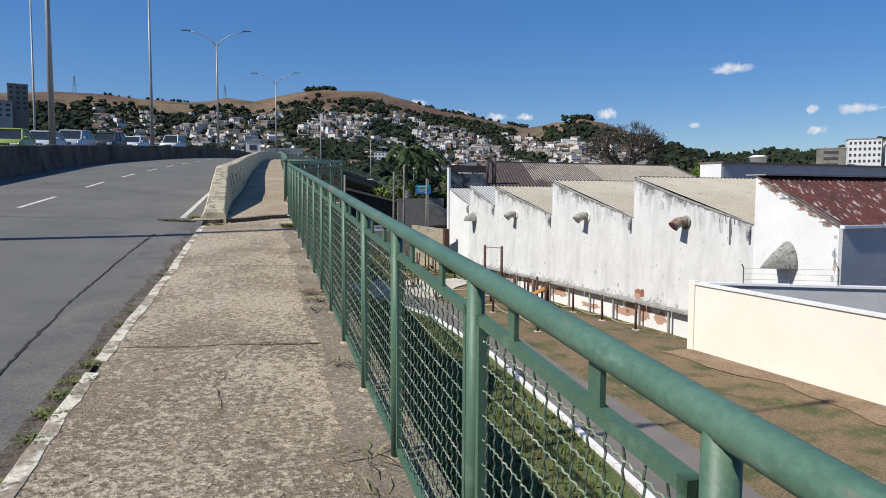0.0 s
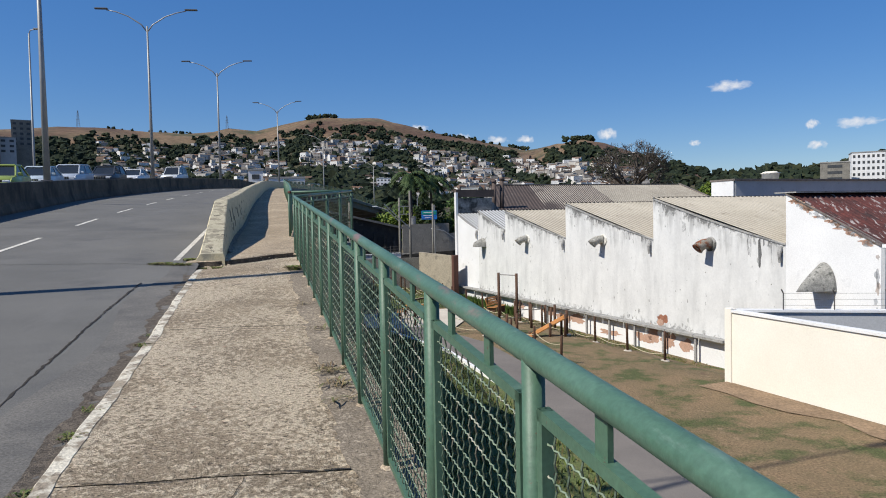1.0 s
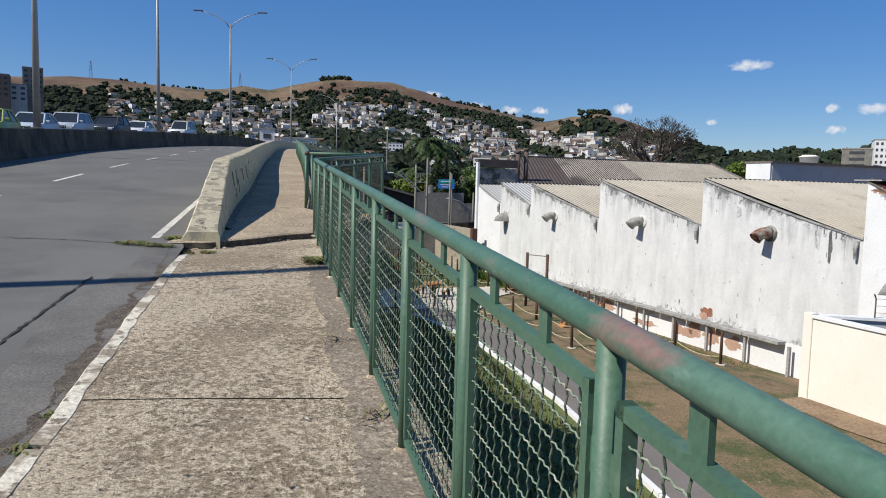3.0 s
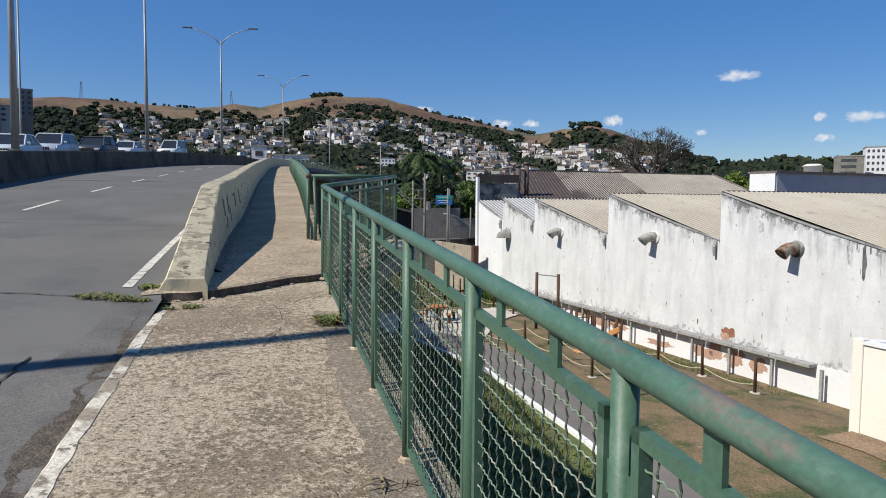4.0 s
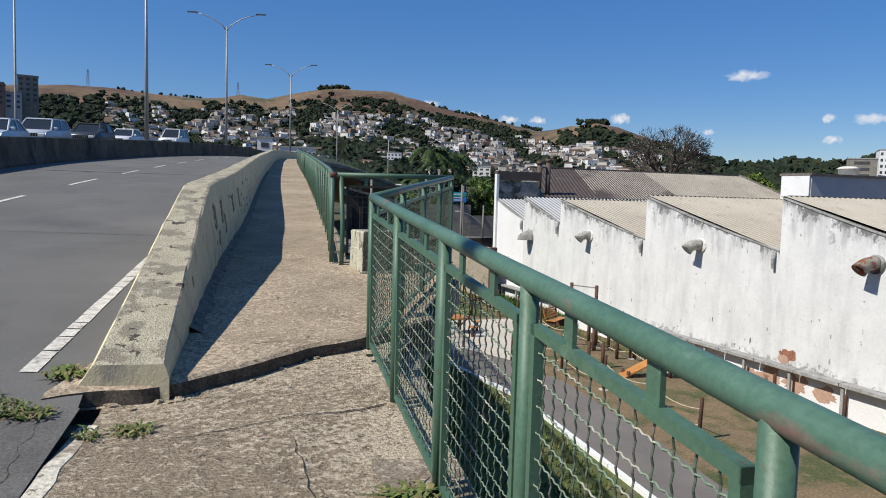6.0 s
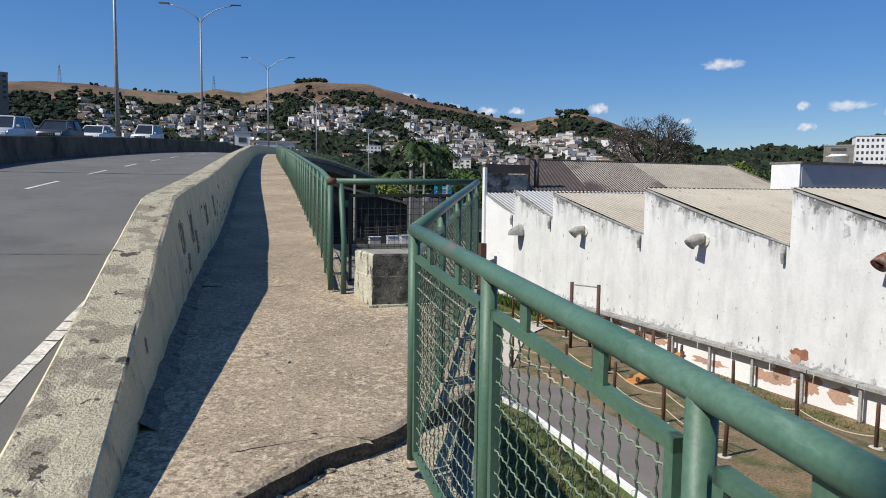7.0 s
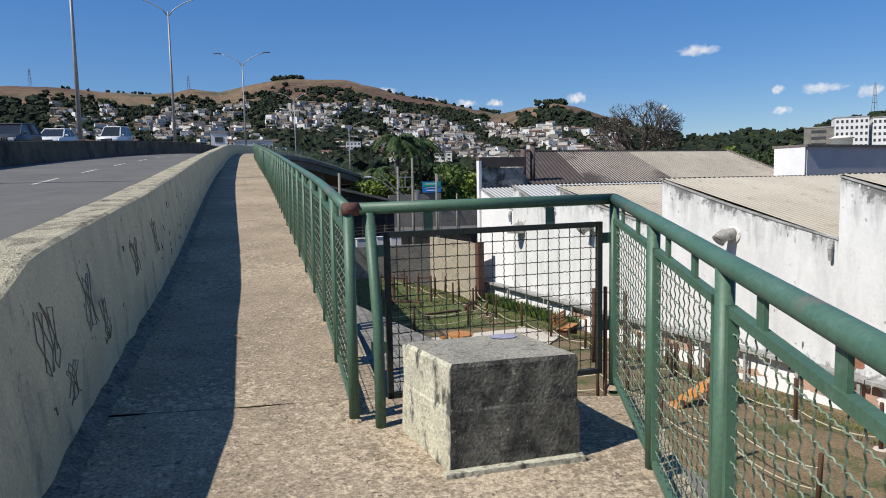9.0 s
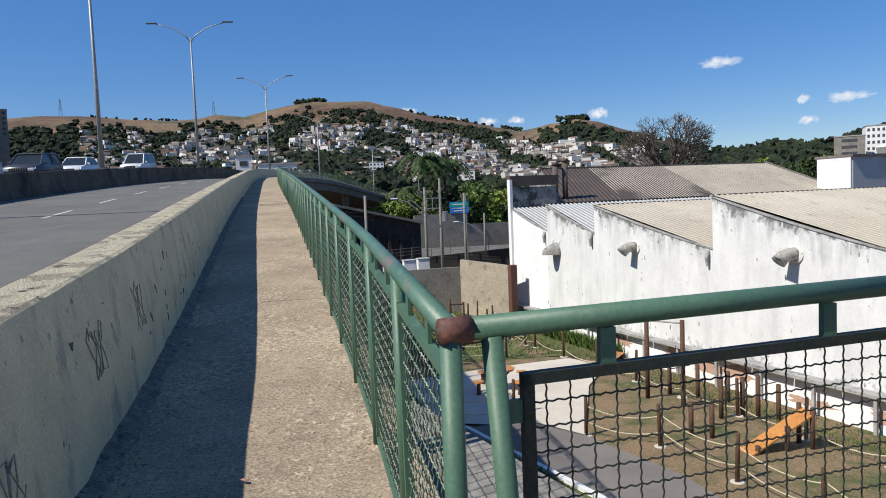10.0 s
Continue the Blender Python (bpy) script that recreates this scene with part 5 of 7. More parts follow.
# ---- cream boundary wall ----
cw = thing("boundary_wall", (14.2, 4.5, -5.4), "smooth cream painted boundary wall with a pale coping", "wall", kind="structure")
P0, P1, P2 = Vector((14.17, 4.53)), Vector((17.0, -5.8)), Vector((24.0, -31.0))
bm = bmesh.new()
slab(bm, P0, P1, -6.2, -2.98, -6.2, -3.02, 0.2)
slab(bm, P1, P2, -6.2, -3.02, -6.2, -3.1, 0.2)
part("wall_panel", bm, M_CREAM, cw)
bm = bmesh.new()
slab(bm, P0, P1, -2.98, -2.90, -3.02, -2.94, 0.3)
slab(bm, P1, P2, -3.02, -2.94, -3.1, -3.02, 0.3)
part("coping", bm, M_WALLC, cw)
bm = bmesh.new()
box(bm, (14.12, 4.62, -4.5), (0.26, 0.3, 3.3), 15, 0.015)
part("pillar", bm, M_CREAM, cw)
Q = Vector((24.0, 1.6))
# leg turned from the sun: grey colour carries its shade
bm = bmesh.new()
slab(bm, P0 + Vector((0.1, 0.1)), Q, -6.2, -2.98, -6.2, -2.98, 0.18)
part("wall_panel", bm, M_GREYW, cw, "inner face with its shade put into the grey")
bm = bmesh.new()
slab(bm, P0 + Vector((0.1, 0.1)), Q, -2.98, -2.90, -2.98, -2.90, 0.32)
part("coping", bm, M_WALLC, cw)
for k in range(1, 7):
    c = P0.lerp(Q, k / 6.5)
    bm = bmesh.new()
    tube(bm, [(c.x, c.y, -2.92), (c.x, c.y, -2.35), (c.x - 0.12, c.y - 0.08, -2.2)], 0.022, 6)
    part("wire_post", bm, M_STEEL, cw, "thin bent steel wire post")
for z in (-2.75, -2.55, -2.35):
    bm = bmesh.new()
    c0, c1 = P0.lerp(Q, 1 / 6.5), P0.lerp(Q, 6 / 6.5)
    tube(bm, [(c0.x, c0.y, z), (c1.x, c1.y, z)], 0.005, 4)
    part("barbed_wire", bm, M_STEEL, cw)
mast = thing("thin_mast", (19.0, -0.6, -5.4), "thin pale metal mast behind the cream wall", "mast")
bm = bmesh.new()
tube(bm, [(19.0, -0.6, -6.4), (19.05, -0.6, 1.3)], [0.05, 0.035], 8)
part("mast_pole", bm, M_GALV, mast, smooth=True)


# ---- ground pieces beside the viaduct ----
def draped(name, pts, lift, material, label, category="ground", cell=1.2):
    """A patch of ground laid on the sheet, cut in a fine grid."""
    bm = plate(pts, 0.0)
    xs, ys = [p[0] for p in pts], [p[1] for p in pts]
    for v in np.arange(min(xs) + cell, max(xs), cell):
        bmesh.ops.bisect_plane(bm, geom=bm.verts[:] + bm.edges[:] + bm.faces[:], plane_co=(v, 0, 0), plane_no=(1, 0, 0))
    for v in np.arange(min(ys) + cell, max(ys), cell):
        bmesh.ops.bisect_plane(bm, geom=bm.verts[:] + bm.edges[:] + bm.faces[:], plane_co=(0, v, 0), plane_no=(0, 1, 0))
    for v in bm.verts:
        v.co.z = lawn_z(v.co.x, v.co.y) + lift + 0.03 * noise.noise((v.co.x * 0.7, v.co.y * 0.7, 0)) * (1 if lift < 0.03 else 0)
    return solid(name, bm, material, label, category, "structure")


draped("lawn", [(0.2, -34), (30, -34), (30, -2), (21.4, 3), (9, 46), (-3.5, 46), (-2.0, 18), (0.2, 0)], 0.02, M_LAWN, "thin worn lawn with bare soil beside the white wall")
draped("grass_far", [(-2.6, 26.5), (4, 27), (8.4, 26.9), (12.6, 27.5), (9.4, 44), (-3.4, 45)], 0.045, M_GRASS, "green mown grass behind the exercise yard", cell=2.0)
draped("grass_verge", [(1.0, -34), (7.2, -34), (7.28, -7), (7.0, -2.8), (6.5, 4.3), (5.3, 12), (2.8, 18.4), (-1.6, 18), (0.2, 0)], 0.045, M_GRASS, "green grass verge below the walkway", cell=2.0)
draped("footpath", [(7.3, -34), (9.9, -34), (9.4, -5.2), (8.6, 1.8), (8.1, 8.2), (7.3, 13.8), (6.0, 17.0), (4.5, 19.0), (2.8, 18.4), (5.35, 12), (6.6, 4.3), (7.1, -2.8)], 0.06, M_PATH, "grey asphalt path below the walkway", "path", 2.0)
draped("concrete_pad", [(2.0, 19.2), (3.7, 18.5), (4.5, 19.0), (6.0, 17.0), (7.8, 21.9), (9.6, 24.8), (8.4, 26.2), (4.7, 25.4), (3.7, 25.1), (1.4, 24.4)], 0.08, M_PAD, "pale concrete pad of the exercise yard", "pavement", 3.0)
M_SAND = mat("sandy_bank_soil", (0.27, 0.188, 0.118), (0.20, 0.14, 0.088), 0.9, 0.95, 12, 0.5, c3=(0.19, 0.13, 0.08), scale3=1.1, lo3=0.54, hi3=0.68, dist=0.05, fine_amount=0.35)
bank_in = [(P0 + Vector((-0.14, 0.1))).lerp(P1 + Vector((-0.14, 0)), k / 9) for k in range(10)] + [(P1 + Vector((-0.14, 0))).lerp(P2 + Vector((-0.14, 0)), k / 14) for k in range(1, 15)]
bank_out = [p + Vector((-0.96, -0.26)) * (1.3 + 0.8 * noise.noise((k * 0.6, 2.0, 0)) + 0.5 * noise.noise((k * 1.9, 7.0, 0))) for k, p in enumerate(bank_in)]
draped("soil_bank", [tuple(p) for p in bank_in + bank_out[::-1]], 0.04, M_SAND, "bare sandy orange soil banked along the cream wall", cell=2.0)
wl = [(7.28, -34), (7.28, -7), (7.05, -2.8), (6.55, 4.3), (5.3, 12.0), (2.8, 18.4)]
edge = thing("path_kerb", (6.5, 4, -5.4), "white painted kerb along the asphalt path", "kerb", kind="structure")
for a, b in zip(wl, wl[1:]):
    n = max(2, int(math.dist(a, b) / 1.0))
    for k in range(n):
        p, q = Vector(a).lerp(Vector(b), (k + 0.01) / n), Vector(a).lerp(Vector(b), (k + 0.99) / n)
        bm = bmesh.new()
        slab(bm, p, q, lawn_z(*p) - 0.1, lawn_z(*p) + 0.15, lawn_z(*q) - 0.1, lawn_z(*q) + 0.15, 0.13)
        part("kerb_stone", bm, M_WALLC, edge)

# grass tufts over the verge and lawn
grnd = random.Random(11)


def tuft_field(name, count, place, hmin, hmax, material, label):
    vs, fs = [], []
    for _ in range(count):
        x, y = place()
        z = lawn_z(x, y) + 0.03
        for _ in range(3):
            a = grnd.uniform(0, 6.28)
            h = grnd.uniform(hmin, hmax)
            w = h * 0.16
            dx, dy = math.cos(a), math.sin(a)
            i = len(vs)
            lx, ly = grnd.uniform(-0.5, 0.5) * h, grnd.uniform(-0.5, 0.5) * h
            vs += [(x - dx * w, y - dy * w, z), (x + dx * w, y + dy * w, z), (x + lx, y + ly, z + h)]
            fs.append((i, i + 1, i + 2))
    ob = new(name, raw(name, vs, fs, material))
    return tagged(ob, label, "grass", kind="stuff")


def verge_place():
    y = grnd.uniform(-20, 17)
    x1 = 7.1 if y < -3 else 7.05 - (y + 3) * 0.11 - max(0, y - 8) * 0.12
    return grnd.uniform(1.6 if y < -5 else 0.6, x1 - 0.1), y


tuft_field("grass_tufts", 9000, verge_place, 0.06, 0.2, M_WEED, "short green grass blades on the verge")
tuft_field("lawn_tufts", 5000, lambda: (lambda s: tuple(W(s, -grnd.uniform(0.3, 6))[:2]))(grnd.uniform(13, 44)), 0.04, 0.12, M_WEED, "short patchy grass blades by the wall")
tuft_field("wall_weeds", 900, lambda: tuple(W(grnd.uniform(33, 44.5), -grnd.uniform(0.4, 1.0))[:2]), 0.3, 0.8, M_LEAF, "tall green weeds at the foot of the wall")
tuft_field("far_grass_tufts", 5000, lambda: (grnd.uniform(-2, 9), grnd.uniform(27, 43)), 0.05, 0.16, M_WEED, "short grass blades on the far lawn")

# ---- exercise yard ----
post_proto = thing("rope_post", (0, 0, 0), "dark round wooden rope post in the lawn", "post", "rope posts")
bm = bmesh.new()
tube(bm, [(0, 0, -0.1), (0, 0, 1.15), (0.0, 0, 1.18)], [0.055, 0.05, 0.035], 9)
part("post_shaft", bm, M_WOOD, post_proto, smooth=True)
bm = bmesh.new()
tube(bm, [(0, 0, -0.02), (0, 0, 0.03)], [0.19, 0.16], 10)
part("footing", bm, M_PAD, post_proto, "pale cement footing")


def rope_line(pts, heights=(0.95, 0.45), group="rope fence"):
    for k, (x, y) in enumerate(pts):
        if k == 0 and not rope_line.used:
            post_proto.location = (x, y, lawn_z(x, y))
            rope_line.used = True
        else:
            copy_thing(post_proto, pose(x, y, lawn_z(x, y), grnd.uniform(-2, 2), grnd.uniform(-2, 2), k * 40))
    rope = thing("rope", (*pts[0], lawn_z(*pts[0]) + 0.9), "pale rope slung between wooden posts", "rope", "rope fence")
    for z in heights:
        bm = bmesh.new()
        line = []
        for (ax, ay), (bx, by) in zip(pts, pts[1:]):
            for j in range(9):
                f = j / 8
                x, y = ax + (bx - ax) * f, ay + (by - ay) * f
                line.append((x + 0.06, y, lawn_z(ax, ay) * (1 - f) + lawn_z(bx, by) * f + z - 0.22 * 4 * f * (1 - f) * 0.8))
        tube(bm, line, 0.016, 5)
        part("rope_strand", bm, M_ROPE, rope)


rope_line.used = False
wall_posts = [(13.62, 8.7)] + [(13.62 - 0.27 * 2.35 * k * 1.03, 8.7 + 2.26 * k) for k in range(1, 16)]
rope_line(wall_posts, (0.30,))
rope_line([(6.05, 17.1), (7.66, 15.8), (8.35, 13.2), (8.9, 10.9), (9.3, 8.4)], (0.85, 0.4))
rope_line([(1.0, 27.5), (3.5, 27.0), (6.0, 27.2), (7.4, 29.5), (7.6, 33), (7.4, 37), (7.2, 41)], (0.8, 0.4))
rope_line([(2.6, 18.9), (4.5, 19.4)], (0.8, 0.4))
for k, (x, y, h) in enumerate([(8.87, 16.45, 0.95), (9.3, 16.1, 1.0), (10.4, 17.6, 1.25), (11.2, 17.8, 1.2), (11.7, 17.8, 1.3), (12.3, 17.7, 1.15), (10.2, 20.6, 1.1), (10.9, 20.0, 1.15), (9.9, 19.0, 1.0), (12.2, 20.4, 1.1)]):
    ob = thing("balance_post", (x, y, lawn_z(x, y)), "dark upright wooden exercise post", "post", "exercise posts")
    bm = bmesh.new()
    tube(bm, [(x, y, lawn_z(x, y) - 0.1), (x, y, lawn_z(x, y) + h)], 0.07, 9)
    part("post_shaft", bm, M_WOOD, ob, smooth=True)
    if k % 2 == 0:
        bm = bmesh.new()
        tube(bm, [(x, y, lawn_z(x, y) + h * 0.75), (x + 0.9, y + 0.35, lawn_z(x, y) + h * 0.75)], 0.02, 6)
        part("bar", bm, M_STEEL, ob)
# pull-up frame
pa, pb = Vector((9.2, 20.1)), Vector((10.0, 19.2))
za = lawn_z(*pa)
pull = thing("pull_up_bar", (*pa, za), "tall dark wooden pull-up frame with a steel bar", "pull-up bar")
for p in (pa, pb):
    bm = bmesh.new()
    tube(bm, [(p.x, p.y, za - 0.1), (p.x, p.y, za + 2.72)], 0.075, 10)
    part("post", bm, M_WOOD, pull, smooth=True)
bm = bmesh.new()
tube(bm, [(pa.x, pa.y, za + 2.62), (pb.x, pb.y, za + 2.62)], 0.025, 8)
part("bar", bm, M_STEEL, pull)
# slanted sit-up board
sl = thing("sit_up_board", (10.5, 14.9, -5.4), "orange varnished slanted sit-up board on wooden posts", "exercise bench")
bm = bmesh.new()
m = pose(10.48, 14.92, -4.93, 0, -25.5, 5)
box(bm, (0, 0, 0), (2.15, 0.52, 0.06), 0, 0.01, m)
part("board", bm, M_ORANGE, sl)
for x, y, h in ((11.36, 14.78, 1.12), (11.32, 15.28, 1.12), (9.75, 14.65, 0.3), (9.7, 15.1, 0.3), (10.6, 14.7, 0.72)):
    bm = bmesh.new()
    tube(bm, [(x, y, -5.55), (x, y, -5.45 + h)], 0.065, 9)
    part("leg", bm, M_WOOD, sl, smooth=True)
# bench
bench = thing("bench", (10.2, 25.6, -5.4), "orange slatted wooden park bench", "bench")
bz = lawn_z(10.2, 25.6)
bmx = pose(10.2, 25.6, bz, 0, 0, 52)
for k in range(4):
    bm = bmesh.new()
    box(bm, (0, -0.12 + 0.13 * k, 0.45), (1.6, 0.11, 0.035), 0, 0.006, bmx)
    part("seat_slat", bm, M_ORANGE, bench)
for k in range(4):
    bm = bmesh.new()
    box(bm, (0, 0.36 + 0.04 * k, 0.58 + 0.13 * k), (1.6, 0.035, 0.11), 0, 0.006, bmx)
    part("back_slat", bm, M_ORANGE, bench)
for sx in (-0.65, 0.65):
    bm = bmesh.new()
    box(bm, (sx, 0.08, 0.21), (0.09, 0.5, 0.42), 0, 0.01, bmx)
    box(bm, (sx, 0.40, 0.55), (0.08, 0.07, 1.05), 0, 0.01, bmx)
    part("leg", bm, M_WOOD, bench)
# table with stools
tb = thing("picnic_table", (4.7, 22.3, -5.32), "small round brown wooden table on the concrete pad", "table")
tz = lawn_z(4.7, 22.3) + 0.08
bm = bmesh.new()
tube(bm, [(4.7, 22.3, tz + 0.70), (4.7, 22.3, tz + 0.76)], 0.52, 8)
part("tabletop", bm, M_ORANGE, tb)
bm = bmesh.new()
tube(bm, [(4.7, 22.3, tz), (4.7, 22.3, tz + 0.7)], 0.09, 9)
part("pedestal", bm, M_WOOD, tb)
for a in range(4):
    bm = bmesh.new()
    tube(bm, [(4.7, 22.3, tz + 0.3), (4.7 + 0.4 * math.cos(a * 1.57), 22.3 + 0.4 * math.sin(a * 1.57), tz + 0.69)], 0.035, 6)
    part("brace", bm, M_WOOD, tb)
for a in range(4):
    x, y = 4.7 + 1.0 * math.cos(a * 1.57 + 0.5), 22.3 + 1.0 * math.sin(a * 1.57 + 0.5)
    st = thing("stool", (x, y, tz), "round wooden stool beside the table", "stool", "stools round the table")
    bm = bmesh.new()
    tube(bm, [(x, y, tz + 0.42), (x, y, tz + 0.47)], 0.19, 10)
    part("seat", bm, M_ORANGE, st)
    bm = bmesh.new()
    tube(bm, [(x, y, tz), (x, y, tz + 0.42)], 0.07, 8)
    part("leg", bm, M_WOOD, st)
# low balance beams on the far grass
for x, y, r in ((5.2, 29.5, 20), (3.8, 33.0, -30), (7.0, 31.5, 60)):
    bb = thing("balance_beam", (x, y, -5.35), "low dark wooden balance beam on the grass", "balance beam", "balance beams")
    mm = pose(x, y, lawn_z(x, y), 0, 0, r)
    bm = bmesh.new()
    box(bm, (0, 0, 0.32), (2.0, 0.14, 0.1), 0, 0.01, mm)
    part("beam", bm, M_WOOD, bb)
    for sx in (-0.8, 0.8):
        bm = bmesh.new()
        box(bm, (sx, 0, 0.13), (0.12, 0.12, 0.3), 0, 0.01, mm)
        part("leg", bm, M_WOOD, bb)
for x, y in ((3.3, 34.5), (4.6, 34.2), (2.6, 35.0)):
    pf = thing("wooden_frame", (x, y, -5.35), "upright wooden exercise frame on the grass", "exercise frame", "exercise frames")
    for dx in (0, 0.7):
        bm = bmesh.new()
        tube(bm, [(x + dx, y, -5.5), (x + dx, y, -3.9)], 0.06, 8)
        part("post", bm, M_WOOD, pf)
    bm = bmesh.new()
    tube(bm, [(x, y, -4.0), (x + 0.7, y, -4.0)], 0.04, 8)
    part("bar", bm, M_WOOD, pf)

# ---- walls and street beyond the yard ----
bw = thing("concrete_enclosure", (8.5, 42.5, -5.5), "bare concrete enclosure with a rusty gate post", "wall", kind="structure")
bm = bmesh.new()
slab(bm, (7.0, 45.5), (9.5, 41.6), -7, -2.65, -7, -2.85, 0.25)
part("wall_panel", bm, mat("beige_render", (0.36, 0.315, 0.24), (0.28, 0.245, 0.19), 0.7, 0.92, 14, 0.2, c3=(0.19, 0.165, 0.13), scale3=1.4, lo3=0.56, hi3=0.7), bw, "brownish rendered panel")
bm = bmesh.new()
box(bm, (9.62, 41.4, -4.6), (0.45, 0.45, 3.6), 15, 0.02)
part("rusty_post", bm, M_RUST, bw)
bm = bmesh.new()
slab(bm, (-6, 44.5), (7.0, 45.6), -7, -3.2, -7, -3.15, 0.3)
part("wall_panel", bm, M_BLOCKW, bw, "grey rendered wall")
# wall colour darkened to stand for shade
gw = solid("street_wall", (lambda b: (slab(b, (-5, 62), (16, 63), -7, -4.3, -7, -3.2, 0.4), b)[1])(bmesh.new()), M_STREETW, "wall along the lower street, its shade put into the dark colour", "wall", "structure")
bm = bmesh.new()
slab(bm, (8.6, 100), (16.6, 101), -7, -0.6, -7, -0.5, 0.5)
slab(bm, (16.6, 101), (44, 106), -7, -2.2, -7, -2.2, 0.5)
solid("stone_wall", bm, M_BLOCKW, "old mouldy grey wall below the trees", "wall", "structure")
fence = thing("street_fence", (5, 60, -2.3), "dark wire fence on top of the street wall", "fence", kind="structure")
for k in range(10):
    bm = bmesh.new()
    x = -4 + k * 1.8
    tube(bm, [(x, 62.2, -4.3 + 0.052 * (x + 5)), (x, 62.2, -3.2 + 0.052 * (x + 5))], 0.03, 6)
    part("fence_post", bm, M_STEEL, fence)
for z in (-2.7, -2.4, -2.1):
    bm = bmesh.new()
    tube(bm, [(-4, 62.2, z - 1.15), (12.3, 62.2, z - 0.3)], 0.012, 4)
    part("fence_wire", bm, M_STEEL, fence)
solid("lower_street", plate([(-7, 46.2), (7, 46.4), (9.6, 48.5), (24, 60), (30, 98), (-2, 100)], -5.36), M_ASPH, "grey asphalt street under the viaduct", "road", "structure")
shed = thing("dark_building", (2.5, 71, -5.6), "low building with pilasters and openings under the viaduct, darkened for shade", "building")
sa, sb = Vector((-1.9, 70.0)), Vector((6.8, 72.0))
bm = bmesh.new()
slab(bm, sa, sb, -7, 1.3, -7, -0.9, 0.3)
part("wall", bm, M_STREETW, shed)
bm = bmesh.new()
slab(bm, sa + Vector((-0.2, -0.25)), sb + Vector((0.2, -0.25)), 1.3, 1.55, -0.9, -0.65, 0.9)
part("eave", bm, M_BLOCKW, shed, "stained concrete eave")
for k in range(7):
    p = sa.lerp(sb, (k + 0.3) / 7)
    bm = bmesh.new()
    box(bm, (p.x, p.y - 0.22, -3.6 - 0.13 * k), (0.35, 0.2, 6.2 - 0.2 * k), 13, 0.02)
    part("pilaster", bm, M_STREETW, shed)
    if k < 6:
        q = sa.lerp(sb, (k + 0.8) / 7)
        bm = bmesh.new()
        box(bm, (q.x, q.y - 0.16, -1.5 - 0.3 * k if k % 2 else -2.6), (0.7, 0.08, 0.9 if k % 2 else 1.5), 13)
        part("opening", bm, M_DARK, shed)
for x, y, mt in ((2.4, 52.0, M_GREYW), (4.0, 53.0, M_WALLC), (5.2, 54.0, M_WALLC)):
    ub = thing("utility_box", (x, y, -5.5), "pale metal utility box by the street wall", "utility box", "utility boxes")
    bm = bmesh.new()
    box(bm, (x, y, -4.3), (0.95, 0.6, 2.3), 8, 0.02)
    part("cabinet_body", bm, mt, ub)
    bm = bmesh.new()
    box(bm, (x, y, -3.12), (1.05, 0.7, 0.06), 8, 0.01)
    part("cabinet_roof", bm, M_GREYW, ub)


def by_bearing(az, dist):
    """A place at a bearing from the walk's end (degrees right of +y) and distance ahead."""
    return Vector((-0.2 + dist * math.tan(radians(az)), -1.7 + dist))


def utility_pole(az, dist, top, arms=True, name="utility_pole", lamp=None):
    p = by_bearing(az, dist)
    ob = thing(name, (p.x, p.y, -5.6), "grey concrete utility pole with crossarms and cables", "utility pole", "utility poles")
    bm = bmesh.new()
    tube(bm, [(p.x, p.y, -6), (p.x, p.y, top)], [0.15, 0.09], 8)
    part("shaft", bm, M_BLOCKW, ob, smooth=True)
    if arms:
        for dz in (1.55, 2.35):
            bm = bmesh.new()
            box(bm, (p.x - 0.5, p.y, top - dz), (1.3, 0.08, 0.08))
            part("crossarm", bm, M_GALV, ob)
        for dx in (-1.1, -0.62):
            bm = bmesh.new()
            box(bm, (p.x + dx, p.y, top - 1.95), (0.07, 0.07, 0.86))
            part("frame_upright", bm, M_GALV, ob)
        bm = bmesh.new()
        tube(bm, [(p.x + 0.1, p.y - 0.1, top - 3.9), (p.x - 1.2, p.y - 0.3, top - 2.7), (p.x - 2.6, p.y - 0.4, top - 1.3)], 0.05, 6)
        part("lamp_arm", bm, M_GALV, ob)
        bm = bmesh.new()
        tube(bm, [(p.x + 0.35, p.y, top - 3.4), (p.x + 0.35, p.y, top - 2.6)], 0.25, 10)
        part("transformer", bm, M_GALV, ob)
    if lamp:
        bm = bmesh.new()
        tube(bm, [(p.x, p.y, top - 2.5), (p.x + lamp * 0.6, p.y, top - 1.2), (p.x + lamp, p.y, top - 0.9)], 0.05, 6)
        part("lamp_arm", bm, M_GALV, ob)
        bm = bmesh.new()
        box(bm, (p.x + lamp * 1.1, p.y, top - 0.86), (0.6, 0.22, 0.1), 0, 0.03)
        part("lamp_head", bm, M_SIGNW, ob)
    return p


p1 = utility_pole(7.15, 55, 3.2)
p2 = utility_pole(5.9, 58, 2.6, False, lamp=-2.3)
p3 = utility_pole(1.05, 50, 2.0, False)
p4 = utility_pole(9.1, 62, 2.0, False)
p5 = utility_pole(10.7, 80, -0.2, False, lamp=-3.0)
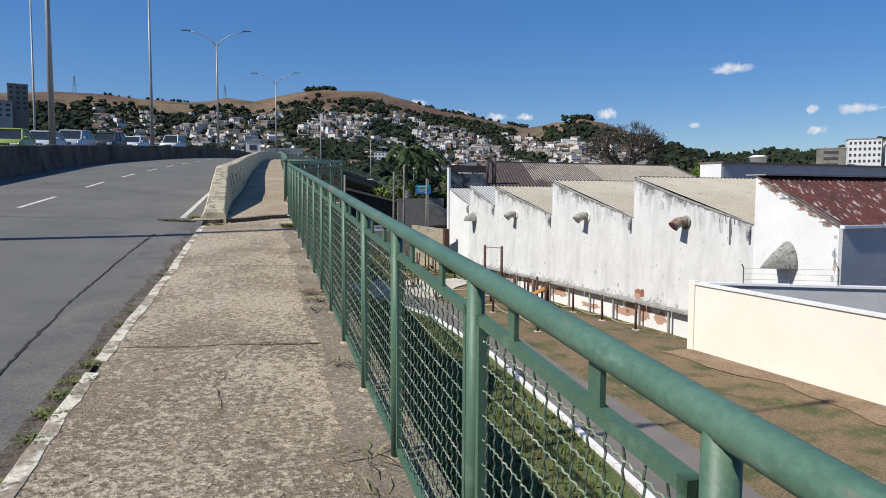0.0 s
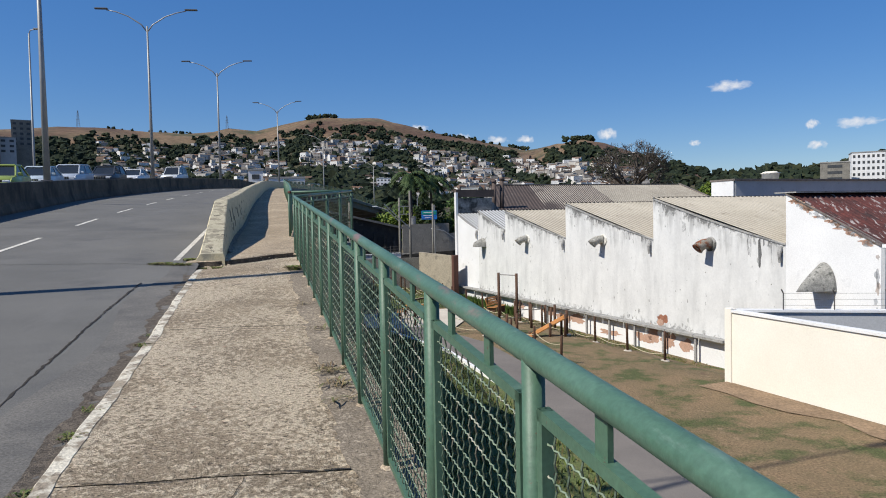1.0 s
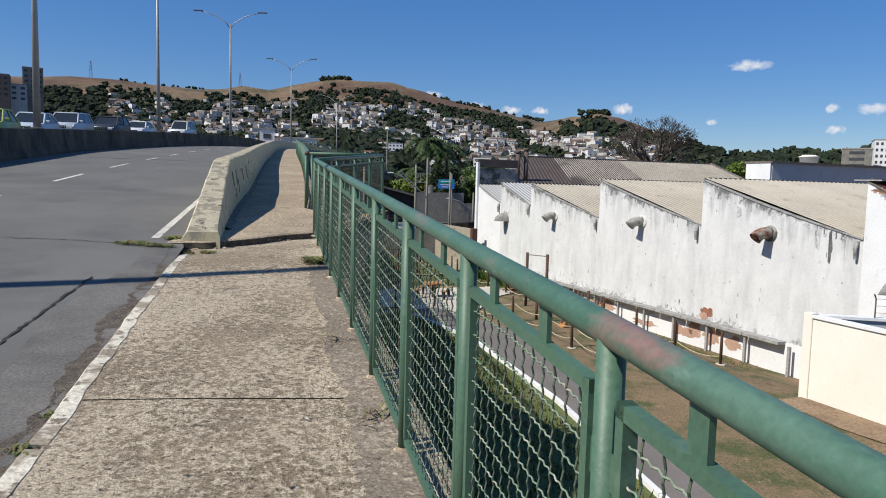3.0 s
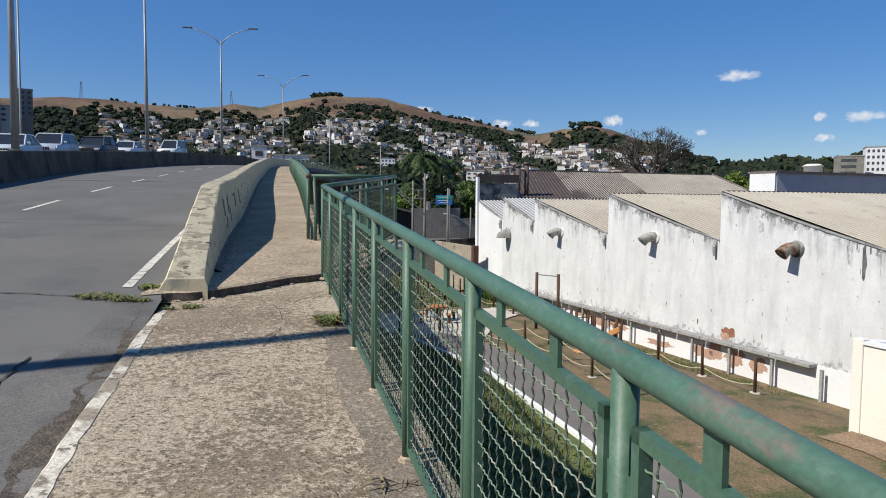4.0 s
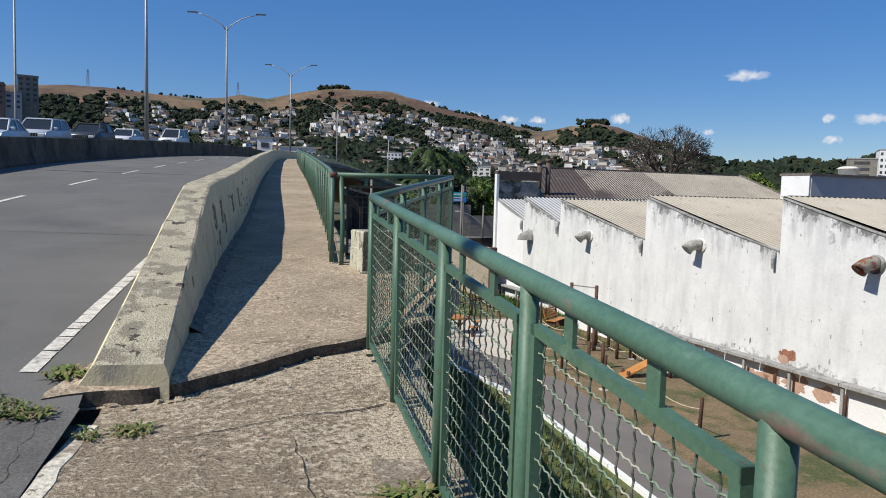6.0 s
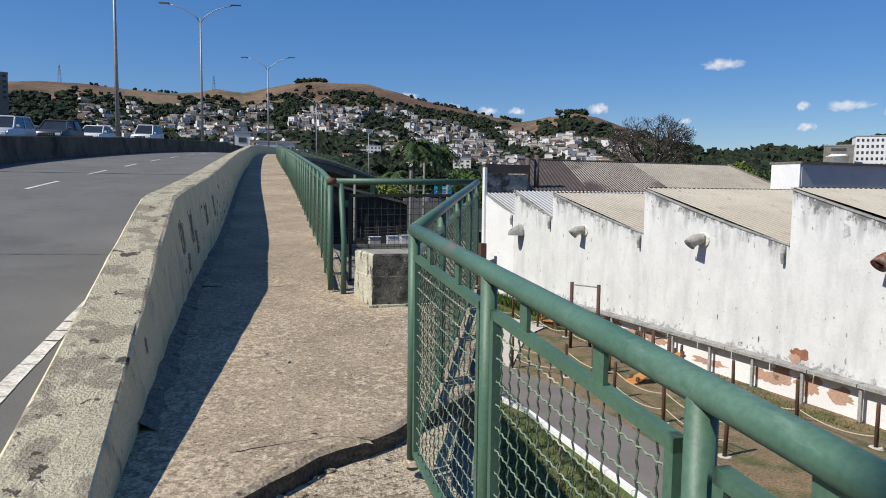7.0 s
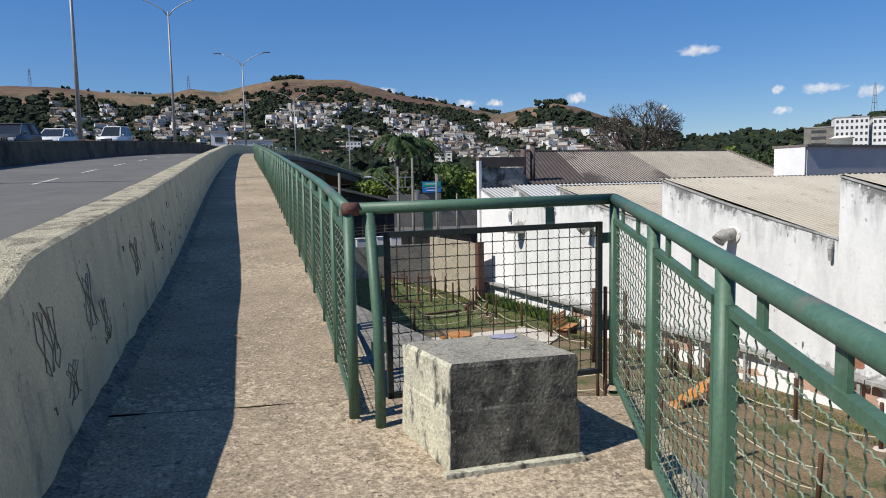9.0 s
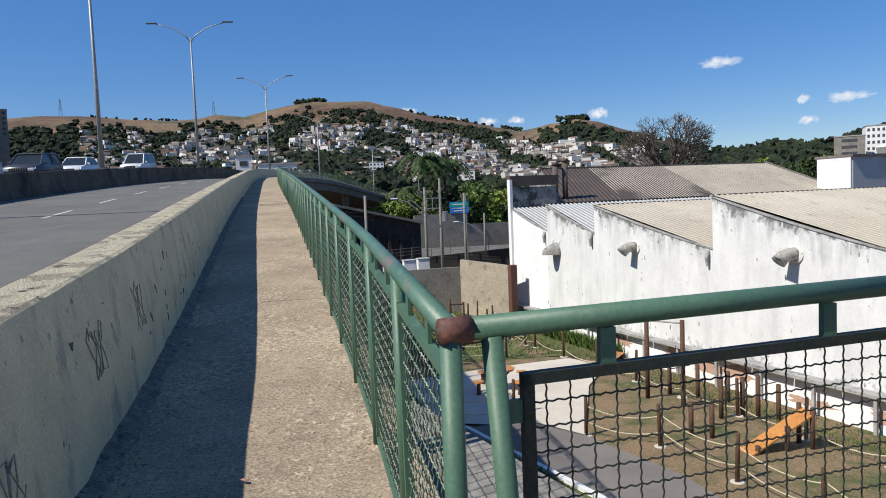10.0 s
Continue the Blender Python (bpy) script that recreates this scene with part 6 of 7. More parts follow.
for k in range(5):
    cab = thing("cable", (p1.x, p1.y, 2.2 - k * 0.3), "thin black overhead cable", "cable", "overhead cables")
    bm = bmesh.new()
    q = Vector((-1.5, 48, 1.2 - k * 0.25)) if k < 3 else Vector((9.9, 47, 2.4 - k * 0.3))
    s0 = Vector((p1.x, p1.y, 2.4 - k * 0.45))
    tube(bm, [s0.lerp(q, j / 8) - Vector((0, 0, 0.5 * 4 * j / 8 * (1 - j / 8))) for j in range(9)], 0.015, 4)
    part("cable_line", bm, M_DARK, cab)
sg = by_bearing(8.7, 63)
sign = thing("road_sign", (sg.x, sg.y, -5.5), "blue and green direction sign on a post by the street", "road sign")
bm = bmesh.new()
tube(bm, [(sg.x + 0.6, sg.y + 0.05, -6), (sg.x + 0.6, sg.y + 0.08, 1.9)], 0.08, 8)
part("sign_post", bm, M_GALV, sign)
bm = bmesh.new()
box(bm, (sg.x, sg.y, 0.75), (1.75, 0.05, 1.0), 0, 0.01)
pan = part("panel", bm, M_SIGNB, sign)
bm = bmesh.new()
box(bm, (sg.x, sg.y - 0.03, 1.0), (1.66, 0.02, 0.40), 0, 0.004)
part("green_field", bm, M_SIGNG, pan)
for dz, w in ((1.04, 1.05), (0.68, 1.15), (0.45, 0.8)):
    bm = bmesh.new()
    box(bm, (sg.x - 0.1, sg.y - 0.045, dz), (w, 0.012, 0.075))
    part("lettering_bar", bm, M_SIGNW, pan)

# ---- lamp posts on the median ----
lamp = thing("street_lamp", (0, 0, 0), "tall grey twin-arm street lamp on the median", "street lamp", "median street lamps")
bm = bmesh.new()
tube(bm, [(0, 0, -0.2), (0, 0, 6), (0, 0, 13.2)], [0.17, 0.125, 0.075], 12)
part("shaft", bm, M_GALV, lamp, smooth=True)
bm = bmesh.new()
box(bm, (0, 0, 0.03), (0.5, 0.4, 0.06), 0, 0.01)
part("base_plate", bm, M_STEEL, lamp)
for sx in (-1, 1):
    bm = bmesh.new()
    tube(bm, [(0, 0, 12.7), (sx * 0.5, 0, 13.35), (sx * 1.6, 0, 14.05), (sx * 2.6, 0, 14.4), (sx * 3.4, 0, 14.55)], [0.06, 0.055, 0.05, 0.045, 0.04], 8)
    part("arm", bm, M_GALV, lamp, smooth=True)
    bm = bmesh.new()
    box(bm, (sx * 3.85, 0, 14.66), (1.1, 0.32, 0.11), 0, 0.03, Matrix.Identity(4))
    part("lamp_head", bm, M_LAMPH, lamp)
first_lamp = True
for y, tall in ((-9.5, 1.0), (20, 1.0), (48.5, 1.03), (75, 1.02), (111, 1.055), (142, 1.09), (174, 1.09), (207, 1.08)):
    xx = X_MED(y) - 0.23
    m = pose(xx, y, road_z(X_MED(y), y) + 1.22, 0, 0, math.degrees(math.atan((X_MED(y) - X_MED(y + 1)) / 1.0))) @ Matrix.Diagonal((1, 1, tall, 1))
    if first_lamp:
        lamp.matrix_world, first_lamp = m, False
    else:
        copy_thing(lamp, m)
sp = thing("side_lamp", (-32.3, 61, 0), "slender single-arm street lamp behind the far carriageway", "street lamp")
bm = bmesh.new()
tube(bm, [(-32.4, 61, -6), (-32.3, 61, 20.6)], [0.16, 0.08], 10)
part("shaft", bm, M_GALV, sp, smooth=True)
bm = bmesh.new()
tube(bm, [(-32.3, 61, 20.5), (-32.1, 60.9, 20.9), (-31.4, 60.8, 21.0)], 0.05, 8)
box(bm, (-31.3, 60.8, 21.02), (0.8, 0.35, 0.14), 0, 0.02)
part("lamp_head", bm, M_GALV, sp)


# ---- cars queueing on the far carriageway ----
def car(colour, label, suv=False, van=False):
    paint = mat("paint_" + label.split()[0], colour, tuple(c * 0.93 for c in colour), 2, 0.3, 40, 0.0, metal=0.15, spec=0.6, fine_amount=0.02)
    ob = thing("car", (0, 0, 0), label, "car", "queueing cars")
    L, wd, hood, roof = (4.4, 0.9, 1.05, 1.68) if suv else (4.2, 0.86, 0.92, 1.48)
    if van:
        L, wd, hood, roof = 4.4, 0.88, 1.05, 1.9
    h = L / 2
    prof = [(-h, 0.45), (-h, hood - 0.22), (-h + 0.18, hood - 0.06), (-h + 1.05, hood + 0.02), (h - 0.15, hood + 0.05), (h, hood - 0.2), (h, 0.45)]
    rings = []
    for x, f in ((-wd, 0.93), (-wd + 0.06, 1.0), (wd - 0.06, 1.0), (wd, 0.93)):
        rings.append([(x, y * (1 if f == 1 else 0.985), 0.28 if z == 0.45 and f < 1 else z * (1 if z == 0.45 else f + (1 - f) * 0.2)) for y, z in prof])
    bm = loft(rings)
    bmesh.ops.bevel(bm, geom=bm.edges[:], offset=0.05, segments=2, affect="EDGES")
    body_ob = part("body", bm, paint, ob, smooth=True)
    # cabin
    y0, y1, y2, y3 = (-h + 1.0, -h + 1.75, h - 0.5, h - 0.12) if suv or van else (-h + 1.05, -h + 1.85, h - 1.15, h - 0.4)
    lo, hi = hood + 0.0, roof
    def cab(g, zlo, zhi, y0, y1, y2, y3):
        wb, wt = wd - 0.05 - g, wd - 0.2 - g
        return loft([[(-wb, y0, zlo), (wb, y0, zlo), (wb, y3, zlo), (-wb, y3, zlo)], [(-wt, y1, zhi), (wt, y1, zhi), (wt, y2, zhi), (-wt, y2, zhi)]])
    part("cabin_glass", cab(0.0, lo, hi - 0.06, y0, y1, y2, y3), M_GLASS, ob, "dark window glass")
    bm = bmesh.new()
    wt = wd - 0.19
    box(bm, (0, (y1 + y2) / 2, hi - 0.02), (2 * wt, y2 - y1 + 0.1, 0.10), 0, 0.045)
    part("roof", bm, paint, ob)
    for sx in (-1, 1):
        for (ya, za), (yb, zb) in (((y0, lo), (y1, hi - 0.04)), ((y3, lo), (y2, hi - 0.04)), (((y0 + y3) / 2 + 0.1, lo), ((y1 + y2) / 2 + 0.1, hi - 0.04))):
            bm = bmesh.new()
            tube(bm, [(sx * (wd - 0.05), ya, za), (sx * (wd - 0.2), yb, zb)], 0.045, 6)
            part("pillar", bm, paint, ob)
        bm = bmesh.new()
        box(bm, (sx * (wd + 0.08), y0 + 0.3, hood + 0.1), (0.2, 0.12, 0.16), 0, 0.03)
        part("mirror", bm, paint, ob)
        bm = bmesh.new()
        box(bm, (sx * (wd - 0.24), -h - 0.0, hood - 0.28), (0.34, 0.1, 0.17), 0, 0.03)
        part("headlight", bm, M_LENS, ob)
    bm = bmesh.new()
    box(bm, (0, -h - 0.01, hood - 0.28), (wd * 1.05, 0.06, 0.18), 0, 0.02)
    grille = part("grille", bm, M_DARK, ob, "black grille")
    for k in range(-3, 4):
        bm = bmesh.new()
        box(bm, (k * wd * 0.14, -h - 0.05, hood - 0.28), (0.03, 0.02, 0.16))
        part("grille_bar", bm, M_CHROME, grille)
    bm = bmesh.new()
    box(bm, (0, -h - 0.03, 0.5), (wd * 1.8, 0.16, 0.24), 0, 0.05)
    part("bumper", bm, paint, ob)
    bm = bmesh.new()
    box(bm, (0, -h - 0.115, 0.5), (0.42, 0.02, 0.13))
    part("number_plate", bm, M_SIGNW, ob, "blank pale number plate")
    for sx in (-1, 1):
        for yy in (-h + 0.8, h - 0.8):
            bm = bmesh.new()
            tube(bm, [(sx * (wd - 0.2), yy, 0.32), (sx * (wd + 0.01), yy, 0.32)], 0.32, 18)
            wheel = part("wheel", bm, M_TYRE, ob)
            bm = bmesh.new()
            tube(bm, [(sx * (wd + 0.0), yy, 0.32), (sx * (wd + 0.025), yy, 0.32)], 0.2, 14)
            part("rim", bm, M_CHROME, wheel)
    return ob


def park(ob, y, lane, turn=0):
    x = X_MED(y) - lane
    z = road_z(X_MED(y), y) + 0.6
    slope = math.degrees(math.atan(ZD(y + 0.5) - ZD(y - 0.5)))
    head = math.degrees(math.atan(X_MED(y - 0.5) - X_MED(y + 0.5)))
    ob.matrix_world = pose(x, y, z, slope, 0, head + turn)


white = (0.72, 0.73, 0.74)
park(car((0.33, 0.40, 0.09), "yellow green small hatchback in the queue"), 20.7, 2.5)
park(car((0.55, 0.62, 0.66), "pale silver saloon car in the queue"), 27.8, 2.4)
park(car((0.50, 0.54, 0.60), "silver-grey boxy off-road car with a slotted grille", True), 34.4, 2.4)
park(car((0.05, 0.055, 0.065), "dark grey estate car in the queue", True), 43.0, 2.4)
park(car(white, "white hatchback waiting in the queue"), 50.5, 2.4)
park(car((0.70, 0.71, 0.70), "off-white van waiting in the queue", van=True), 63.5, 2.4)


# ---- trees ----
def rnd_unit(r):
    v = Vector((r.gauss(0, 1), r.gauss(0, 1), r.gauss(0, 1)))
    return v.normalized()


def leaf_mesh(name, clumps, per, size, material, seed):
    """Many small leaf blades about clump centres (x, y, z, radius)."""
    r = random.Random(seed)
    vs, fs = [], []
    for cx, cy, cz, rad in clumps:
        for _ in range(per):
            d = rnd_unit(r) * rad * r.uniform(0.45, 1.05)
            c = Vector((cx, cy, cz)) + Vector((d.x, d.y, d.z * 0.8))
            a, b = rnd_unit(r) * size * r.uniform(0.6, 1.2), rnd_unit(r) * size * 0.6
            i = len(vs)
            vs += [tuple(c - a), tuple(c + b), tuple(c + a), tuple(c - b)]
            fs.append((i, i + 1, i + 2, i + 3))
    return raw(name, vs, fs, material)


def tree(x, y, z, h, spread_, material, label, seed, clumps=26, per=60, leaf=0.32, low=0.3):
    r = random.Random(seed)
    ob = thing("tree", (x, y, z), label, "tree", "trees beyond the warehouse")
    bm = bmesh.new()
    tube(bm, [(x, y, z - 0.3), (x + 0.1, y, z + h * 0.35), (x, y, z + h * 0.7)], [0.035 * h, 0.025 * h, 0.01 * h], 8)
    cl = []
    for k in range(clumps):
        a, f = r.uniform(0, 6.28), r.random()
        zz = low + (1 - low) * f
        rad = spread_ * math.sqrt(max(0.05, 1 - (2 * f - 0.9) ** 2)) * r.uniform(0.3, 1.0)
        c = (x + rad * math.cos(a), y + rad * math.sin(a), z + h * zz * 0.95, spread_ * r.uniform(0.25, 0.42))
        cl.append(c)
        if k % 3 == 0:
            tube(bm, [(x, y, z + h * max(0.25, zz * 0.55)), (c[0], c[1], c[2])], [0.012 * h, 0.004 * h], 5)
    part("trunk", bm, M_BARK, ob)
    me = leaf_mesh("crown", cl, per, leaf, material, seed + 1)
    me.transform(Matrix.Translation((-x, -y, -z)))
    cr = new("crown", me)
    cr.parent = ob
    return ob


def palm(x, y, z, h, seed, n=15, reach=3.6):
    r = random.Random(seed)
    ob = thing("palm_tree", (x, y, z), "tall palm tree with drooping dark fronds", "palm tree", "palm trees")
    bm = bmesh.new()
    tube(bm, [(x, y, z - 0.3), (x + 0.15, y, z + h * 0.5), (x, y, z + h)], [0.26, 0.2, 0.2], 9)
    part("trunk", bm, M_BARK, ob)
    for k in range(n):
        a = k * 2.4 + r.uniform(-0.2, 0.2)
        lift = r.uniform(-0.1, 1.1)
        rl = reach * r.uniform(0.85, 1.1)
        pts = [Vector((x + rl * f * math.cos(a), y + rl * f * math.sin(a), z + h + rl * (lift * f - (0.75 + lift * 0.55) * f * f))) for f in np.linspace(0, 1, 9)]
        vs, fs = [], []
        for p, q in zip(pts, pts[1:]):
            d = (q - p).normalized()
            side = d.cross(Vector((0, 0, 1))).normalized()
            for sgn in (-1, 1):
                for t in (0.0, 0.25, 0.5, 0.75):
                    o = p.lerp(q, t)
                    tip = o + side * sgn * rl * 0.2 + d * rl * 0.08 - Vector((0, 0, rl * r.uniform(0.05, 0.17)))
                    i = len(vs)
                    vs += [tuple(o - d * 0.10), tuple(o + d * 0.13), tuple(tip)]
                    fs.append((i, i + 1, i + 2))
        me = raw("frond", vs, fs, M_LEAFD)
        me.transform(Matrix.Translation((-x, -y, -z)))
        fr = new("frond", me)
        fr.parent = ob


def far_place(az, d, e=None):
    return -0.1 + d * math.sin(radians(az)), -3.6 + d * math.cos(radians(az))


for k, (az, d, h, sp_, mt) in enumerate([
        (7.6, 112, 8.6, 4.2, M_LEAFD), (10.4, 118, 8.6, 4.2, M_LEAF), (6.0, 124, 8.0, 4.2, M_LEAFD), (12.0, 112, 8.0, 3.8, M_LEAFY), (5.0, 122, 8.0, 4.0, M_LEAFY), (3.2, 130, 7.5, 3.6, M_LEAFY),
        (1.8, 150, 9.0, 4.5, M_LEAF), (9.6, 135, 10.0, 5.0, M_LEAF), (13.4, 130, 8.5, 4.5, M_LEAFD), (31.4, 125, 11.6, 3.6, M_LEAFY), (30.6, 128, 10.8, 3.0, M_LEAF), (34.6, 150, 12.0, 5.0, M_LEAFD), (36.0, 155, 12.6, 5.0, M_LEAF), (33.4, 165, 12.0, 4.5, M_LEAFD), (26.0, 170, 11.5, 6.0, M_LEAFD), (22.5, 175, 12.0, 6.0, M_LEAFD), (28.6, 165, 11.5, 5.0, M_LEAFD)]):
    x, y = far_place(az, d)
    tree(x, y, -5.6, h, sp_, mt, ("light green leafy tree behind the roofs" if mt is M_LEAFY else "dense dark green leafy tree by the street" if mt is M_LEAFD else "green leafy tree beyond the street"), 100 + k, 30, 75, 0.36)
for k, (az, d, h) in enumerate([(5.6, 106, 13.4), (7.4, 110, 12.6), (6.5, 118, 13.2), (-1.4, 165, 13.0), (0.2, 170, 10.5), (4.0, 140, 9.5)]):
    x, y = far_place(az, d)
    palm(x, y, -5.6, h, 300 + k, 17, 4.4 if k < 3 else 3.8)

# large bare tree
bx, by = far_place(24.8, 128)
bare = thing("bare_tree", (bx, by, -5.6), "large bare spreading tree with pale blossoms", "tree")
brnd = random.Random(21)
bvs, bfs, tips = [], [], []


def limb(p, d, length, rad, depth):
    q = p + d * length
    u = d.cross(Vector((0.3, 0.2, 1))).normalized()
    v = d.cross(u)
    i = len(bvs)
    n = 5 if depth < 3 else 3
    for o, rr in ((p, rad), (q, rad * 0.68)):
        for k in range(n):
            bvs.append(tuple(o + u * rr * math.cos(6.2832 * k / n) + v * rr * math.sin(6.2832 * k / n)))
    for k in range(n):
        bfs.append((i + k, i + (k + 1) % n, i + n + (k + 1) % n, i + n + k))
    e = ((q.x - bx) / 9.0) ** 2 + ((q.y - by) / 9.0) ** 2 + ((q.z - 5.2) / 10.2) ** 2
    if depth >= 7 or e > 1.05:
        tips.append(q)
        return
    for _ in range(3 if depth in (0, 1, 3, 5) else 2):
        w = (d + rnd_unit(brnd) * (0.45 if depth < 3 else 0.7) + Vector((0, 0, 0.06 if depth > 1 else 0.25))).normalized()
        w.z = min(max(w.z, -0.05 if depth > 2 else 0.1), 0.72)
        limb(q, w.normalized(), length * brnd.uniform(0.68, 0.88) * (0.5 if e > 0.85 else 1.0), max(0.036, rad * 0.62), depth + 1)


for k in range(11):
    a = k * 2.4
    limb(Vector((bx, by, 4.6)), Vector((math.cos(a), math.sin(a), 0.28 + 0.13 * (k % 6) + (0.7 if k > 7 else 0))).normalized(), 2.7, 0.34, 1)
me = raw("branchwork", bvs, bfs, M_BARK)
me.transform(Matrix.Translation((-bx, -by, 5.6)))
lo_ = new("branchwork", me)
lo_.parent = bare
bm = bmesh.new()
tube(bm, [(bx, by, -6), (bx, by, 2.0), (bx, by, 5.0)], [0.9, 0.65, 0.55], 10)
part("trunk", bm, M_BARK, bare)
me = leaf_mesh("blossoms", [(*t, 0.25) for t in tips[::14]], 2, 0.13, M_SIGNW, 5)
me.transform(Matrix.Translation((-bx, -by, 5.6)))
bo = new("blossoms", me)
bo.parent = bare
tagged(bo, "small white blossoms", kind="stuff")


# ---- hill town ----
def on_hill(az, t):
    r = 260 + t * (R_SKY(az) - 260)
    x, y = r * math.sin(radians(az)), r * math.cos(radians(az))
    return x, y, hill_z(x, y)


town = random.Random(8)


def town_spot():
    while True:
        az, t = town.uniform(-19.5, 23.5), town.uniform(0.30, 0.86)
        top = 0.80 if az < -6 else 0.74 if az < 3 else 0.80 if az < 15 else 0.66
        bot = 0.45 if az < -6 else 0.26
        if not bot < t < top:
            continue
        if noise.noise((az * 0.32, t * 5.5, 2.0)) < -0.10:
            continue
        return az, t


protos = []
for k in range(9):
    w, d, h = town.uniform(6.5, 12), town.uniform(6, 9), town.choice((3.2, 3.6, 6.2, 6.4, 9.2, 6.0))
    hob = thing("house", (0, 0, 0), "small rendered hillside house with dark windows", "house", "houses on the hillside")
    bm = bmesh.new()
    box(bm, (0, 0, h / 2 - 2), (w, d, h + 4))
    part("wall", bm, M_HOUSE, hob)
    bm = bmesh.new()
    if k % 3 == 0:
        box(bm, (0, 0, h + 0.12), (w + 0.5, d + 0.5, 0.24))
        box(bm, (w * 0.2, d * 0.1, h + 1.0), (2.2, 2.2, 1.6))
    else:
        vs = [bm.verts.new(p) for p in ((-w / 2 - 0.4, -d / 2 - 0.4, h - 0.1), (w / 2 + 0.4, -d / 2 - 0.4, h - 0.1), (w / 2 + 0.4, d / 2 + 0.4, h - 0.1), (-w / 2 - 0.4, d / 2 + 0.4, h - 0.1), (-w / 2 - 0.4, 0, h + 1.5), (w / 2 + 0.4, 0, h + 1.5))]
        for f in ((0, 1, 5, 4), (2, 3, 4, 5), (0, 4, 3), (1, 2, 5), (0, 3, 2, 1)):
            bm.faces.new([vs[i] for i in f])
    part("roof", bm, M_TILE, hob)
    for fl in range(max(1, int(h / 3))):
        for c in range(2 if w < 9 else 3):
            bm = bmesh.new()
            cx = (c + 0.5) / (2 if w < 9 else 3) * w - w / 2
            box(bm, (cx, -d / 2 - 0.02, fl * 3.0 + 1.7), (1.5, 0.16, 1.3))
            part("window", bm, M_WINF, hob)
    protos.append(hob)
for k in range(290):
    az, t = town_spot()
    x, y, z = on_hill(az, t)
    p = protos[k % len(protos)]
    m = pose(x, y, z, 0, 0, -az + town.uniform(-35, 35))
    if k < len(protos):
        p.matrix_world = m
    else:
        copy_thing(p, m)
vs, fs = [], []
wv, wf = [], []
for k in range(1500):
    az, t = town_spot()
    x, y, z = on_hill(az, t)
    w, d, h = town.uniform(5, 11), town.uniform(5, 8), town.choice((3, 3.4, 5.8, 6.2, 8.5))
    m = pose(x, y, z, 0, 0, -az + town.uniform(-40, 40))
    i = len(vs)
    g = town.choice((0.0, 1.4, 1.2))
    for px, py, pz in ((-1, -1, -3), (1, -1, -3), (1, 1, -3), (-1, 1, -3), (-1, -1, h), (1, -1, h), (1, 1, h), (-1, 1, h), (-1, 0, h + g), (1, 0, h + g)):
        vs.append(tuple(m @ Vector((px * w / 2, py * d / 2, pz))))
    fs += [tuple(i + j for j in f) for f in ((0, 1, 5, 4), (1, 2, 6, 9, 5), (2, 3, 7, 6), (3, 0, 4, 8, 7), (4, 5, 9, 8), (6, 7, 8, 9))]
    for c in range(2):
        for fl in range(max(1, int(h / 3))):
            i = len(wv)
            cx = (c - 0.5) * w * 0.5
            for px, pz in ((cx - 0.8, fl * 3 + 0.9), (cx + 0.8, fl * 3 + 0.9), (cx + 0.8, fl * 3 + 2.2), (cx - 0.8, fl * 3 + 2.2)):
                wv.append(tuple(m @ Vector((px, -d / 2 - 0.06, pz))))
            wf.append((i, i + 1, i + 2, i + 3))
far_town = raw("distant_houses", vs, fs, [M_HOUSES, M_ROOFS])
far_town.polygons.foreach_set("material_index", [1 if i % 6 > 3 else 0 for i in range(len(fs))])
tagged(new("distant_houses", far_town), "crowded small hillside houses in white, brick and grey", "houses", kind="stuff")
tagged(new("distant_windows", raw("distant_windows", wv, wf, M_WINF)), "dark window openings of the crowded hillside houses", "windows", kind="stuff")

# woods on the hills
ico = bmesh.new()
bmesh.ops.create_icosphere(ico, subdivisions=2, radius=1.0)
iv = np.array([v.co[:] for v in ico.verts])
itri = np.array([[v.index for v in f.verts] for f in ico.faces])
ico.free()
wood = np.random.RandomState(4)
av, af, count = [], [], 0


def lump(x, y, z, r):
    global count
    jag = 1 + 0.34 * wood.randn(len(iv), 1)
    pts = iv * jag * np.array([r, r, r * 0.85]) + np.array([x, y, z + r * 0.45])
    av.append(pts)
    af.append(itri + count)
    count += len(iv)


def woods(n, pick, rmin, rmax):
    for _ in range(n):
        az, t = pick()
        x, y, z = on_hill(az, t)
        lump(x, y, z, wood.uniform(rmin, rmax))


def in_town():
    while True:
        az, t = wood.uniform(-20, 26), wood.uniform(0.24, 0.9)
        if noise.noise((az * 0.32, t * 5.5, 2.0)) < 0.16 and t < 0.93 - 0.1 * noise.noise((az, 0, 0)):
            return az, t


woods(3000, in_town, 2.2, 5.2)
woods(700, lambda: (wood.uniform(-19, 24), wood.uniform(0.3, 0.8)), 2.6, 5.2)
woods(900, lambda: (wood.uniform(-7, 4), wood.uniform(0.22, 0.52)), 4, 7)
woods(170, lambda: (wood.uniform(-12, 4), wood.uniform(0.70, 0.86)), 2.5, 5)
woods(1100, lambda: (wood.uniform(-34, -15), wood.uniform(0.4, 0.76)), 3.0, 6)
woods(330, lambda: (wood.uniform(-34, -20), wood.uniform(0.62, 0.86)), 4, 7)
woods(150, lambda: (wood.uniform(4, 13), wood.uniform(0.76, 0.88)), 2, 4.5)
woods(700, lambda: (wood.uniform(23, 46), wood.uniform(0.45, 1.0)), 3, 5.5)
woods(26, lambda: (wood.uniform(-4.0, -1.6), wood.uniform(0.985, 1.0)), 2.8, 5.0)
woods(14, lambda: (wood.uniform(17.0, 19.2), wood.uniform(0.98, 1.0)), 3, 5)
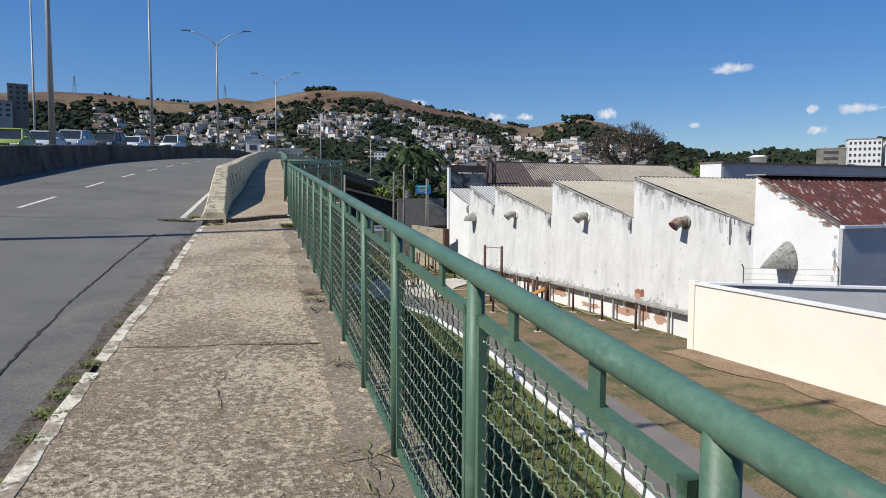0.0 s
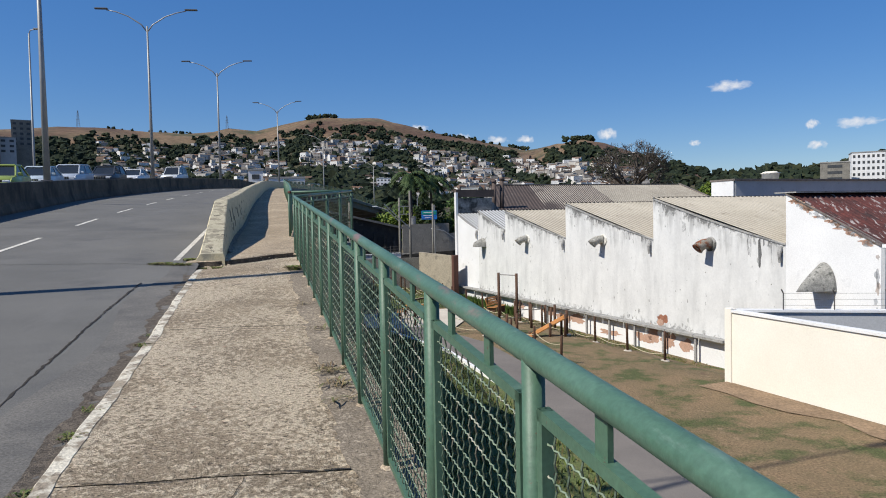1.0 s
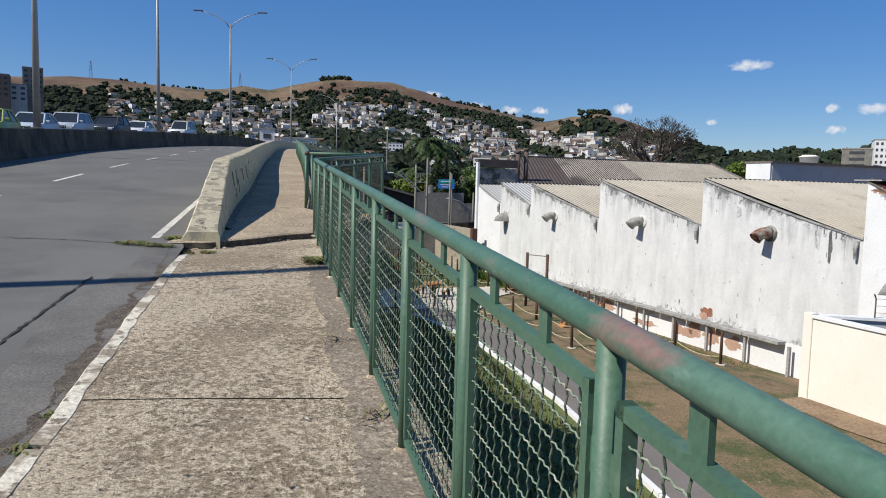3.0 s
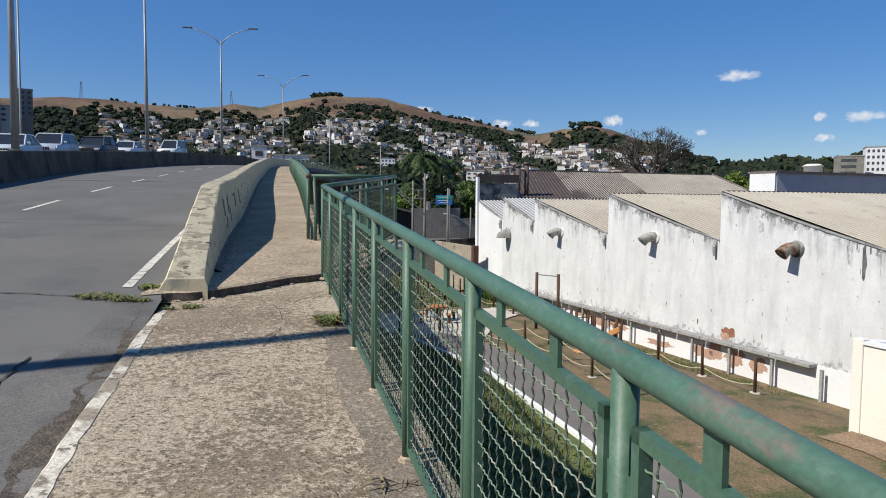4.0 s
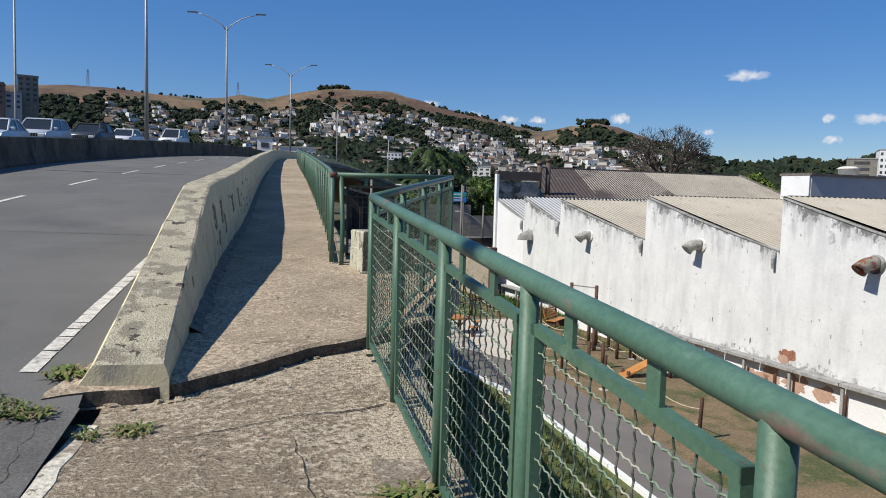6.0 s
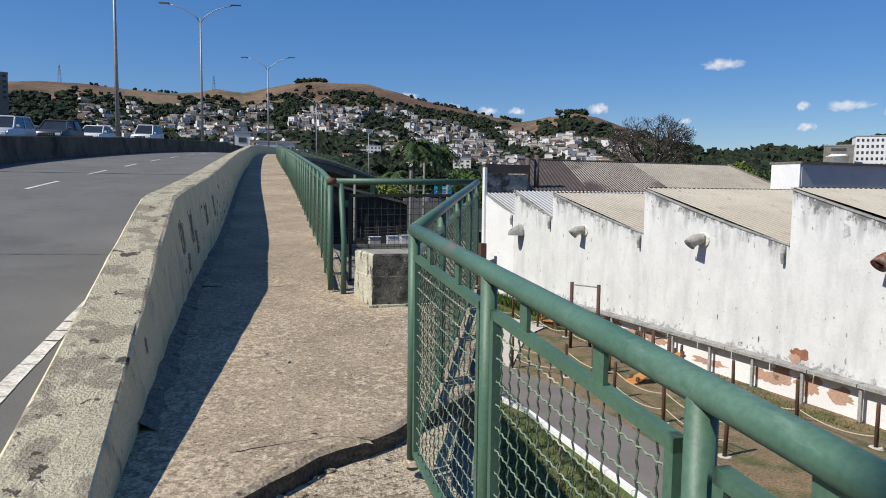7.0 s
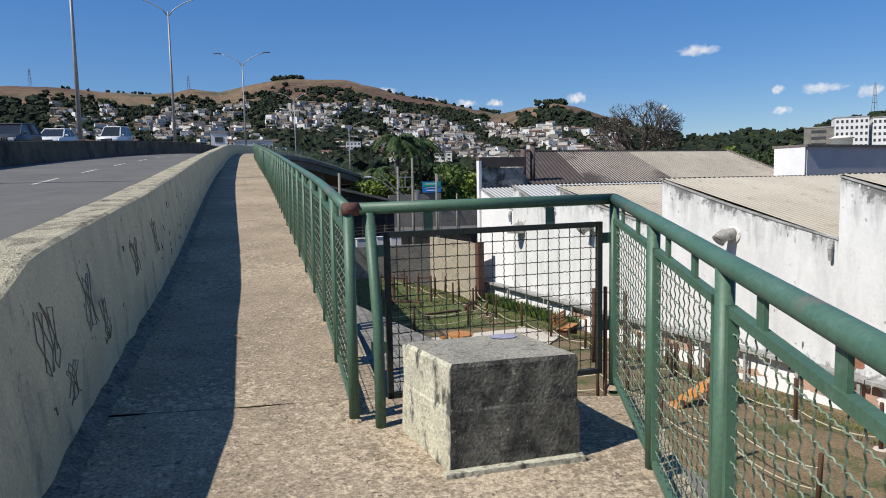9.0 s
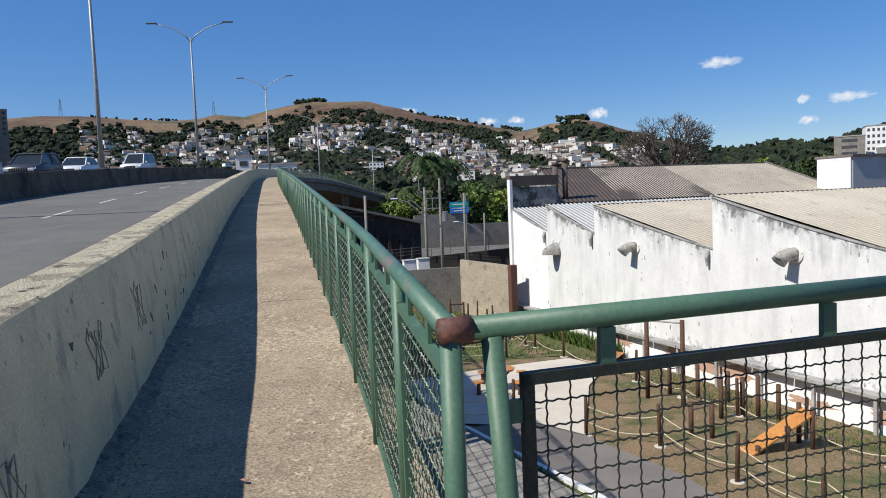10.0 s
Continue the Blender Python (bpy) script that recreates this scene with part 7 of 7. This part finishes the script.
woods(14, lambda: (wood.uniform(11.5, 14), wood.uniform(0.98, 1.0)), 2.5, 4.2)
woods(22, lambda: (wood.uniform(-20, -13), wood.uniform(0.99, 1.0)), 1.6, 2.8)
woods(40, lambda: (wood.uniform(5, 11), wood.uniform(0.97, 1.0)), 1.8, 3.4)
tagged(new("hill_woods", raw("hill_woods", np.concatenate(av).tolist(), np.concatenate(af).tolist(), M_FAR)), "dark green trees and bushes over the hillsides", "woods", kind="stuff")

# larger far buildings


def tower(name, az, d, w, dep, top, floors, cols, material, label, turn=0.0, base=-6.0):
    x, y = far_place(az, d)
    ob = thing(name, (x, y, base), label, "building", "far buildings")
    m = pose(x, y, 0, 0, 0, -az + turn)
    bm = bmesh.new()
    box(bm, (0, 0, (top + base) / 2), (w, dep, top - base), 0, 0, m)
    part("wall", bm, material, ob)
    bm = bmesh.new()
    box(bm, (0, 0, top + 0.25), (w + 0.4, dep + 0.4, 0.5), 0, 0, m)
    part("roof", bm, M_LEDGE, ob)
    fh = min(3.1, (top - base) / (floors + 1))
    for f in range(floors):
        for c in range(cols):
            bm = bmesh.new()
            box(bm, ((c + 0.5) / cols * w - w / 2, -dep / 2 - 0.03, top - fh * (f + 0.6)), (w / cols * 0.5, 0.12, fh * 0.45), 0, 0, m)
            part("window", bm, M_WINF, ob)


tower("hotel", 39.2, 420, 15, 14, 29.5, 6, 7, M_WALLC, "white multi-storey building on the far slope", 8)
tower("hotel_wing", 41.6, 425, 17, 14, 29.0, 5, 8, M_WALLC, "white multi-storey wing with rows of windows", 8)
tower("office_block", 37.3, 400, 13, 12, 24.0, 4, 1, M_BLOCKW, "grey office block with long window bands", 0)
tower("white_house", -8.25, 205, 4.2, 7, 15.6, 2, 1, M_WALLC, "plain white rendered building past the crest", 0)
tower("long_house", -5.7, 215, 11, 8, 13.8, 2, 9, M_WALLC, "long white building with dark upright windows", 0)
tower("apartment_house", 2.1, 640, 13, 11, 38, 4, 4, M_WALLC, "white apartment house above the trees", 0, 12)
tower("apartment_house", 9.3, 560, 14, 12, 24, 4, 3, M_CREAM, "cream apartment house on the slope", 0, 4)
tower("apartment_house", -24.6, 500, 11, 12, 66, 5, 3, M_BLOCKW, "pale unfinished apartment house on the near hill", 0, 20)
tower("apartment_house", -25.6, 490, 9, 14, 54, 3, 2, M_GREYW, "grey stepped apartment house on the near hill", 6, 15)
tower("apartment_house", -26.6, 480, 10, 14, 58, 4, 3, M_HOUSE, "stepped apartment house with open terraces on the near hill", -5, 15)

# pylons on the ridge
for az, h in ((-20.8, 26), (-10.3, 24), (40.8, 34)):
    x, y, z = on_hill(az, 0.995)
    py = thing("pylon", (x, y, z), "thin lattice pylon on the ridge", "pylon", "pylons")
    for dx, dy in ((-1, -1), (1, -1), (1, 1), (-1, 1)):
        bm = bmesh.new()
        tube(bm, [(x + dx * 2.2, y + dy * 2.2, z - 2), (x + dx * 0.4, y + dy * 0.4, z + h)], 0.22, 4)
        part("leg", bm, M_STEEL, py)
    for f in (0.45, 0.65, 0.85):
        bm = bmesh.new()
        box(bm, (x, y, z + h * f), (7.0 * (1.3 - f), 0.4, 0.4))
        part("crossarm", bm, M_STEEL, py)

# clouds, far behind everything: flat cards that glow in place of sunlight
M_CLOUD = bpy.data.materials.new("glowing_cloud_card")
M_CLOUD.use_nodes = True
cn, cl_ = M_CLOUD.node_tree.nodes, M_CLOUD.node_tree.links
cn.remove(cn["Principled BSDF"])
tc = cn.new("ShaderNodeTexCoord")
ob_info = cn.new("ShaderNodeObjectInfo")
nz = cn.new("ShaderNodeTexNoise")
nz.inputs["Scale"].default_value, nz.inputs["Detail"].default_value = 1.5, 4.0
add = cn.new("ShaderNodeVectorMath")
add.operation = "MULTIPLY_ADD"
add.inputs[1].default_value = (2.2, 1.0, 1.0)
cmb = cn.new("ShaderNodeVectorMath")
cmb.operation = "SCALE"
cmb.inputs[0].default_value = (40, 30, 20)
cl_.new(ob_info.outputs["Random"], cmb.inputs["Scale"])
cl_.new(tc.outputs["Object"], add.inputs[0])
cl_.new(cmb.outputs["Vector"], add.inputs[2])
cl_.new(add.outputs["Vector"], nz.inputs["Vector"])
ln_ = cn.new("ShaderNodeVectorMath")
ln_.operation = "LENGTH"
cl_.new(tc.outputs["Object"], ln_.inputs[0])
fall = cn.new("ShaderNodeMapRange")
fall.inputs["From Min"].default_value, fall.inputs["From Max"].default_value = 0.25, 1.0
fall.inputs["To Min"].default_value, fall.inputs["To Max"].default_value = 0.30, -0.42
cl_.new(ln_.outputs["Value"], fall.inputs["Value"])
sm = cn.new("ShaderNodeMath")
sm.operation = "ADD"
cl_.new(fall.outputs["Result"], sm.inputs[0])
cl_.new(nz.outputs["Fac"], sm.inputs[1])
den = cn.new("ShaderNodeMapRange")
den.inputs["From Min"].default_value, den.inputs["From Max"].default_value = 0.36, 0.95
cl_.new(sm.outputs["Value"], den.inputs["Value"])
em, tr, mx = cn.new("ShaderNodeEmission"), cn.new("ShaderNodeBsdfTransparent"), cn.new("ShaderNodeMixShader")
# emission stands in for the sun on the clouds
em.inputs["Color"].default_value, em.inputs["Strength"].default_value = (0.93, 0.95, 1.0, 1), 0.88
cl_.new(den.outputs["Result"], mx.inputs["Fac"])
cl_.new(tr.outputs["BSDF"], mx.inputs[1])
cl_.new(em.outputs["Emission"], mx.inputs[2])
cl_.new(mx.outputs["Shader"], cn["Material Output"].inputs["Surface"])
for az, e, w, h in ((29.1, 9.4, 4.4, 1.2), (37.4, 6.1, 4.2, 1.1), (20.1, 6.35, 2.3, 1.3), (11.2, 6.2, 2.6, 1.1), (8.4, 6.4, 2.6, 1.3), (34.9, 4.7, 2.0, 0.9), (40.4, 5.7, 2.4, 1.3), (34.6, 6.2, 1.4, 1.0), (13.6, 6.2, 2.0, 0.9), (4.9, 7.3, 2.4, 0.8), (26.6, 5.3, 1.3, 0.7), (45, 6.5, 4, 1.2)):
    d = 3600
    c = Vector((d * math.sin(radians(az)), d * math.cos(radians(az)), 1 + d * math.tan(radians(e))))
    me = raw("cloud", [(-1, -1, 0), (1, -1, 0), (1, 1, 0), (-1, 1, 0)], [(0, 1, 2, 3)], M_CLOUD)
    co_ = new("cloud_backdrop", me)
    co_.matrix_world = look(c, (0, 0, 0)) @ Matrix.Diagonal((d * radians(w) / 2, d * radians(h) / 2, 1, 1))
    co_.visible_shadow = False
    tagged(co_, "small white fair-weather cloud over the hills", "cloud", "clouds", "structure")

# ---- weeds, cracks and litter ----
wrnd = random.Random(14)


def weed(x, y, z, r, n, hmax, label, flat=0.6, stuff=None, slim=1.0):
    ob = thing("weed", (x, y, z), label, "weed", "weeds in the joints")
    vs, fs = [], []
    for _ in range(n):
        a, q = wrnd.uniform(0, 6.28), r * math.sqrt(wrnd.random())
        px, py = x + q * math.cos(a), y + q * math.sin(a)
        for _ in range(2):
            b = wrnd.uniform(0, 6.28)
            ln = wrnd.uniform(0.4, 1) * hmax
            w = ln * wrnd.uniform(0.05, 0.13) * slim
            d = Vector((math.cos(b), math.sin(b), 0))
            s = Vector((-d.y, d.x, 0)) * w
            o = Vector((px, py, z))
            mid, tip = o + d * ln * 0.45 + Vector((0, 0, ln * (1 - flat))), o + d * ln + Vector((0, 0, ln * (1 - flat) * wrnd.uniform(0.3, 1.1)))
            i = len(vs)
            vs += [tuple(o - s * 0.3), tuple(o + s * 0.3), tuple(mid + s), tuple(tip), tuple(mid - s)]
            fs += [(i, i + 1, i + 2, i + 4), (i + 4, i + 2, i + 3)]
    me = raw("leaves", vs, fs, stuff or M_WEED)
    me.transform(Matrix.Translation((-x, -y, -z)))
    lv_ = new("leaves", me)
    lv_.parent = ob
    return ob


for y, n, r in ((-14.75, 110, 0.13), (-15.0, 110, 0.14), (-15.3, 80, 0.13), (-15.65, 40, 0.12), (-14.4, 70, 0.10), (-14.1, 40, 0.09), (-13.3, 40, 0.1), (-12.8, 26, 0.09), (-11.0, 30, 0.1), (-10.6, 14, 0.07), (-16.2, 20, 0.1)):
    x = X_KERB(y) + 0.0
    weed(x, y, ZD(y) - 0.02, r * 0.8, n, 0.07, "low brownish green weed along the kerb")
for x, y, n, r, h in ((-1.75, -4.85, 110, 0.2, 0.1), (-1.5, -4.95, 90, 0.15, 0.1), (-1.3, -5.02, 70, 0.1, 0.09), (-1.38, -4.35, 70, 0.12, 0.14), (-0.75, -5.1, 60, 0.09, 0.1), (-0.95, -5.15, 30, 0.08, 0.09)):
    weed(x, y, max(road_z(x, y), ZD(y) - 0.06) if x < -1.1 else ZD(y) + dip(x, y), r, n, h, "green weed tuft in the broken joint")
M_STRAW = tints("dry_grass", [(0.26, 0.20, 0.11), (0.17, 0.125, 0.075), (0.32, 0.26, 0.15), (0.15, 0.16, 0.06), (0.11, 0.08, 0.055)], 0.8, True)
for y, n in ((-6.1, 70), (-6.2, 40)):
    x = X_RAIL(y) - 0.14
    weed(x, y, ZD(y) + dip(x, y), 0.10, n, 0.19, "long green grass tuft at the foot of the railing", 0.62, None, 0.6)
for y, n in ((-12.2, 26), (-12.6, 22), (-12.9, 10), (-16.05, 6), (-16.5, 6), (-9.3, 6), (-10.7, 8), (-14.6, 7), (-6.1, 30)):
    x = X_RAIL(y) - 0.13
    weed(x, y, ZD(y) + dip(x, y) + 0.008, 0.10, n, 0.24, "dry straw and twigs at the foot of the railing", 0.84, M_STRAW, 0.28)


def crack(name, pts, width, zf, seed, parent):
    """A jagged dark ribbon lying on a surface."""
    r = random.Random(seed)
    line = []
    for (ax, ay), (bx_, by_) in zip(pts, pts[1:]):
        n = max(2, int(math.dist((ax, ay), (bx_, by_)) / 0.07))
        for k in range(n):
            f = k / n
            line.append((ax + (bx_ - ax) * f + r.uniform(-0.012, 0.012), ay + (by_ - ay) * f + r.uniform(-0.012, 0.012)))
    line.append(pts[-1])
    rows_ = []
    for i, (x, y) in enumerate(line):
        a, b = line[max(0, i - 1)], line[min(len(line) - 1, i + 1)]
        d = Vector((b[0] - a[0], b[1] - a[1])).normalized()
        w = width * r.uniform(0.25, 1.0) * (0.25 if i in (0, len(line) - 1) else 1)
        rows_.append([(x - d.y * w, y + d.x * w, zf(x, y) + 0.003), (x + d.y * w, y - d.x * w, zf(x, y) + 0.003)])
    part("crack", strip(rows_), M_CRACK, parent, "jagged dark crack")


deck_z = lambda x, y: ZD(y) + dip(x, y) + 0.003
crack("crack", [(1.16, -14.05), (1.13, -14.35), (1.17, -14.6)], 0.003, deck_z, 1, pavement)
crack("crack", [(1.13, -14.75), (1.11, -15.0), (1.2, -15.25), (1.22, -15.5)], 0.0045, deck_z, 11, pavement)
crack("crack", [(1.2, -15.8), (1.16, -16.05)], 0.0025, deck_z, 12, pavement)
crack("crack", [(0.3, -14.03), (0.8, -14.08), (1.3, -14.02), (1.9, -14.07)], 0.007, deck_z, 13, pavement)
crack("crack", [(1.03, -14.72), (1.13, -14.70)], 0.011, deck_z, 2, pavement)
crack("crack", [(-0.55, -5.3), (0.1, -5.05), (0.45, -5.0), (0.75, -4.85)], 0.008, deck_z, 3, pavement)
crack("crack", [(-0.3, -6.9), (0.1, -6.7), (0.3, -6.3)], 0.006, deck_z, 4, pavement)
crack("crack", [(0.1, -5.35), (0.3, -6.1), (0.2, -6.9)], 0.004, deck_z, 5, pavement)
walk_z = lambda x, y: ZD(y) + 0.006
crack("crack", [(-0.4, -3.7), (0.1, -3.55), (0.5, -3.6)], 0.005, walk_z, 6, walk2)
cracks = thing("road_crack", (-2, -6, road_z(-2, -6)), "dark open cracks in the asphalt", "road crack", kind="structure")
rz = lambda x, y: road_z(x, y) + 0.006
crack("crack", [(-1.45, -4.95), (-2.6, -4.7), (-4.2, -4.75), (-6.0, -4.6), (-9.5, -4.4)], 0.02, rz, 7, cracks)
crack("crack", [(-0.15, -17.0), (-0.35, -14.6), (-0.75, -12.4), (-1.2, -9.2), (-1.45, -7.0)], 0.016, rz, 8, cracks)
crack("crack", [(-11, 2.0), (-8, 2.3), (-5, 2.2), (-2.6, 2.4)], 0.015, rz, 9, cracks)
crack("crack", [(-15.5, 38), (-12, 38.6), (-6.4, 39)], 0.05, rz, 10, cracks)
# rubble in the broken joint
for k in range(22):
    x = wrnd.triangular(-1.2, 0.7, -0.9)
    y = joint_y(x) - wrnd.uniform(0.0, 0.14)
    s = wrnd.uniform(0.008, 0.03)
    bm = bmesh.new()
    bmesh.ops.create_icosphere(bm, subdivisions=1, radius=s)
    for v in bm.verts:
        v.co = Vector((v.co.x * 1.3 + x, v.co.y + y, v.co.z * 0.6 + ZD(y) + dip(x, y) + s * 0.2)) + rnd_unit(wrnd) * s * 0.25
    solid("rubble", bm, M_CONC, "broken grey concrete crumb in the open joint", "rubble", group="rubble in the joint")
# dry leaves and crumbs on the walk
for k in range(60):
    y = wrnd.uniform(-18, 8)
    lo_x, hi_x = (X_KERB(y) + 0.2, X_RAIL(y)) if y < -5 else (X_BARR(y) + 0.15, rail_x(y) - 0.25)
    x = wrnd.uniform(lo_x, hi_x)
    s = wrnd.uniform(0.008, 0.03)
    bm = bmesh.new()
    a = wrnd.uniform(0, 6.28)
    z = ZD(y) + (dip(x, y) if y < -5 else 0) + 0.014
    c, sn = math.cos(a) * s, math.sin(a) * s
    vs4 = [bm.verts.new(p) for p in ((x - c, y - sn, z), (x + sn * 0.5, y - c * 0.5, z + s * 0.4), (x + c, y + sn, z + s * 0.15), (x - sn * 0.5, y + c * 0.5, z + s * 0.3))]
    bm.faces.new(vs4)
    bmesh.ops.solidify(bm, geom=bm.faces[:], thickness=0.003)
    solid("dry_leaf", bm, M_PINK if k % 3 else M_WHITE, "small dry curled leaf on the concrete", "leaf", group="litter on the walk")
